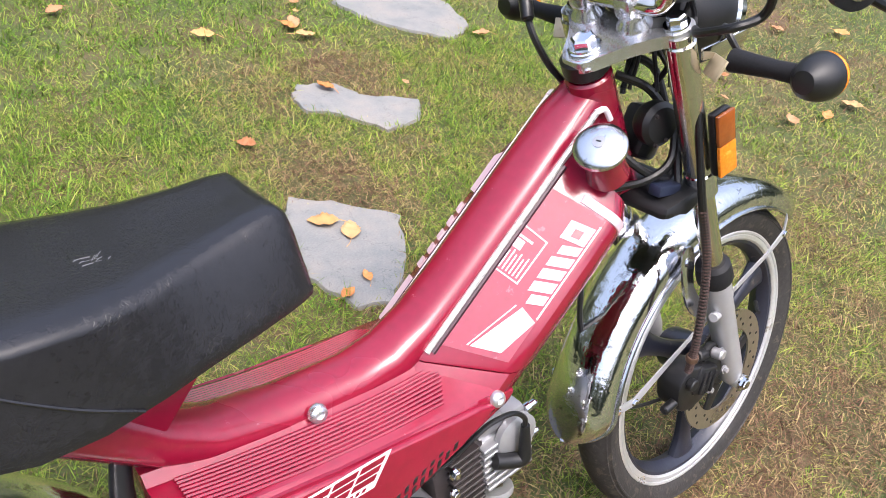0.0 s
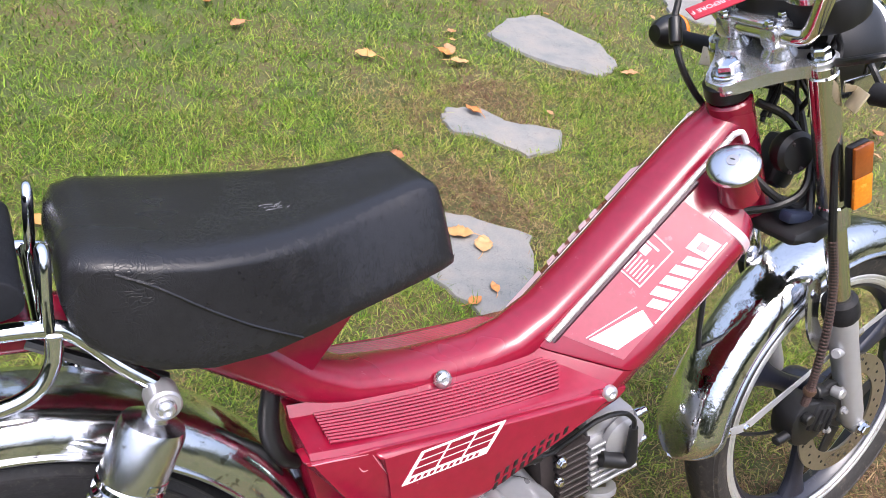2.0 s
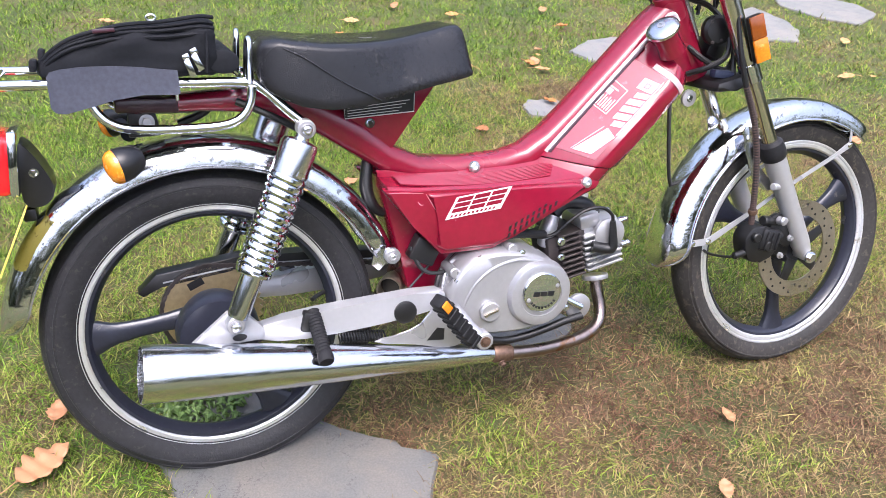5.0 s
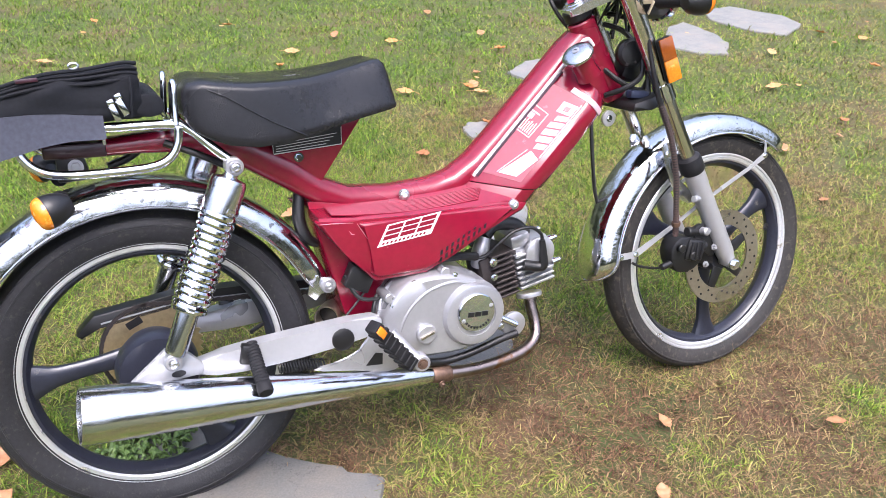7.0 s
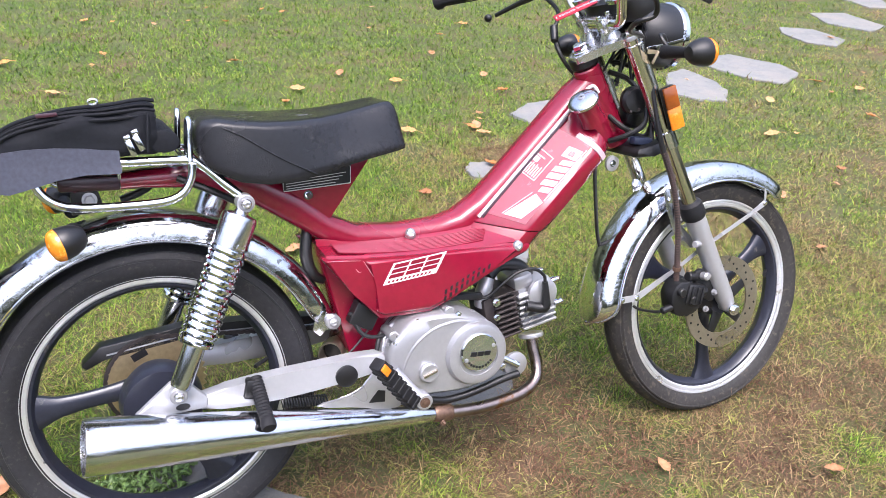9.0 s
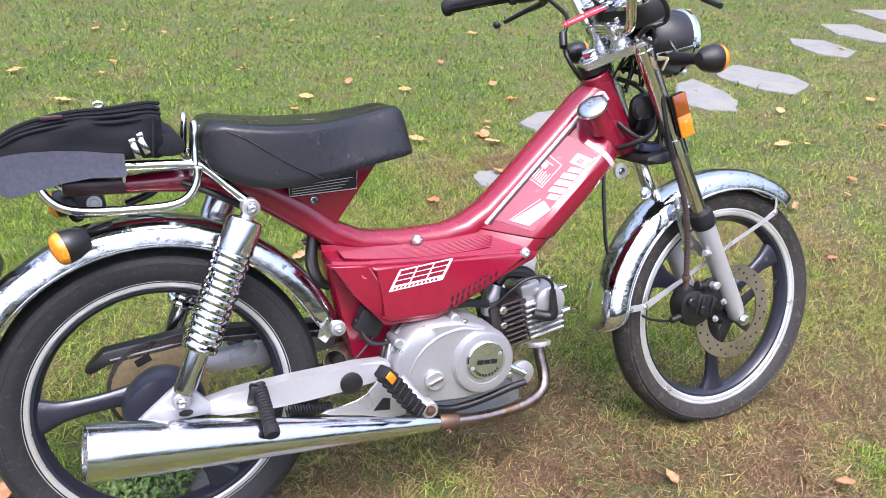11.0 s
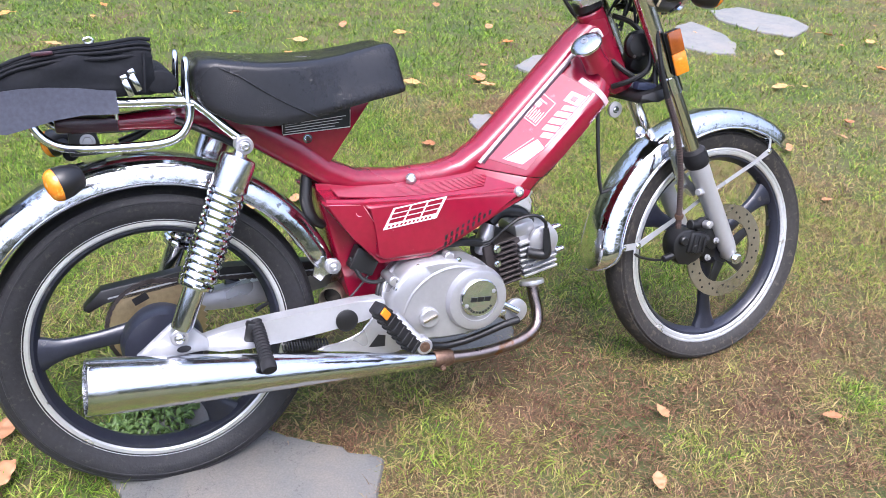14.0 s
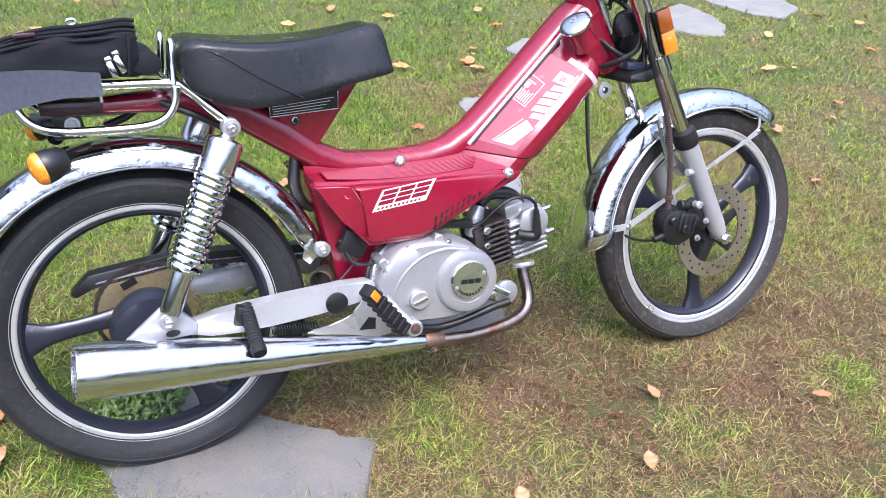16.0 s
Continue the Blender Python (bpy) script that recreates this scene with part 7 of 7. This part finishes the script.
def stone(poly, mat, label):
    r = random.Random(len(poly) + int(poly[0][0] * 100))
    fine = []
    for (x0, y0), (x1, y1) in zip(poly, poly[1:] + poly[:1]):
        for k in range(4):
            t = k / 4
            fine.append((x0 + (x1 - x0) * t + r.uniform(-0.008, 0.008), y0 + (y1 - y0) * t + r.uniform(-0.008, 0.008)))
    cx, cy = sum(p[0] for p in fine) / len(fine), sum(p[1] for p in fine) / len(fine)
    bm = bmesh.new()
    rings = [[V(cx + (x - cx) * k, cy + (y - cy) * k, z) for x, y in fine] for k, z in ((1.0, -0.03), (1.0, 0.006), (0.985, 0.011), (0.8, 0.012), (0.4, 0.0125))]
    loft(bm, rings)
    ob = part("stepping_stone", bm, mat, None)
    return tagged(ob, label, "stepping stone", "stepping stones across the lawn")


for k, poly in enumerate(STONES):
    if k < 2:
        stone(poly, SHADED_SLATE, "blue-grey slate stepping stone with rusty stains, darkened for the moped's shade")
    else:
        stone(poly, LIT_SLATE, "irregular grey slate stepping stone set into the lawn, lightened for the open sky")


def inside(px, py, poly):
    hit = np.zeros(len(px), bool)
    for (x0, y0), (x1, y1) in zip(poly, poly[1:] + poly[:1]):
        cross = ((y0 > py) != (y1 > py)) & (px < (x1 - x0) * (py - y0) / (y1 - y0 + 1e-12) + x0)
        hit ^= cross
    return hit


# x, y, reach, how dead (below zero: a lush tuft)
PATCHES = [(0.45, -0.38, 0.25, 0.3), (0.95, -0.11, 0.065, 0.8), (0.88, -0.17, 0.16, 0.40), (0.84, 0.08, 0.24, 0.55), (0.27, -0.03, 0.13, 0.5), (1.36, 0.00, 0.20, 0.25), (1.15, -0.36, 0.30, 0.3), (1.56, 1.62, 0.16, 0.45), (1.17, 1.11, 0.13, 0.45),
           (1.21, 1.71, 0.20, 0.35), (1.65, -0.10, 0.35, 0.15), (1.21, 0.97, 0.14, 0.4), (0.82, 0.12, 0.15, 0.5), (1.445, -0.30, 0.07, -0.7), (0.50, -0.06, 0.06, -0.4), (0.50, -0.22, 0.08, -0.3), (1.02, -0.32, 0.08, -0.3), (1.00, 0.06, 0.07, -0.5),
           (0.00, 0.30, 0.16, -0.5), (1.30, 0.25, 0.10, -0.3), (1.55, 0.30, 0.12, -0.3), (2.30, 2.45, 0.25, 0.3)]


def dead_lawn(xs, ys):
    """0 for lush grass to 1 for bare brown thatch."""
    wave = np.sin(xs * 2.9 + 1.3 * np.sin(ys * 2.1) + 0.6) * np.sin(ys * 3.3 + 1.1 * np.sin(xs * 2.3)) + 0.8 * np.sin(xs * 11.1 + ys * 5.3 + 2 * np.sin(ys * 4)) * np.sin(ys * 12.3 - xs * 4.1) + 0.5 * np.sin(xs * 31 + 3 * np.sin(ys * 9)) * np.sin(ys * 27 + 2 * np.sin(xs * 13))
    d = 0.32 + 0.16 * wave + np.clip(0.11 * (xs - 0.9) - 0.17 * ys, -0.42, 0.13)
    for x, y, reach, much in PATCHES:
        d = d + much * np.exp(-((xs - x) ** 2 + (ys - y) ** 2) / reach ** 2)
    return np.clip(d, 0, 1)


def grow(name, cx, cy, seed, blades, length, width, spread, label, thatch=False):
    """Tufts of grass round the given centres, each blade a bent strip of two faces."""
    g = np.random.default_rng(seed)
    xs = np.repeat(cx, blades) + g.normal(0, 1, len(cx) * blades) * np.repeat(spread, blades)
    ys = np.repeat(cy, blades) + g.normal(0, 1, len(cx) * blades) * np.repeat(spread, blades)
    tuft = np.repeat(g.normal(0, 1, len(cx)), blades)
    comb = np.repeat(g.uniform(0, 2 * np.pi, len(cx)), blades)
    length, width = np.repeat(length, blades), np.repeat(width, blades)
    keep = np.ones(len(xs), bool)
    for poly in STONES:
        mx, my = np.mean([p[0] for p in poly]), np.mean([p[1] for p in poly])
        keep &= ~inside(xs, ys, [(mx + (x - mx) * 0.95, my + (y - my) * 0.95) for x, y in poly])
    # thinner, flatter and shorter where the lawn has died back
    dead = np.clip(dead_lawn(xs, ys) + 0.15 * tuft, 0, 1)
    keep &= g.uniform(0, 1, len(xs)) > 0.35 * dead ** 2
    if thatch:
        # dead strands lie where the lawn is already dry
        keep &= g.uniform(0, 1, len(xs)) < 0.15 + 1.3 * dead
        dead = g.uniform(0.35, 1.0, len(xs))
    xs, ys, length, width, dead, comb = xs[keep], ys[keep], length[keep], width[keep], dead[keep], comb[keep]
    n = len(xs)
    length = length * (1.0 - 0.32 * dead) * g.uniform(0.55, 1.35, n)
    width = width * g.uniform(0.6, 1.25, n)
    a = comb + g.normal(0, 1.3, n)
    face = a + g.normal(0, 0.7, n)
    tilt = np.abs(g.normal(1.05, 0.36, n) + 0.40 * dead).clip(0.05, 1.50)
    if thatch:
        tilt = g.uniform(1.25, 1.55, n)
    l1, l2 = length * 0.55, length * 0.45
    t2 = (tilt + np.abs(g.normal(0.35, 0.3, n))).clip(0, 1.62)
    mx, mz = l1 * np.sin(tilt), l1 * np.cos(tilt)
    ex, ez = mx + l2 * np.sin(t2), mz + l2 * np.cos(t2)
    wx, wy = -np.sin(face) * width * 0.5, np.cos(face) * width * 0.5
    ca, sa = np.cos(a), np.sin(a)
    co = np.empty((n, 5, 3))
    foot = np.full(n, -0.003)
    lift = g.uniform(0.0, 0.020 if thatch else 0.010, n) * dead
    co[:, 0] = np.stack([xs - wx, ys - wy, foot + lift], 1)
    co[:, 1] = np.stack([xs + wx, ys + wy, foot + lift], 1)
    co[:, 2] = np.stack([xs + mx * ca + wx * 0.85, ys + mx * sa + wy * 0.85, mz + lift], 1)
    co[:, 3] = np.stack([xs + mx * ca - wx * 0.85, ys + mx * sa - wy * 0.85, mz + lift], 1)
    co[:, 4] = np.stack([xs + ex * ca, ys + ex * sa, ez + lift], 1)
    me = bpy.data.meshes.new(name)
    me.vertices.add(5 * n)
    me.vertices.foreach_set("co", co.ravel())
    k = np.arange(n)[:, None] * 5
    me.loops.add(7 * n)
    me.loops.foreach_set("vertex_index", (k + np.array([0, 1, 2, 3, 3, 2, 4])).ravel())
    me.polygons.add(2 * n)
    me.polygons.foreach_set("loop_start", (np.arange(n)[:, None] * 7 + np.array([0, 4])).ravel())
    me.update(calc_edges=True)
    me.materials.append(GRASS)
    dry = me.attributes.new("dryness", "FLOAT", "POINT")
    dry.data.foreach_set("value", np.repeat(dead, 5).astype(np.float32))
    return tagged(new(name, me), label, "grass", kind="stuff")


g = np.random.default_rng(7)
# a fine mat of short blades round the moped, dead strands in it, then ever sparser rings of lawn
AX0, AX1, AY0, AY1 = -0.60, 2.30, -0.65, 1.75
m = int(5200 * (AX1 - AX0) * (AY1 - AY0))
xs, ys = g.uniform(AX0, AX1, m), g.uniform(AY0, AY1, m)
L = g.gamma(9, 0.0032, m).clip(0.012, 0.055)
grow("grass", xs, ys, 1, 8, L, g.uniform(0.0015, 0.0029, m), g.uniform(0.006, 0.014, m), "short patchy lawn grass, green mixed with dry straw")
m = int(4600 * (AX1 - AX0) * (AY1 - AY0))
grow("grass", g.uniform(AX0, AX1, m), g.uniform(AY0, AY1, m), 3, 5, g.uniform(0.016, 0.042, m), g.uniform(0.0009, 0.0018, m), g.uniform(0.01, 0.02, m), "matted dead grass strands lying in the lawn", True)
m = 92000
r = np.exp(g.uniform(math.log(1.6), math.log(13.0), m))
a = g.uniform(radians(2), radians(118), m)
xs, ys = 0.1 + r * np.cos(a), -0.9 + r * np.sin(a)
far = (xs < AX0) | (xs > AX1) | (ys < AY0) | (ys > AY1)
r, xs, ys = r[far], xs[far], ys[far]
m = len(xs)
L = g.gamma(9, 0.0034, m).clip(0.014, 0.060)
grow("grass", xs, ys, 2, 7, L, g.uniform(0.0016, 0.0030, m) * (0.55 + 0.22 * r), g.uniform(0.008, 0.016, m) * (0.5 + 0.30 * r), "lawn grass further off, green mixed with dry straw")
# the rest of the lawn, behind and beside
m = 8000
r = 1.2 + 6.0 * np.sqrt(g.uniform(0, 1, m))
a = g.uniform(radians(118), radians(362), m)
xs, ys = 0.1 + r * np.cos(a), -0.3 + r * np.sin(a)
far = (xs < AX0) | (xs > AX1) | (ys < AY0) | (ys > AY1)
m = int(far.sum())
grow("grass", xs[far], ys[far], 4, 8, g.uniform(0.03, 0.05, m), g.uniform(0.006, 0.012, m), g.uniform(0.03, 0.06, m), "coarse lawn grass behind the path of stones")
